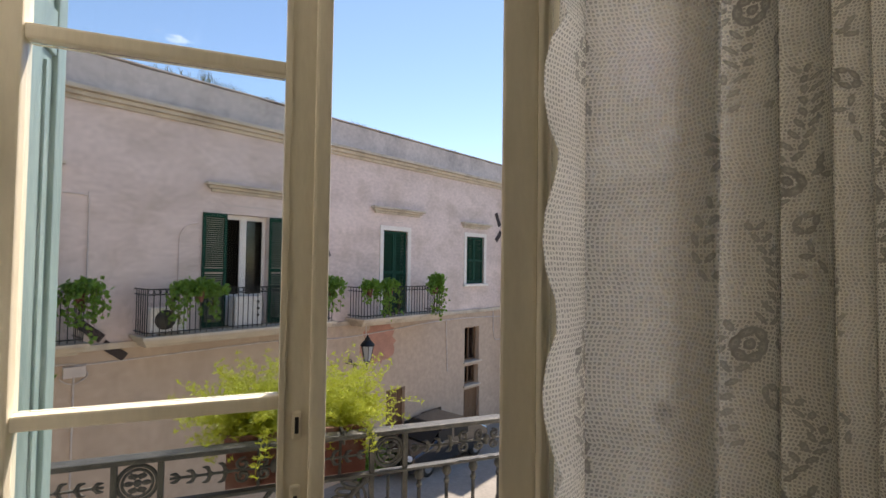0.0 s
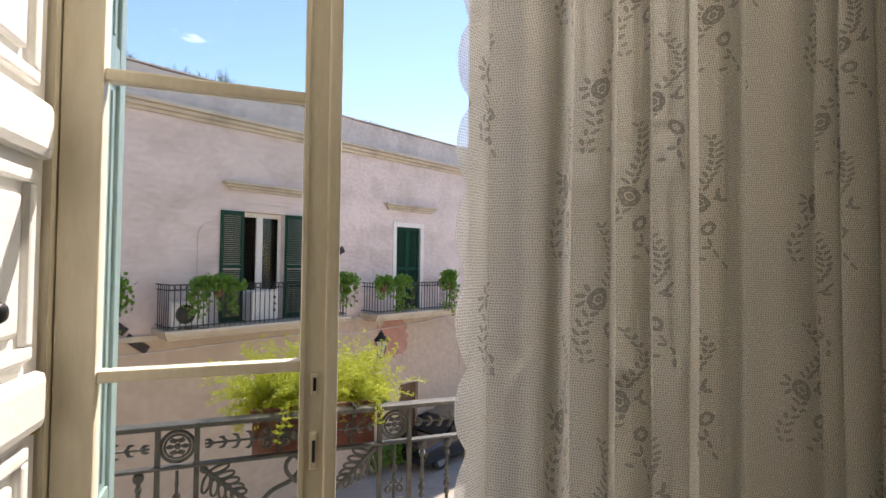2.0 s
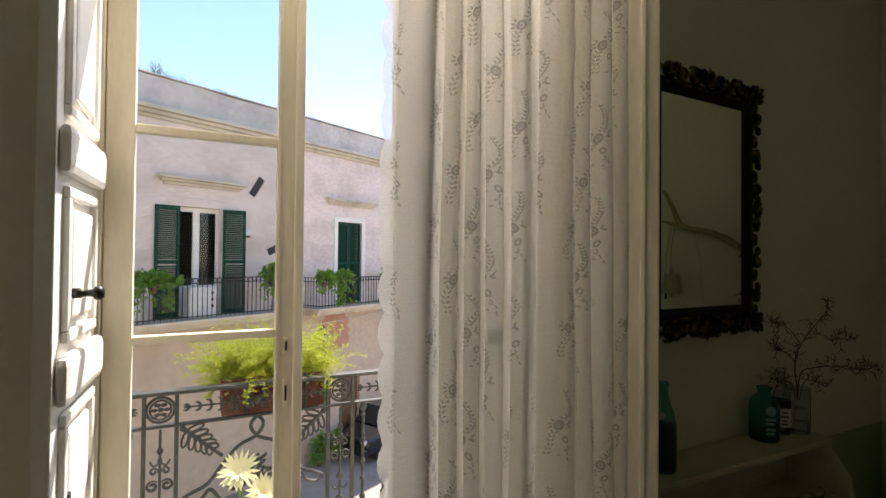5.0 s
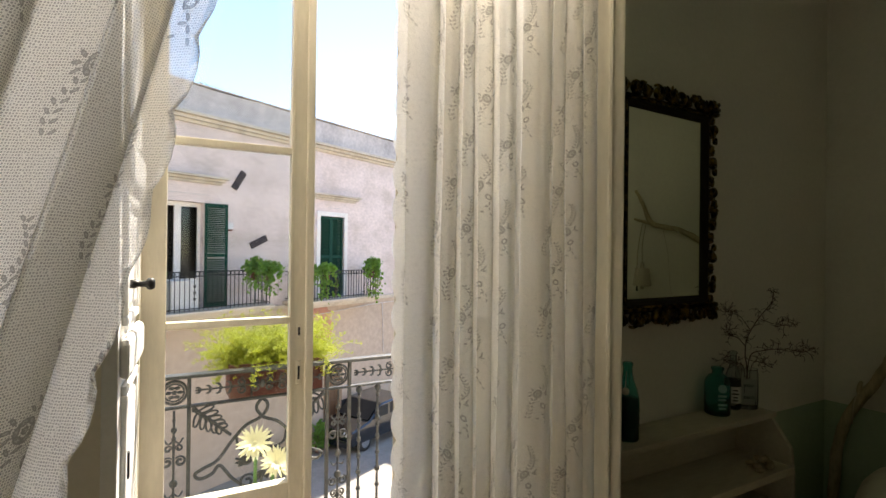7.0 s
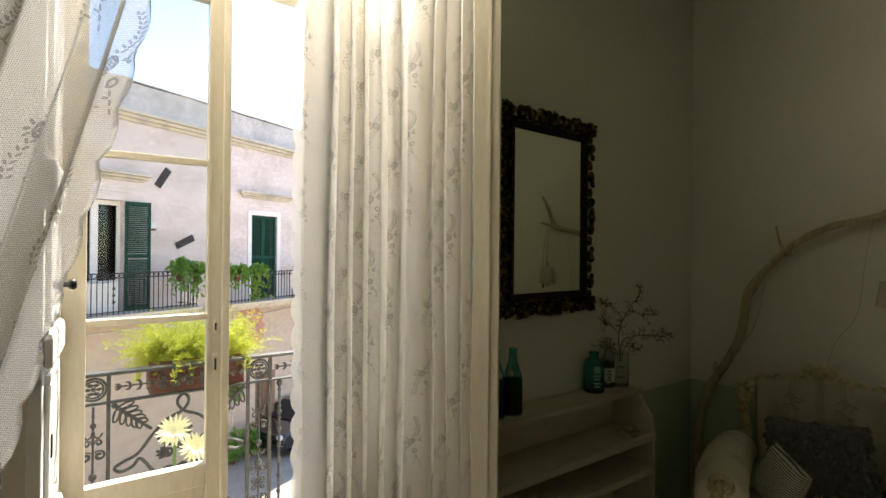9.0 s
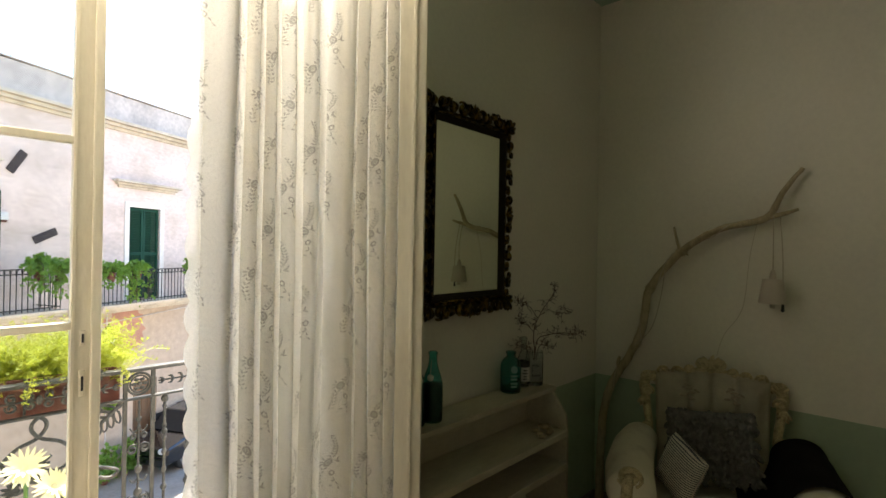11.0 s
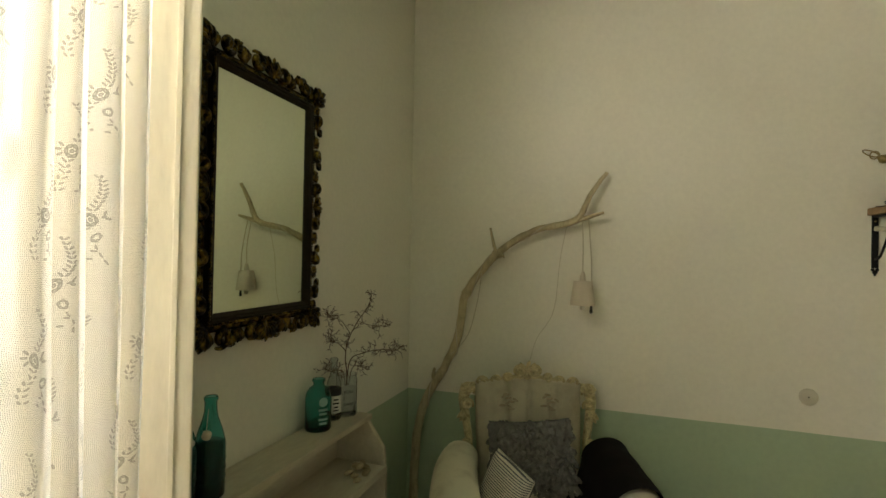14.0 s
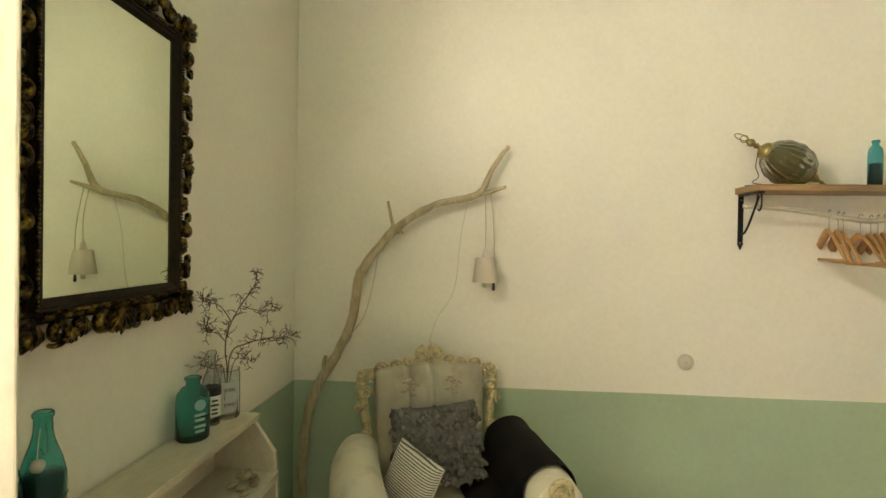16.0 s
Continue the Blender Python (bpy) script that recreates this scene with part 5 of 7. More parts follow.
for s in (-1, 1):
    bm = bmesh.new()
    pts = smooth_path([(s * 0.275, frame_y(0.45), 0.45), (s * 0.290, frame_y(0.60), 0.60), (s * 0.272, frame_y(0.68), 0.68), (s * 0.288, frame_y(0.80), 0.80), (s * 0.300, frame_y(0.90), 0.90), (s * 0.285, frame_y(0.97), 0.965)], 6)
    tube_in(bm, pts, taper([0.018, 0.022, 0.018, 0.020, 0.026, 0.030], len(pts)), 10)
    for z, r in ((0.62, 0.026), (0.70, 0.022), (0.88, 0.030), (0.95, 0.036)):
        q = scroll(s * 0.285, z, r, 1.4, 0.3 + z, s)
        tube_in(bm, [(x, frame_y(z) - 0.022, zz) for x, _, zz in q], taper([0.009, 0.010, 0.005], len(q)), 6)
    leaf_fan(bm, s * 0.285, 0.93, 0.060, math.pi / 2 + s * 0.1, 5, 1.7, 0.010, frame_y(0.93) - 0.02)
    leaf_fan(bm, s * 0.300, 0.86, 0.075, -math.pi / 2, 4, 0.9, 0.010, frame_y(0.86) - 0.015)
    part("carved_post", bm, CARVED, chair, "carved cream and gilt post", True)
bm = bmesh.new()
pts = smooth_path([(-0.285, frame_y(0.965), 0.960), (-0.20, frame_y(0.975), 0.972), (-0.10, frame_y(0.99), 0.992), (0, frame_y(1.0), 1.008), (0.10, frame_y(0.99), 0.992), (0.20, frame_y(0.975), 0.972), (0.285, frame_y(0.965), 0.960)], 6)
tube_in(bm, pts, 0.018, 10)
for s in (-1, 1):
    for x, z, r in ((0.215, 0.985, 0.030), (0.150, 0.992, 0.028), (0.095, 1.008, 0.024)):
        q = scroll(s * x, z, r, 1.5, 0.8, s)
        tube_in(bm, [(a, frame_y(1.0) - 0.018, zz) for a, _, zz in q], taper([0.008, 0.009, 0.005], len(q)), 6)
    q = scroll(s * 0.035, 1.040, 0.036, 1.6, 1.2, s)
    tube_in(bm, [(a, frame_y(1.0) - 0.016, zz) for a, _, zz in q], taper([0.009, 0.011, 0.006], len(q)), 6)
leaf_fan(bm, 0, 1.010, 0.085, math.pi / 2, 7, 2.2, 0.012, frame_y(1.0) - 0.006)
part("carved_crest", bm, CARVED, chair, "carved crest with shell", True)
for s in (-1, 1):
    arm = empty("arm")
    arm.parent = chair
    bm = bmesh.new()
    pts = smooth_path([(s * 0.335, -0.285, 0.575), (s * 0.350, -0.10, 0.595), (s * 0.340, 0.12, 0.620), (s * 0.310, 0.25, 0.645)], 6)
    tube_in(bm, pts, taper([0.098, 0.102, 0.095, 0.080], len(pts)), 20)
    blob_in(bm, (s * 0.335, -0.285, 0.575), (0.097, 0.030, 0.097), None, 2.2, 20, 12)
    part("arm_pad", bm, UPHOLSTERY, arm, "plump rolled arm pad", True)
    part("arm_side", box(s * 0.335 - 0.06, s * 0.335 + 0.06, -0.28, 0.26, 0.24, 0.575, 0.03), UPHOLSTERY, arm, smooth=True)
    bm = bmesh.new()
    for z, r, t in ((0.640, 0.052, 1.5), (0.545, 0.038, 1.3)):
        q = scroll(s * 0.340, z, r, t, 2.0, s)
        tube_in(bm, [(a, -0.300, zz) for a, _, zz in q], taper([0.012, 0.016, 0.008], len(q)), 7)
    leaf_fan(bm, s * 0.340, 0.575, 0.10, math.pi / 2, 5, 1.3, 0.013, -0.292)
    pts = smooth_path([(s * 0.340, -0.300, 0.66), (s * 0.350, -0.315, 0.56), (s * 0.325, -0.300, 0.45), (s * 0.315, -0.30, 0.32)], 5)
    tube_in(bm, pts, taper([0.020, 0.024, 0.020, 0.024], len(pts)), 9)
    part("arm_scroll", bm, CARVED, arm, "carved cream and gilt scroll", True)
part("front_rail", box(-0.31, 0.31, -0.335, -0.30, 0.24, 0.31, 0.012), CARVED, chair)
for x in (-0.31, 0.31):
    for y in (-0.30, 0.26):
        pts = smooth_path([(x, y, 0.26), (x * 1.06, y * 1.05, 0.18), (x, y, 0.08), (x * 1.03, y * 1.04, 0.0)], 5)
        part("leg", tube(pts, taper([0.032, 0.028, 0.018, 0.022], len(pts)), 10), CARVED, chair, smooth=True)

# cushions lean in the chair, the throw hangs over one arm
cu = empty("shaggy_cushion", CH @ pose(-0.010, 0.135, 0.695, -14, -3, 0), label="grey shaggy wool cushion leaning on the backrest", category="cushion")
part("core", pillow(0.38, 0.32, 0.12, 1), SHAG, cu, smooth=True)
rs = random.Random(5)
bm = bmesh.new()
for k in range(620):
    a, b = rs.uniform(-1, 1), rs.uniform(-1, 1)
    d = (max(0, 1 - a ** 4) * max(0, 1 - b ** 4)) ** 0.5
    p = Vector((a * 0.19, -0.055 * d - 0.004, b * 0.16))
    w, L = rs.uniform(0.010, 0.015), rs.uniform(0.028, 0.044)
    tu = Matrix.Translation(p) @ Euler((rs.uniform(-0.2, 0.9), rs.uniform(-0.9, 0.9), rs.uniform(-0.6, 0.6))).to_matrix().to_4x4()
    vs = [bm.verts.new(tu @ Vector(q)) for q in ((-w * 0.6, 0, 0), (w * 0.6, 0, 0), (w, -0.012, -L * 0.5), (w * 0.5, -0.014, -L), (-w * 0.5, -0.014, -L), (-w, -0.012, -L * 0.5))]
    mid = bm.verts.new(tu @ Vector((0, -0.020, -L * 0.55)))
    for i in range(6):
        bm.faces.new((vs[i], vs[(i + 1) % 6], mid))
tagged(part("shag", bm, SHAG, cu, "felted wool loops"), kind="stuff")
cu = empty("striped_cushion", CH @ pose(-0.150, 0.0, 0.600, -16, 14, -58), label="small striped ticking cushion propped on the seat", category="cushion")
part("cover", pillow(0.25, 0.25, 0.10, 2), STRIPE, cu, smooth=True)
part("piping", tube([(0.127 * c[0] * (1 - 0.05 * (1 - abs(c[1]))), 0, 0.117 * c[1] * (1 - 0.05 * (1 - abs(c[0])))) for c in ((-1, -1), (0, -1), (1, -1), (1, 0), (1, 1), (0, 1), (-1, 1), (-1, 0), (-1, -1))], 0.003, 6), LINEN, cu)


def throw():
    bm = bmesh.new()
    na, nl = 34, 30
    g = []
    for j in range(nl + 1):
        y = -0.205 + 0.44 * j / nl
        row = []
        for i in range(na + 1):
            t = i / na
            cz, cx = 0.600 + 0.10 * (y + 0.1), 0.343
            R = 0.113 + 0.006 * noise.noise((t * 4, y * 9, 3))
            if t < 0.36:
                k = t / 0.36
                x, z = cx - R - 0.035 * (1 - k) ** 2 - 0.10 * (1 - k) ** 3, 0.475 + (cz - 0.475) * k
            elif t < 0.72:
                a = math.pi * (1 - (t - 0.36) / 0.36)
                x, z = cx + R * math.cos(a), cz + R * math.sin(a)
            else:
                k = (t - 0.72) / 0.28
                x, z = cx + R + 0.01 * k, cz - 0.24 * k
            wv = 0.010 * noise.noise((t * 6, y * 14, 8))
            edge = 0.02 * noise.noise((t * 5, 0, j // nl)) if j in (0, nl) else 0
            row.append(bm.verts.new((x + wv * 0.5, y + edge + 0.10 * max(0, 0.36 - t), z + wv * 0.4 + 0.004)))
        g.append(row)
    for j in range(nl):
        for i in range(na):
            bm.faces.new((g[j][i], g[j][i + 1], g[j + 1][i + 1], g[j + 1][i]))
    bmesh.ops.solidify(bm, geom=bm.faces[:], thickness=0.008)
    bmesh.ops.recalc_face_normals(bm, faces=bm.faces)
    return bm


t = part("throw_blanket", throw(), THROW, smooth=True)
t.matrix_basis = CH @ Matrix.Diagonal((1.06, 1, 1, 1))
tagged(t, "dark brown fleece throw hanging over the armchair arm", "blanket")

# ---- wall shelf with hangers on the far wall ----
ws = empty("wall_shelf", label="live-edge wooden wall shelf on black iron brackets", category="shelf")
bm = bmesh.new()
rows = []
for i in range(41):
    y = -1.495 - 1.30 * i / 40
    fx = FAR_X - 0.215 + 0.012 * noise.noise((i * 0.22, 0, 5))
    rows.append([bm.verts.new(q) for q in ((FAR_X - 0.002, y, 1.822), (FAR_X - 0.002, y, 1.852), (fx + 0.022, y, 1.852 + 0.003 * noise.noise((i * 0.5, 1, 1))), (fx + 0.004, y, 1.840), (fx, y, 1.822))])
for a, b in zip(rows, rows[1:]):
    for k in range(5):
        bm.faces.new((a[k], b[k], b[(k + 1) % 5], a[(k + 1) % 5]))
bm.faces.new(rows[0][::-1]); bm.faces.new(rows[-1])
bmesh.ops.recalc_face_normals(bm, faces=bm.faces)
part("plank", bm, PLANK, ws, "plank with bark edge")
for y in (-1.522, -2.72):
    br = part("bracket", box(FAR_X - 0.008, FAR_X - 0.001, y - 0.012, y + 0.012, 1.590, 1.822, 0.002), BLACK_IRON, ws, "black iron bracket")
    part("bracket_arm", box(FAR_X - 0.19, FAR_X - 0.008, y - 0.012, y + 0.012, 1.812, 1.8205, 0.002), BLACK_IRON, br)
    part("bracket_brace", tube(smooth_path([(FAR_X - 0.012, y, 1.63), (FAR_X - 0.05, y, 1.64), (FAR_X - 0.10, y, 1.70), (FAR_X - 0.165, y, 1.80)], 6), 0.005, 8), BLACK_IRON, br, smooth=True)
    bm = bmesh.new()
    for dy, dz, r in ((0, 1.572, 0.010), (-0.008, 1.583, 0.007), (0.008, 1.583, 0.007), (0, 1.560, 0.005)):
        blob_in(bm, (FAR_X - 0.005, y + dy, dz), (0.0035, r, r), None, 2, 10, 8)
    part("bracket_finial", bm, BLACK_IRON, br, smooth=True)
    part("screw", blob((FAR_X - 0.009, y, 1.795), (0.002, 0.004, 0.004)), BRASS, br)
RODX = FAR_X - 0.125
rod_pts = smooth_path([(RODX, -1.475, 1.757), (RODX, -1.60, 1.750), (RODX, -1.74, 1.735), (RODX, -1.90, 1.710), (RODX, -2.03, 1.696), (RODX, -2.17, 1.716), (RODX, -2.40, 1.735), (RODX, -2.72, 1.770)], 6)
rod = empty("hanging_rail", label="pale driftwood rail slung under the wall shelf", category="rail")
part("branch_rod", tube([p + Vector((0, 0, 0.003 * noise.noise((i, 0, 0)))) for i, p in enumerate(rod_pts)], taper([0.011, 0.010, 0.011, 0.012, 0.013, 0.011, 0.010], len(rod_pts)), 9), WASHED, rod, "whitewashed driftwood rod", True)
for y in (-1.545, -2.66):
    part("leather_loop", tube([(RODX + 0.020 * math.cos(a), y, 1.782 + 0.045 * math.sin(a)) for a in [k * math.pi / 8 for k in range(17)]], 0.004, 6), BLACK_IRON, rod, "black iron ring")


def hanger():
    root = empty("coat_hanger")
    bm = bmesh.new()
    for s in (-1, 1):
        pts = smooth_path([(0, 0, -0.055), (s * 0.05, 0, -0.075), (s * 0.13, 0, -0.125), (s * 0.205, 0, -0.175), (s * 0.222, 0, -0.190)], 5)
        tube_in(bm, pts, taper([0.019, 0.018, 0.016, 0.014, 0.010], len(pts)), 8, True, 0.42)
    part("shoulder_bow", bm, HANGER, root, smooth=True)
    part("trouser_bar", tube([(-0.205, 0, -0.185), (0.205, 0, -0.185)], 0.006, 8), HANGER, root, smooth=True)
    part("hook", tube([(0, 0, -0.045), (0, 0, 0.0)] + [(0.021 * math.sin(a) - 0.0, 0, 0.021 - 0.021 * math.cos(a)) for a in [k * math.pi / 7 for k in range(1, 10)]], 0.0018, 6), CHROME, root, "steel hook")
    return tagged(root, "brown beech coat hanger on the driftwood rail", "hanger", "hangers on the rail")


h0 = hanger()
h0.matrix_basis = pose(RODX, -1.850, 1.702, 0, 0, -17)
for y, z, a in ((-1.890, 1.695, -21), (-1.912, 1.692, -18), (-1.985, 1.684, -12), (-2.03, 1.681, -18), (-2.06, 1.683, -22), (-2.09, 1.688, -25), (-2.12, 1.692, -20)):
    copy_thing(h0, pose(RODX, y, z, 0, 0, a))

# smoked glass lantern lying on the shelf
gl = empty("pendant_lamp", pose(FAR_X - 0.115, -1.672, 1.955, 0, 0, 0) @ Matrix.Scale(0.92, 4), label="smoked quilted glass pendant lamp with brass fittings", category="lamp")
M = pose(0, 0, 0, -60, 0, 0)
bm = bmesh.new()
nu, nv, rings = 128, 56, []
for j in range(nv + 1):
    a = -math.pi / 2 + math.pi * (0.06 + 0.88 * j / nv)
    row = []
    for i in range(nu):
        b = 2 * math.pi * i / nu
        q = 1 + 0.042 * math.cos(11 * b + 7 * a) * math.cos(11 * b - 7 * a) * math.cos(a)
        row.append(bm.verts.new(M @ Vector((0.108 * q * math.cos(a) * math.cos(b), 0.108 * q * math.cos(a) * math.sin(b), 0.134 * math.sin(a)))))
    rings.append(row)
for a, b in zip(rings, rings[1:]):
    for i in range(nu):
        bm.faces.new((a[i], a[(i + 1) % nu], b[(i + 1) % nu], b[i]))
bmesh.ops.solidify(bm, geom=bm.faces[:], thickness=0.003)
bmesh.ops.recalc_face_normals(bm, faces=bm.faces)
part("globe", bm, SMOKE, gl, "olive smoked quilted glass", True)
part("cap", lathe([(0.044, 0.118), (0.047, 0.122), (0.040, 0.140), (0.028, 0.150), (0.012, 0.156), (0.010, 0.170), (0.016, 0.178), (0.010, 0.188), (0.019, 0.200), (0.021, 0.212), (0.012, 0.225), (0.005, 0.235)], 22, M), BRASS, gl, "brass cap", True)
part("finial", lathe([(0.002, -0.225), (0.006, -0.215), (0.004, -0.195), (0.010, -0.185), (0.006, -0.172), (0.014, -0.160), (0.024, -0.140), (0.034, -0.126)], 18, M), BRASS, gl, "brass finial", True)
for z, r, tn in ((0.262, 0.033, 0), (0.246, 0.017, 70)):
    part("ring", tube([M @ Vector((r * math.cos(a) * math.cos(radians(tn)), r * math.cos(a) * math.sin(radians(tn)), z + r * math.sin(a))) for a in [k * math.pi / 10 for k in range(21)]], 0.003, 7), BRASS, gl, "brass ring", True)
part("lamp_cord", tube(smooth_path([M @ Vector((0.0, 0.03, 0.15)), (-0.03, 0.17, -0.02), (-0.03, 0.155, -0.07), (-0.04, 0.19, -0.10), (-0.055, 0.15, -0.112), (-0.03, 0.22, -0.116)], 8), 0.0022, 6), BLACK_IRON, gl, "black flex")
tall_b = [(0.026, 0.0), (0.028, 0.004), (0.029, 0.09), (0.028, 0.150), (0.024, 0.172), (0.013, 0.184), (0.012, 0.196), (0.016, 0.198), (0.016, 0.206), (0.012, 0.208)]
b = bottle(tall_b, TEAL2, FAR_X - 0.12, -2.045, 1.853, "blue-green glass bottle standing on the wall shelf", group="")
part("contents", lathe([(0.023, 0.005), (0.0245, 0.01), (0.0245, 0.10), (0.005, 0.105)], 20), LIQUID, b, "dark dried contents", True)

d = empty("cover_plate", pose(FAR_X - 0.001, -1.281, 1.0, 0, -90), label="round white blank cover plate on the wall", category="cover")
part("disc", lathe([(0.038, 0.0), (0.0385, 0.004), (0.036, 0.007), (0.004, 0.0075)], 32), PLASTIC, d, smooth=True)
part("screw", lathe([(0.003, 0.0), (0.003, 0.001), (0.001, 0.0012)], 10, pose(0, 0, 0.0074)), CHROME, d)

# ---- cast-iron balustrade of the room's balcony ----
rail = empty("balustrade", label="grey cast-iron balcony balustrade with rosettes and palmettes", category="balustrade")
RX0, RX1, TOPZ, FRIZ = -2.55, 2.55, 1.078, 0.948
part("handrail", box(RX0, RX1, RAIL_Y - 0.026, RAIL_Y + 0.026, TOPZ - 0.016, TOPZ, 0.005), IRON, rail)
part("frieze_rail", box(RX0, RX1, RAIL_Y - 0.014, RAIL_Y + 0.014, FRIZ - 0.010, FRIZ, 0.003), IRON, rail)
part("bottom_rail", box(RX0, RX1, RAIL_Y - 0.014, RAIL_Y + 0.014, 0.075, 0.090, 0.003), IRON, rail)
STEP = 0.693
COLS = [-0.2455 + STEP * k for k in range(-3, 5)]
post = bpy.data.meshes.new("upright")
bm = box(-0.0075, 0.0075, -0.0075, 0.0075, -0.015, TOPZ - 0.016)
bm.to_mesh(post); bm.free(); post.materials.append(IRON)


def mesh_of(bm, mat, name, smooth=True):
    me = bpy.data.meshes.new(name)
    bm.to_mesh(me); bm.free()
    for p in me.polygons:
        p.use_smooth = smooth
    me.materials.append(mat)
    return me


def rosette():
    bm = bmesh.new()
    for r, t in ((0.047, 0.0055), (0.036, 0.004)):
        tube_in(bm, [(r * math.cos(a), 0, r * math.sin(a)) for a in [k * math.pi / 14 for k in range(29)]], t, 7, False)
    blob_in(bm, (0, 0, 0), (0.010, 0.008, 0.010), None, 2, 10, 8)
    for k in range(6):
        a = k * math.pi / 3
        blob_in(bm, (0.021 * math.cos(a), 0, 0.021 * math.sin(a)), (0.0125, 0.006, 0.007), None, 2, 8, 6)
        tube_in(bm, [(0.012 * math.cos(a), 0, 0.012 * math.sin(a)), (0.035 * math.cos(a), 0, 0.035 * math.sin(a))], 0.003, 5)
    return bm


def finial_chain():
    """The upright ornament in the narrow bay, hanging between rail and slab."""
    bm = bmesh.new()
    tube_in(bm, [(0, 0, 0.40), (0, 0, -0.33)], 0.005, 7)
    for z, r in ((0.36, 0.007), (0.32, 0.012), (0.285, 0.009), (0.10, 0.016), (0.0, 0.018), (-0.10, 0.012), (-0.24, 0.014), (-0.31, 0.008)):
        blob_in(bm, (0, 0, z), (r, r * 0.7, r * 1.1), None, 2, 10, 8)
    for z0, h in ((0.19, 1), (-0.03, -1), (-0.18, 1)):
        for s in (-1, 1):
            q = scroll(s * 0.024, z0, 0.022, 1.3, 0.6 * h, s)
            tube_in(bm, q, taper([0.0055, 0.0065, 0.003], len(q)), 6)
            q = scroll(s * 0.020, z0 + 0.055 * h, 0.015, 1.2, 2.2, s)
            tube_in(bm, q, taper([0.0045, 0.005, 0.0025], len(q)), 6)
            tube_in(bm, smooth_path([(0, 0, z0 + 0.09), (s * 0.020, 0, z0 + 0.075), (s * 0.034, 0, z0 + 0.095)], 4), 0.004, 5)
    return bm


def frieze_ornament(half):
    bm = bmesh.new()
    tube_in(bm, [(-half, 0, 0), (half, 0, 0)], 0.004, 6)
    for s in (-1, 1):
        for x, r in ((0.028, 0.026), (0.085, 0.030)):
            for v in (-1, 1):
                q = scroll(s * x, v * 0.017, r * 0.62, 1.2, v * 0.8, s)
                tube_in(bm, q, taper([0.005, 0.006, 0.003], len(q)), 6)
        for k, x in enumerate(np.linspace(0.13, half - 0.02, 4)):
            blob_in(bm, (s * x, 0, 0), (0.010 - 0.001 * k, 0.006, 0.009), None, 2, 8, 6)
            for v in (-1, 1):
                tube_in(bm, smooth_path([(s * x, 0, 0), (s * (x + 0.006), 0, v * (0.022 - 0.004 * k)), (s * (x + 0.020), 0, v * (0.026 - 0.005 * k))], 3), taper([0.005, 0.006, 0.0015], 7), 5)
    blob_in(bm, (0, 0, 0), (0.012, 0.008, 0.020), None, 2, 10, 8)
    return bm


def palmette():
    """A bar with a fan of looped leaves, pointing along +z from its knob."""
    bm = bmesh.new()
    tube_in(bm, [(0, 0, 0), (0, 0, 0.19)], taper([0.009, 0.007], 2), 8)
    blob_in(bm, (0, 0, 0.0), (0.012, 0.009, 0.014), None, 2, 10, 8)
    for k, z in enumerate((0.055, 0.080, 0.105, 0.130, 0.150)):
        for s in (-1, 1):
            L = 0.062 - 0.005 * k
            a = radians(28 + 8 * k)
            loop = []
            for i in range(13):
                t = i / 12 * 2 * math.pi
                u, v = L * 0.5 * (1 - math.cos(t)), 0.0105 * math.sin(t)
                loop.append((s * (u * math.cos(a) - v * math.sin(a)), 0, z - 0.035 + u * math.sin(a) + v * math.cos(a)))
            tube_in(bm, loop, 0.0045, 5, False)
    return bm


def big_scroll():
    """The interlaced strap with a loop on top and curls at the feet."""
    bm = bmesh.new()
    for s in (-1, 1):
        p = [(0, 0, 0.96), (s * 0.022, 0, 0.935), (s * 0.020, 0, 0.905), (-s * 0.010, 0, 0.872), (-s * 0.070, 0, 0.845), (-s * 0.130, 0, 0.780), (-s * 0.180, 0, 0.715), (-s * 0.235, 0, 0.690), (-s * 0.268, 0, 0.670), (-s * 0.245, 0, 0.648), (-s * 0.200, 0, 0.662), (-s * 0.170, 0, 0.690),
             (-s * 0.120, 0, 0.625), (-s * 0.060, 0, 0.575), (0, 0, 0.55)]
        p = [(x, 0.004 * s, z) for x, _, z in p]
        q = smooth_path(p, 5)
        tube_in(bm, q, 0.0075, 7)
        p2 = [(-s * 0.105, 0, 0.800), (-s * 0.095, 0, 0.755), (-s * 0.055, 0, 0.735), (-s * 0.010, 0, 0.755), (s * 0.040, 0, 0.800)]
        tube_in(bm, smooth_path(p2, 5), 0.006, 7)
        for z in (0.70, 0.60):
            q = scroll(-s * 0.06, z, 0.035, 1.3, 1.0, -s)
            tube_in(bm, q, taper([0.006, 0.007, 0.004], len(q)), 6)
    for cz, aim in ((0.755, 1), (0.70, 1), (0.64, -1)):
        leaf_fan(bm, 0, cz, 0.055, aim * math.pi / 2, 5, 2.0, 0.008)
    for s in (-1, 1):
        leaf_fan(bm, s * 0.055, 0.69, 0.065, math.pi / 2 - s * 1.2, 5, 1.3, 0.008)
    for s in (-1, 1):
        q = smooth_path([(0, 0, 0.55), (s * 0.09, 0, 0.47), (s * 0.20, 0, 0.42), (s * 0.26, 0, 0.30), (s * 0.17, 0, 0.20), (0, 0, 0.12)], 5)
        tube_in(bm, q, 0.0075, 7)
    return bm


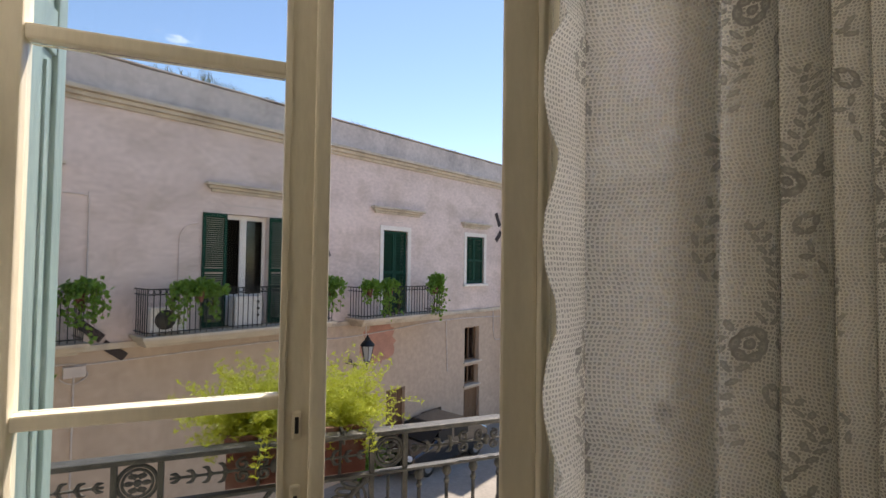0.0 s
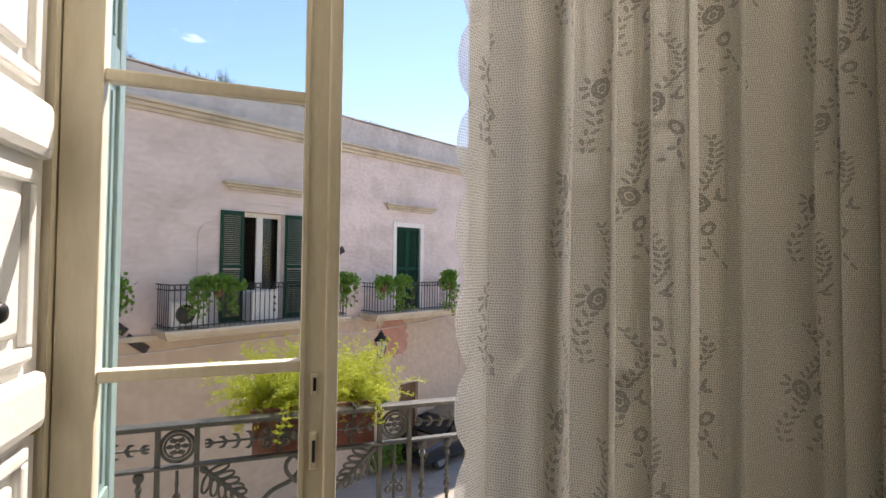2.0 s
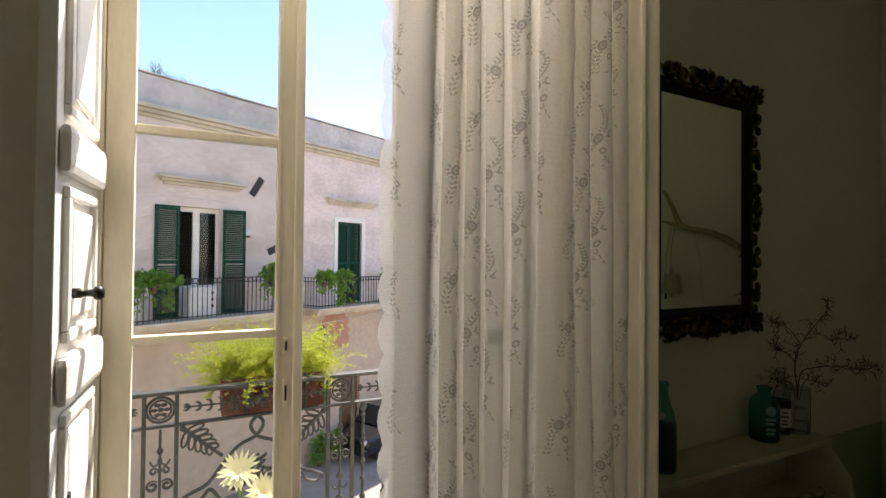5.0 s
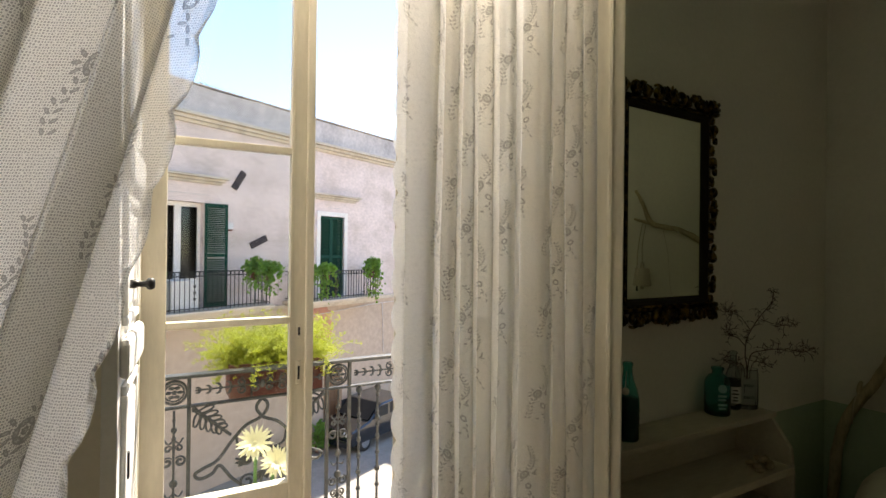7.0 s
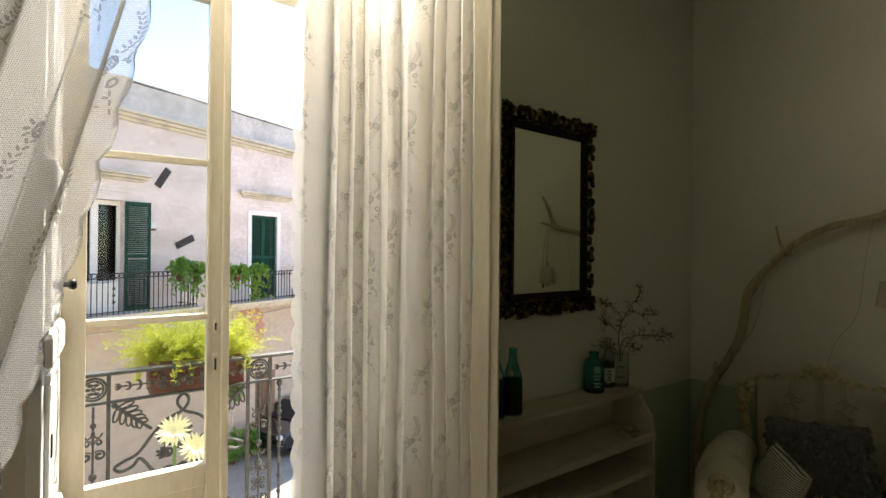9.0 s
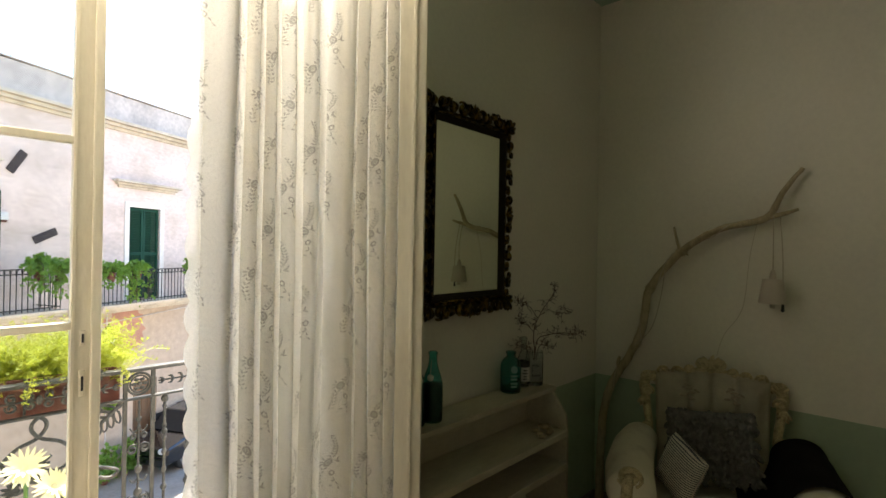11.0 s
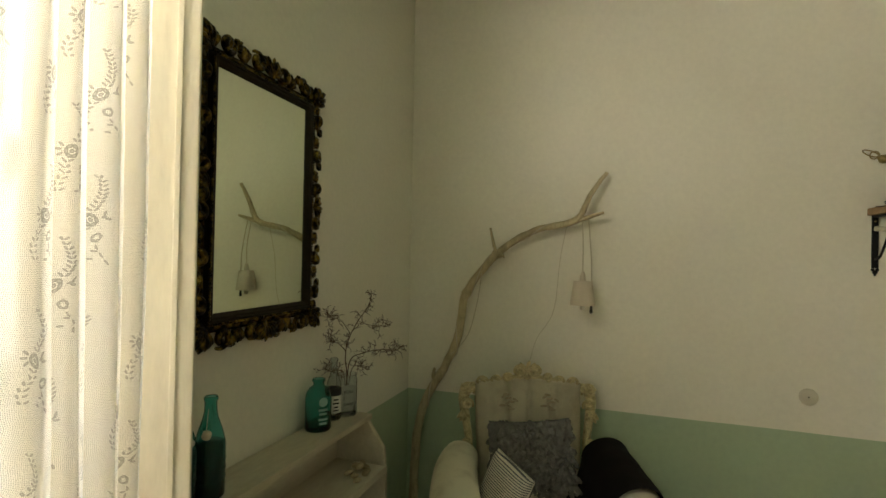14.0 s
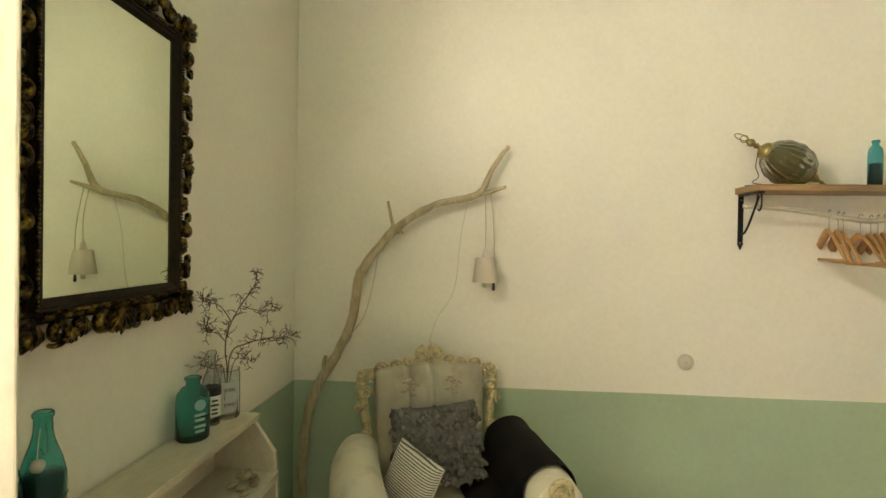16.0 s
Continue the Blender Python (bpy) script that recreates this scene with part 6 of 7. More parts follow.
def baluster_bar():
    bm = bmesh.new()
    tube_in(bm, [(0, 0, 0.08), (0, 0, FRIZ - 0.008)], 0.0065, 8)
    for z, r in ((0.92, 0.016), (0.885, 0.010), (0.80, 0.010), (0.77, 0.013), (0.74, 0.010), (0.68, 0.012), (0.60, 0.012), (0.52, 0.014), (0.44, 0.012), (0.36, 0.012), (0.28, 0.014), (0.20, 0.010), (0.11, 0.014)):
        blob_in(bm, (0, 0, z), (r, r, r * 1.15), None, 2, 9, 7)
    return bm


ros, chain, fri, pal, big, bar = (mesh_of(f, IRON, k) for f, k in ((rosette(), "rosette"), (finial_chain(), "finial_chain"), (frieze_ornament(0.27), "frieze_ornament"), (palmette(), "palmette"), (big_scroll(), "strap_scroll"), (baluster_bar(), "baluster")))


def hang(name, me, m):
    ob = new(name, me)
    ob.parent = rail
    ob.matrix_basis = m
    return ob


for i, x in enumerate(COLS):
    if not RX0 + 0.06 < x < RX1 - 0.06:
        continue
    for s in (-0.0545, 0.0545):
        hang("upright", post, pose(x + s, RAIL_Y, 0))
    hang("rosette", ros, pose(x, RAIL_Y, (TOPZ - 0.016 + FRIZ) / 2))
    hang("finial_chain", chain, pose(x, RAIL_Y, 0.53))
    if x + STEP < RX1:
        mx = x + STEP / 2
        hang("frieze_ornament", fri, pose(mx, RAIL_Y, (TOPZ - 0.016 + FRIZ) / 2))
        if abs(mx - 0.101) < 0.05 or abs(mx - 0.101) > 1.2:
            hang("strap_scroll", big, pose(mx, RAIL_Y, -0.02))
            for s in (-1, 1):
                hang("palmette", pal, pose(mx + s * 0.270, RAIL_Y - 0.004, 0.925, 180 - 0, s * 48, 0))
        else:
            for k in range(6):
                hang("baluster", bar, pose(mx - 0.2425 + 0.097 * k, RAIL_Y, 0))

# ---- planter with asparagus fern on the balustrade ----
pl = empty("planter", label="terracotta trough hooked on the balustrade", category="planter")
bm = bmesh.new()
X0, X1, Y0, Y1, Z0, Z1 = -0.03, 0.385, 1.725, 1.895, 0.935, 1.085
for a in ((X0, X1, Y0, Y0 + 0.012, Z0, Z1), (X0, X1, Y1 - 0.012, Y1, Z0, Z1), (X0, X0 + 0.012, Y0 + 0.012, Y1 - 0.012, Z0, Z1), (X1 - 0.012, X1, Y0 + 0.012, Y1 - 0.012, Z0, Z1), (X0 + 0.012, X1 - 0.012, Y0 + 0.012, Y1 - 0.012, Z0, Z0 + 0.012)):
    box_in(bm, *a, 0.003)
part("trough", bm, TERRA, pl)
part("rim", box(X0 - 0.006, X1 + 0.006, Y0 - 0.006, Y0, Z1 - 0.022, Z1, 0.002), TERRA, pl)
part("soil", box(X0 + 0.012, X1 - 0.012, Y0 + 0.012, Y1 - 0.012, Z1 - 0.05, Z1 - 0.02), SOIL, pl, "dark potting soil")
for x in (0.06, 0.30):
    part("hook", tube([(x, 1.66, 1.05), (x, 1.66, 1.086), (x, 1.71, 1.086), (x, 1.715, 0.93), (x, 1.89, 0.928)], 0.005, 6), IRON, pl, "iron hook")
rf = random.Random(21)
fern = empty("fern", pose(0.18, 1.81, Z1 - 0.03), label="yellow-green asparagus fern, feathery and sunlit", category="plant")


def fern_spray(seed, count):
    rf = random.Random(seed)
    bm = bmesh.new()
    for s in range(count):
        az = rf.uniform(0, 2 * math.pi)
        L = rf.uniform(0.12, 0.29)
        out = rf.uniform(0.35, 1.2)
        p = Vector((rf.uniform(-0.17, 0.17), rf.uniform(-0.05, 0.05), 0))
        d = Vector((math.cos(az) * out * 1.25, math.sin(az) * out * 0.7, 1.0)).normalized()
        n = 12
        drop = rf.uniform(0.04, 0.20) * out
        pts = []
        for k in range(n + 1):
            pts.append(p.copy())
            p = p + d * (L / n)
            d = (d + Vector((rf.uniform(-0.05, 0.05), rf.uniform(-0.05, 0.05), -drop))).normalized()
        tube_in(bm, pts, taper([0.0013, 0.0005], n + 1), 3)
        for k in range(2, n + 1):
            for b in range(3):
                t = Vector((rf.uniform(-1, 1), rf.uniform(-1, 1), rf.uniform(-0.3, 0.9)))
                t = (t - d * t.dot(d) * 0.6).normalized()
                q = pts[k] + t * rf.uniform(0.016, 0.034) * (1.1 - 0.5 * k / n)
                side = t.cross(Vector((0, 0, 1))).normalized() * 0.0016
                bm.faces.new((bm.verts.new(pts[k] - side * 0.5), bm.verts.new(pts[k] + side * 0.5), bm.verts.new(q)))
                for c in range(4):
                    m = pts[k].lerp(q, 0.25 + 0.22 * c)
                    e = (t * 0.6 + Vector((rf.uniform(-1, 1), rf.uniform(-1, 1), rf.uniform(-1, 1)))).normalized()
                    e2 = e.orthogonal().normalized() * 0.0022
                    bm.faces.new((bm.verts.new(m - e2), bm.verts.new(m + e2), bm.verts.new(m + e * rf.uniform(0.007, 0.013))))
    return bm


for k in range(4):
    tagged(part("fronds", fern_spray(30 + k, 110), FERN, fern), kind="stuff")

# ---- pot with pale flowers between door and balustrade ----
pot = empty("flower_pot", pose(0.02, 1.17, -0.015), label="tall terracotta pot with pale yellow daisy-like blooms", category="plant")
part("pot", lathe([(0.10, 0.0), (0.105, 0.01), (0.125, 0.40), (0.140, 0.405), (0.140, 0.45), (0.125, 0.455), (0.118, 0.42)], 28), TERRA, pot, smooth=True)
part("soil", lathe([(0.117, 0.405), (0.117, 0.415), (0.01, 0.42)], 20), SOIL, pot)


def bloom(parent, c, r, aim, seed):
    rb = random.Random(seed)
    M = Matrix.Translation(c) @ Vector(aim).to_track_quat("Z", "Y").to_matrix().to_4x4()
    fl = part("bloom", blob((0, 0, 0), (0.012, 0.012, 0.008), M, 2, 10, 8), PETAL, parent, "pale yellow bloom", True)
    for ring, (n, L, lift) in enumerate(((20, 1.0, 0.30), (16, 0.8, 0.55), (12, 0.55, 0.9))):
        for k in range(n):
            a = 2 * math.pi * k / n + rb.uniform(-0.1, 0.1)
            bm = bmesh.new()
            w = r * 0.085
            pts = [(0.15, 0.4), (0.45, 1.0), (0.8, 0.8), (1.0, 0.1)]
            left, right = [], []
            for t, ww in pts:
                z = r * L * (lift * t - 0.35 * lift * t * t)
                for lst, s in ((left, -1), (right, 1)):
                    lst.append(bm.verts.new(M @ Vector((r * L * t * math.cos(a) - s * w * ww * math.sin(a), r * L * t * math.sin(a) + s * w * ww * math.cos(a), z))))
            for i in range(3):
                bm.faces.new((left[i], right[i], right[i + 1], left[i + 1]))
            part("petal", bm, PETAL, fl, smooth=True)
    return fl


for c, r, aim, sd in (((-0.035, -0.06, 0.965), 0.062, (-0.25, -0.75, 0.65), 1), ((0.035, -0.05, 0.885), 0.058, (0.1, -0.8, 0.6), 2)):
    part("stalk", tube(smooth_path([(c[0] * 0.2, 0, 0.41), (c[0] * 0.6, 0.03, 0.65), Vector(c) - Vector(aim) * 0.02], 6), 0.006, 8), STALK, pot, smooth=True)
    bloom(pot, c, r, aim, sd)
rb = random.Random(3)
for k in range(9):
    a = k * 0.7
    p = [(0.05 * math.cos(a), 0.05 * math.sin(a), 0.41), (0.10 * math.cos(a), 0.10 * math.sin(a), 0.58), (0.15 * math.cos(a), 0.13 * math.sin(a), 0.62 + rb.uniform(0, 0.12))]
    part("leaf", tube(smooth_path(p, 5), taper([0.008, 0.012, 0.003], 11), 7), STALK, pot, smooth=True)


# ---- plants, fittings and clutter on the house across ----
def on_house(u, n, z):
    return HOUSE @ Vector((u, -n, z))


def climber(u, n, z, w, h, trail, count, seed, label):
    """A leafy clump on a rail with trailing shoots; leaves are bent blades."""
    rc = random.Random(seed)
    root = empty("potted_climber", Matrix.Translation(on_house(u, n, z)) @ HOUSE.to_3x3().to_4x4(), label=label, category="plant", group="plants on the opposite balconies")
    part("pot", lathe([(0.08, -0.26), (0.085, -0.25), (0.11, -0.04), (0.12, -0.035), (0.12, 0.0), (0.10, 0.0)], 16), TERRA, root, smooth=True)
    part("pot_hook", tube([(0, 0, -0.14), (0, 0.13, -0.14)], 0.008, 6), BLACK_IRON, root)
    bm = bmesh.new()
    stems = bmesh.new()
    for s in range(max(5, count // 45)):
        x = rc.uniform(-0.5, 0.5) * w
        drop = rc.random() ** 0.8
        p = smooth_path([(0, 0, -0.02), (x * 0.6, rc.uniform(-0.10, 0.06), h * rc.uniform(0.3, 1.0)), (x, rc.uniform(-0.18, 0.0), h * rc.uniform(0.0, 0.6)), (x * 1.05 + rc.uniform(-0.06, 0.06), rc.uniform(-0.20, -0.05), -trail * drop)], 7)
        tube_in(stems, p, 0.006, 4)
        for k in range(count // max(5, count // 45)):
            c = p[rc.randrange(2, len(p))] + Vector((rc.gauss(0, 0.055), rc.gauss(0, 0.055), rc.gauss(0, 0.055)))
            M = Matrix.Translation(c) @ Euler((rc.uniform(-1.2, 1.2), rc.uniform(-1.2, 1.2), rc.uniform(0, 6.3))).to_matrix().to_4x4()
            L, W = rc.uniform(0.075, 0.13), rc.uniform(0.042, 0.07)
            v = [bm.verts.new(M @ Vector(q)) for q in ((0, 0, 0), (W, 0.01, L * 0.45), (0, 0.025, L), (-W, 0.01, L * 0.45), (0, -0.008, L * 0.5))]
            bm.faces.new((v[0], v[1], v[4])); bm.faces.new((v[1], v[2], v[4])); bm.faces.new((v[2], v[3], v[4])); bm.faces.new((v[3], v[0], v[4]))
    part("stems", stems, TWIG, root)
    tagged(part("foliage", bm, IVY, root), kind="stuff")
    return root


HANGP = "leafy green climber trailing from an iron balcony"
climber(-0.85, 0.90, 0.93, 1.25, 0.16, 0.85, 900, 1, HANGP)
climber(2.35, 0.90, 0.95, 0.75, 0.28, 0.65, 520, 2, HANGP)
climber(2.85, 0.90, 0.93, 0.5, 0.22, 0.75, 380, 12, HANGP)
climber(4.25, 0.90, 0.84, 0.75, 0.20, 0.45, 420, 3, HANGP)
climber(5.10, 0.90, 0.84, 0.70, 0.18, 0.95, 560, 4, HANGP)
climber(7.25, 0.90, 0.85, 0.65, 0.34, 1.15, 640, 5, HANGP)
climber(-3.15, 0.90, 0.94, 0.75, 0.14, 1.05, 620, 6, HANGP)
climber(-3.85, 0.90, 0.94, 0.65, 0.10, 1.75, 640, 7, HANGP)
climber(-4.8, 0.90, 0.94, 0.9, 0.15, 1.2, 560, 9, HANGP)

ac = empty("air_conditioner", HOUSE @ pose(-1.42, -0.72, -0.035), label="white air-conditioner unit on the balcony slab", category="appliance")
part("casing", box(-0.38, 0.38, 0.0, 0.28, 0.06, 0.60, 0.015), APPLIANCE, ac)
part("fan_grille", lathe([(0.22, 0.0), (0.22, 0.012), (0.05, 0.016), (0.04, 0.018)], 24, pose(-0.08, 0.0, 0.33, 90)), IRON, ac, "round dark fan grille", True)
for x in (-0.28, 0.28):
    part("foot", box(x - 0.03, x + 0.03, 0.02, 0.26, 0.0, 0.06), APPLIANCE, ac)
lau = empty("washing_machine", HOUSE @ pose(0.55, -0.55, -0.035), label="white appliance standing on the balcony", category="appliance")
part("casing", box(-0.36, 0.36, 0, 0.40, 0.0, 0.78, 0.02), APPLIANCE, lau)
for x, z in ((0.25, 0.62), (0.25, 0.45), (0.25, 0.28)):
    part("knob", lathe([(0.04, 0), (0.04, 0.015), (0.02, 0.02)], 12, pose(x, 0, z, 90)), IRON, lau, smooth=True)

# iron tie plates
for u, z, w, a in ((-2.28, -0.38, 0.56, 38), (-2.75, 0.10, 0.62, 40), (3.12, 1.80, 0.62, -25), (2.42, 3.60, 0.62, -58), (12.30, 3.62, 0.62, 62), (12.36, 2.90, 0.55, -48)):
    ob = part("wall_tie", box(-w / 2, w / 2, -0.035, 0.0, -0.10, 0.10, 0.008), RUST)
    ob.matrix_basis = HOUSE @ pose(u, -0.001, z, 0, a, 0)
    tagged(ob, "dark iron tie plate set aslant on the facade", "tie plate", "iron wall ties")

# wall lantern
la = empty("wall_lantern", HOUSE @ pose(4.22, -0.9, -1.05), label="black iron street lantern with milky panes on a bracket", category="lantern")
for k in range(6):
    a, b = k * math.pi / 3, (k + 1) * math.pi / 3
    bm = bmesh.new()
    v = [bm.verts.new((r * math.cos(t), r * math.sin(t), z)) for r, z, t in ((0.10, -0.30, a), (0.10, -0.30, b), (0.19, 0.16, b), (0.19, 0.16, a))]
    bm.faces.new(v)
    bmesh.ops.solidify(bm, geom=bm.faces[:], thickness=0.006)
    part("pane", bm, LAMPGLASS, la, "milky glass pane")
    part("glazing_bar", tube([(0.103 * math.cos(a), 0.103 * math.sin(a), -0.31), (0.195 * math.cos(a), 0.195 * math.sin(a), 0.17)], 0.012, 6), BLACK_IRON, la)
part("roof", lathe([(0.225, 0.16), (0.22, 0.19), (0.13, 0.30), (0.09, 0.33), (0.085, 0.38), (0.04, 0.42), (0.02, 0.47), (0.005, 0.50)], 12), BLACK_IRON, la)
part("base_finial", lathe([(0.005, -0.62), (0.02, -0.58), (0.02, -0.40), (0.06, -0.36), (0.11, -0.31)], 12), BLACK_IRON, la)
bm = bmesh.new()
tube_in(bm, [(0, 0, -0.45), (-0.05, 0.45, -0.47), (-0.1, 0.9, -0.48)], 0.02, 8)
q = scroll(0.0, -0.55, 0.10, 1.4, 0.4)
tube_in(bm, [(-0.06, 0.5 + x, z) for x, _, z in q], 0.014, 6)
q = scroll(0.0, -0.40, 0.09, 1.4, 2.4)
tube_in(bm, [(-0.08, 0.72 + x, z) for x, _, z in q], 0.014, 6)
part("bracket_arm", bm, BLACK_IRON, la, "scrolled iron bracket")

# cables, pipes, junction box and alarm box
cb = empty("facade_cables", label="thin grey cables stapled along the facade", category="cable")
cb.matrix_basis = HOUSE
for pts, r in (([(-9, -0.02, -0.50), (-3.5, -0.02, -0.56), (-2.6, -0.02, -0.62), (1.7, -0.02, -0.58), (4.2, -0.02, -0.72), (8.9, -0.02, -0.52), (12.6, -0.02, -0.62)], 0.02), ([(-3.3, -0.02, 3.0), (-2.9, -0.02, 2.98), (-2.84, -0.02, 2.8), (-2.84, -0.02, -0.05)], 0.016),
               ([(-3.0, -0.02, -0.75), (-3.25, -0.02, -0.85), (-3.0, -0.02, -1.0), (-2.75, -0.02, -0.82), (-3.0, -0.02, -0.6)], 0.014), ([(-3.0, -0.02, -0.8), (-3.0, -0.02, -4.5)], 0.02), ([(8.9, -0.02, -0.55), (9.0, -0.02, -2.5)], 0.02), ([(12.0, -0.02, -0.3), (12.1, -0.02, -1.5), (12.7, -0.02, -1.6)], 0.02), ([(4.9, -0.02, -0.4), (4.9, -0.02, -4.4)], 0.02)):
    part("cable", tube(smooth_path(pts, 6), r, 5), PARAPET, cb)
jb = part("junction_box", box(-0.20, 0.20, -0.10, 0, -0.12, 0.12, 0.02), PARAPET)
jb.matrix_basis = HOUSE @ pose(-3.0, -0.001, -0.74)
tagged(jb, "grey junction box fixed on the facade", "box")
al = empty("alarm_box", HOUSE @ pose(2.09, -0.001, 2.2), label="small white and orange alarm box on the facade", category="box")
part("cover", box(-0.13, 0.13, -0.08, 0, -0.05, 0.14, 0.02), APPLIANCE, al)
part("light", box(-0.11, 0.11, -0.07, 0, -0.11, -0.052, 0.02), TERRA, al, "orange lamp strip")
# a bricked-up arch beside the first window
bm = bmesh.new()
tube_in(bm, [(-0.98, -0.01, 0.3), (-0.98, -0.01, 2.1)] + [(-0.55 - 0.43 * math.cos(t), -0.01, 2.15 + 0.40 * math.sin(t)) for t in [k * math.pi / 14 for k in range(8)]], 0.022, 5)
o = part("blind_arch", bm, FACADE, house, "faint outline of a filled arch")

# weeds on the parapet
for k, (u, w, h) in enumerate(((-2.75, 0.45, 0.22), (-3.6, 0.35, 0.16), (-1.2, 0.9, 0.26), (0.1, 0.7, 0.28), (1.5, 0.8, 0.18), (4.6, 0.5, 0.14), (6.6, 0.5, 0.10), (9.2, 0.6, 0.10), (-0.4, 0.3, 0.5))):
    rw = random.Random(70 + k)
    bm = bmesh.new()
    for s in range(60 if k < 1 else 34):
        x = rw.gauss(0, w * 0.35)
        t = rw.uniform(0.3, 1.0) * h
        p = [(x, 0, 0), (x + rw.uniform(-0.05, 0.05), rw.uniform(-0.05, 0.05), t * 0.6), (x + rw.uniform(-0.12, 0.12), rw.uniform(-0.1, 0.1), t)]
        tube_in(bm, p, taper([0.008, 0.002], 3), 3)
    ob = part("weed_tuft", bm, WEED)
    ob.matrix_basis = HOUSE @ pose(u, 0.12, 6.10)
    tagged(ob, "dry weeds growing along the parapet", "weeds", "weeds on the parapet")

# street doors and dark lower windows
for u0, u1, z0, z1 in ((10.06, 11.1, STREET_Z, -3.42), (5.85, 6.75, STREET_Z, -2.7), (7.6, 8.7, STREET_Z, -3.8)):
    d = empty("street_door")
    d.parent = house
    n = 4
    for k in range(n):
        a, b = u0 + (u1 - u0) * k / n, u0 + (u1 - u0) * (k + 1) / n
        part("board", box(a + 0.006, b - 0.006, 0.14, 0.19, z0, z1 - 0.02, 0.006), WOODDOOR, d)
    part("cross_rail", box(u0, u1, 0.12, 0.145, (z0 + z1) / 2 - 0.08, (z0 + z1) / 2 + 0.08, 0.006), WOODDOOR, d)
for u0, u1, z0, z1 in ((10.08, 11.05, -2.3, -0.92), (10.1, 11.0, -3.25, -2.48)):
    w = empty("lower_window")
    w.parent = house
    part("sash", opening_wall(u0, u1, z0, z1, [(u0 + 0.07, (u0 + u1) / 2 - 0.03, z0 + 0.07, z1 - 0.07), ((u0 + u1) / 2 + 0.03, u1 - 0.07, z0 + 0.07, z1 - 0.07)], 0.05), WOODDOOR, w).location = (0, 0.2, 0)
    part("sill", box(u0 - 0.1, u1 + 0.1, -0.10, 0.0, z0 - 0.07, z0 - 0.004, 0.01), TRIM_STONE, w)
part("pink_patch", blob((5.5, 0.002, -1.05), (0.75, 0.012, 0.62), None, 2.6, 24, 14, 0.5, 3), material("bare_pink_render", (0.42, 0.22, 0.16), 0.95, spread=0.25, scale=3, bump=0.5), house, "patch of bare pink render")

# houses further along the street
def far_house(m, w, d, h, mat, label, cols, rows):
    hs = empty("house", m, label=label, category="house", group="houses along the street")
    wins = []
    for c in range(cols):
        for r in range(rows):
            u = w * (c + 0.5) / cols
            wins.append((u - 0.5, u + 0.5, STREET_Z + 1.6 + 3.6 * r, STREET_Z + 3.8 + 3.6 * r))
    part("wall", opening_wall(0, w, STREET_Z, h, wins, 0.35), mat, hs)
    part("core", box(0.02, w - 0.02, 0.9, d, STREET_Z, h - 0.02), DARK, hs)
    part("side_wall", box(-0.02, 0.35, 0.352, d, STREET_Z, h), mat, hs)
    part("roof", box(-0.1, w + 0.1, -0.12, d, h + 0.002, h + 0.25, 0.03), PARAPET, hs)
    for a, b, c, e in wins:
        part("shutter_leaf", box(a, b, 0.08, 0.13, c, e, 0.01), GREEN, hs)
    return hs


far_house(HOUSE @ pose(12.95, -0.55, 0, 0, 0, 4), 14, 9, 5.35, FACADE_LOW, "weathered ochre house further along the street", 4, 2)
far_house(HOUSE @ pose(-32, 0.1, 0, 0, 0, 0), 15.5, 9, 5.8, FACADE, "pale plastered house down the street", 5, 2)

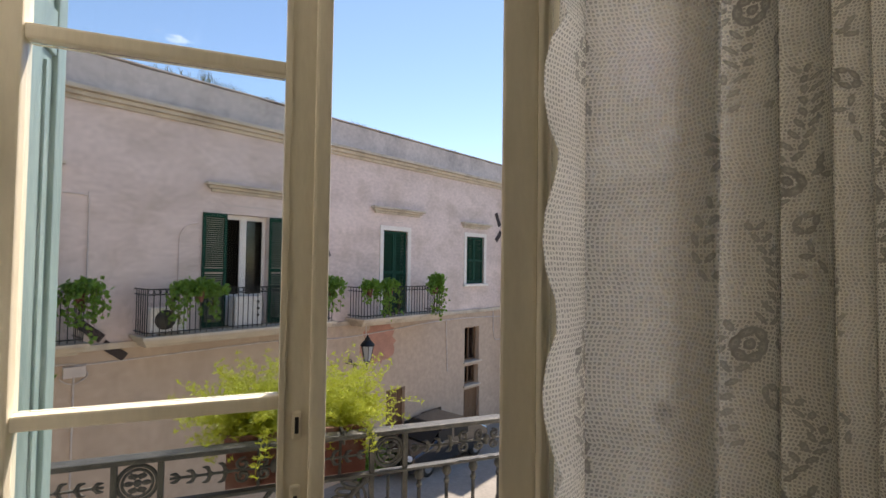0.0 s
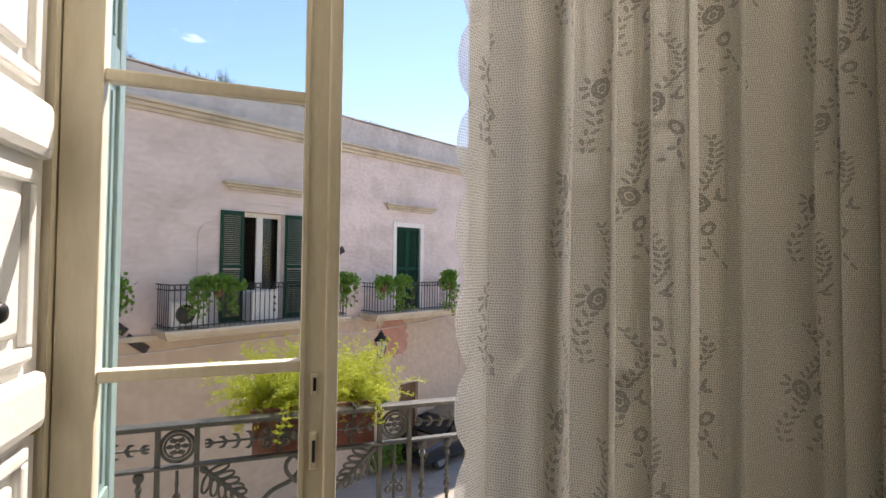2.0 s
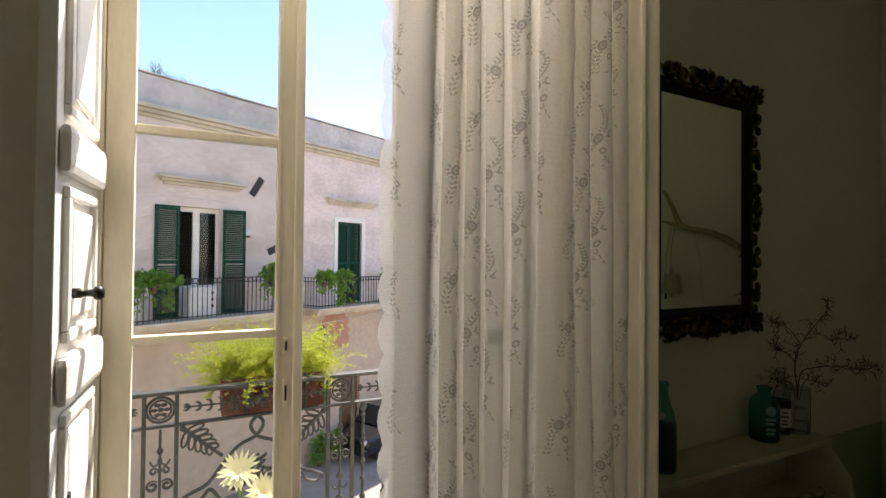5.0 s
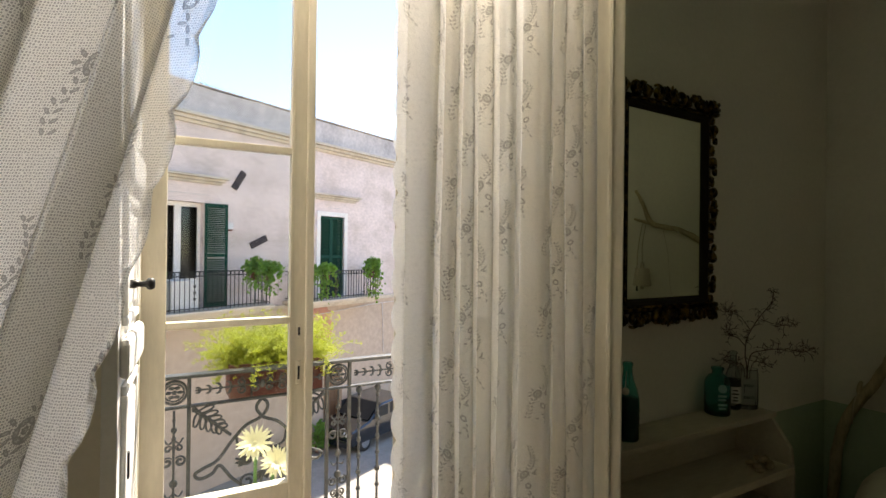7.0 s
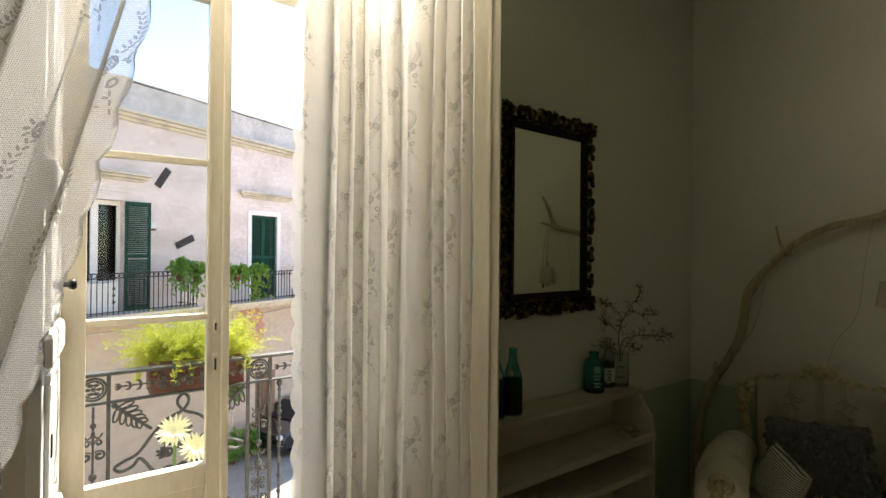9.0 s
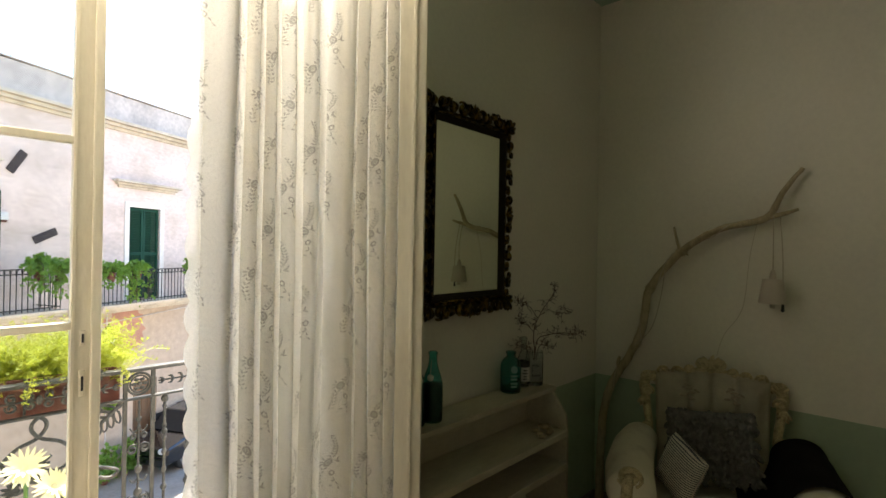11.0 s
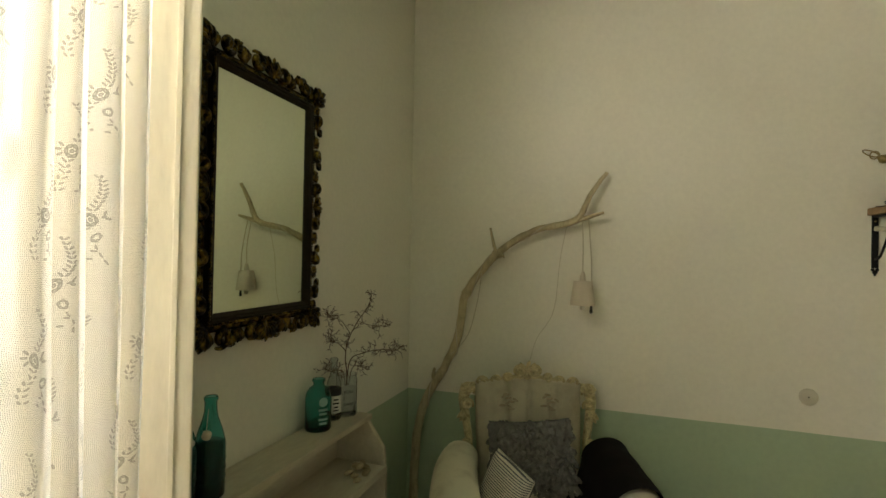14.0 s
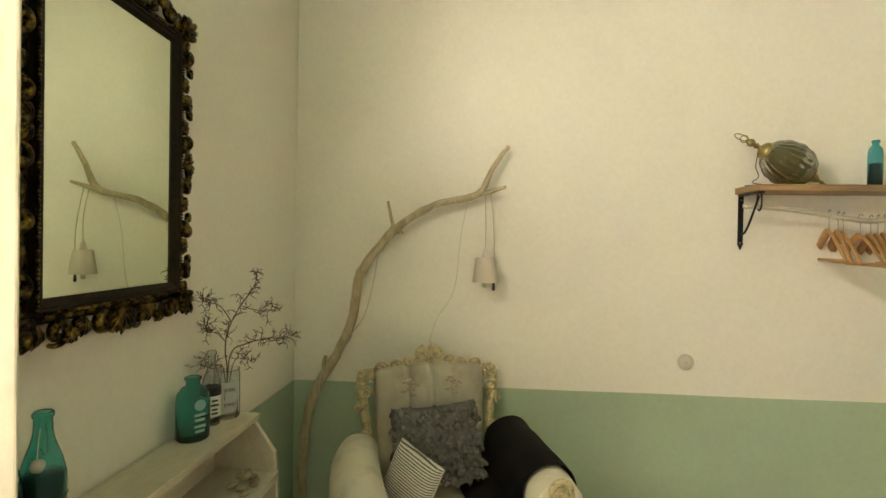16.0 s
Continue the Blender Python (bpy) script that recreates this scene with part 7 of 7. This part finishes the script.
# ---- parked car ----
def car():
    root = empty("car", HOUSE @ pose(7.4, -1.75, STREET_Z), label="small black hatchback parked along the facade", category="car")
    prof = [(-1.95, 0.30), (-1.98, 0.62), (-1.90, 0.80), (-1.05, 0.95), (-0.45, 1.42), (0.85, 1.46), (1.65, 1.02), (1.92, 0.90), (1.97, 0.45), (1.90, 0.28)]
    bm = prism(prof, 1.62, bev=0.05)
    part("body", bm, CARPAINT, root, smooth=False)
    for a, b, c, d in ((-0.85, -0.12, 0.98, 1.36), (-0.05, 0.75, 0.98, 1.38)):
        for y in (-0.006, 1.61):
            part("side_window", box(a + 0.05, b, y, y + 0.014, c, d - 0.02, 0.006), DARK, root, "dark side window")
    part("windscreen", box(-0.36, 0.36, -0.7, 0.7, 0, 0.012, 0.004, pose(-0.78, 0.81, 1.20, 0, -38, 0)), DARK, root, "windscreen")
    for x in (-1.25, 1.25):
        for y in (0.02, 1.42):
            w = part("wheel", lathe([(0.20, 0.0), (0.30, 0.01), (0.315, 0.04), (0.315, 0.16), (0.30, 0.19), (0.20, 0.20)], 24, pose(x, y - 0.0 + 0.19, 0.315, 90)), DARK, root, "black tyre", True)
            part("rim", lathe([(0.19, -0.004), (0.19, 0.204), (0.05, 0.205)], 16, pose(x, y + 0.19, 0.315, 90)), CHROME, w)
    for y in (0.22, 1.40):
        part("headlight", blob((-1.90, y, 0.70), (0.10, 0.15, 0.09)), LAMPGLASS, root, smooth=True)
        part("tail_light", blob((1.90, y, 0.80), (0.07, 0.10, 0.12)), TERRA, root, smooth=True)
    part("bumper", box(-2.03, -1.9, 0.05, 1.57, 0.28, 0.52, 0.04), CARPAINT, root)
    part("mirror", blob((-0.75, -0.10, 1.0), (0.08, 0.09, 0.07)), CARPAINT, root, smooth=True)
    return root


car()
# shrubs in pots by the street door
for k, (u, n, w, h) in enumerate(((4.55, 0.45, 0.7, 0.9), (5.15, 0.5, 0.6, 0.7))):
    c = climber(u, n, STREET_Z + 0.27, w, h, 0.1, 460, 40 + k, "bushy green plant in a pot on the pavement")
    c["group"] = "plants by the street door"
hb = climber(4.75, 0.30, -2.95, 0.5, 0.25, 0.35, 260, 50, "green plant in a wall basket over the street")
part("wall_arm", tube([(0, 0.13, -0.14), (0, 0.30, -0.14)], 0.012, 6), BLACK_IRON, hb)

# floor tiles, nearest the corner
tile = bpy.data.meshes.new("tile")
bm = box(-0.099, 0.099, -0.099, 0.099, 0.0, 0.004, 0.001)
bm.to_mesh(tile); bm.free(); tile.materials.append(FLOOR)
fl = bpy.data.objects["floor"]
for i in range(14):
    for j in range(18):
        x, y = FAR_X - 0.12 - 0.2 * i, WALL_Y - 0.13 - 0.2 * j
        if y > 0.44 - 0.02 and x < SX1:
            continue
        ob = new("tile", tile)
        ob.parent = fl
        ob.location = (x, y, 0.0)
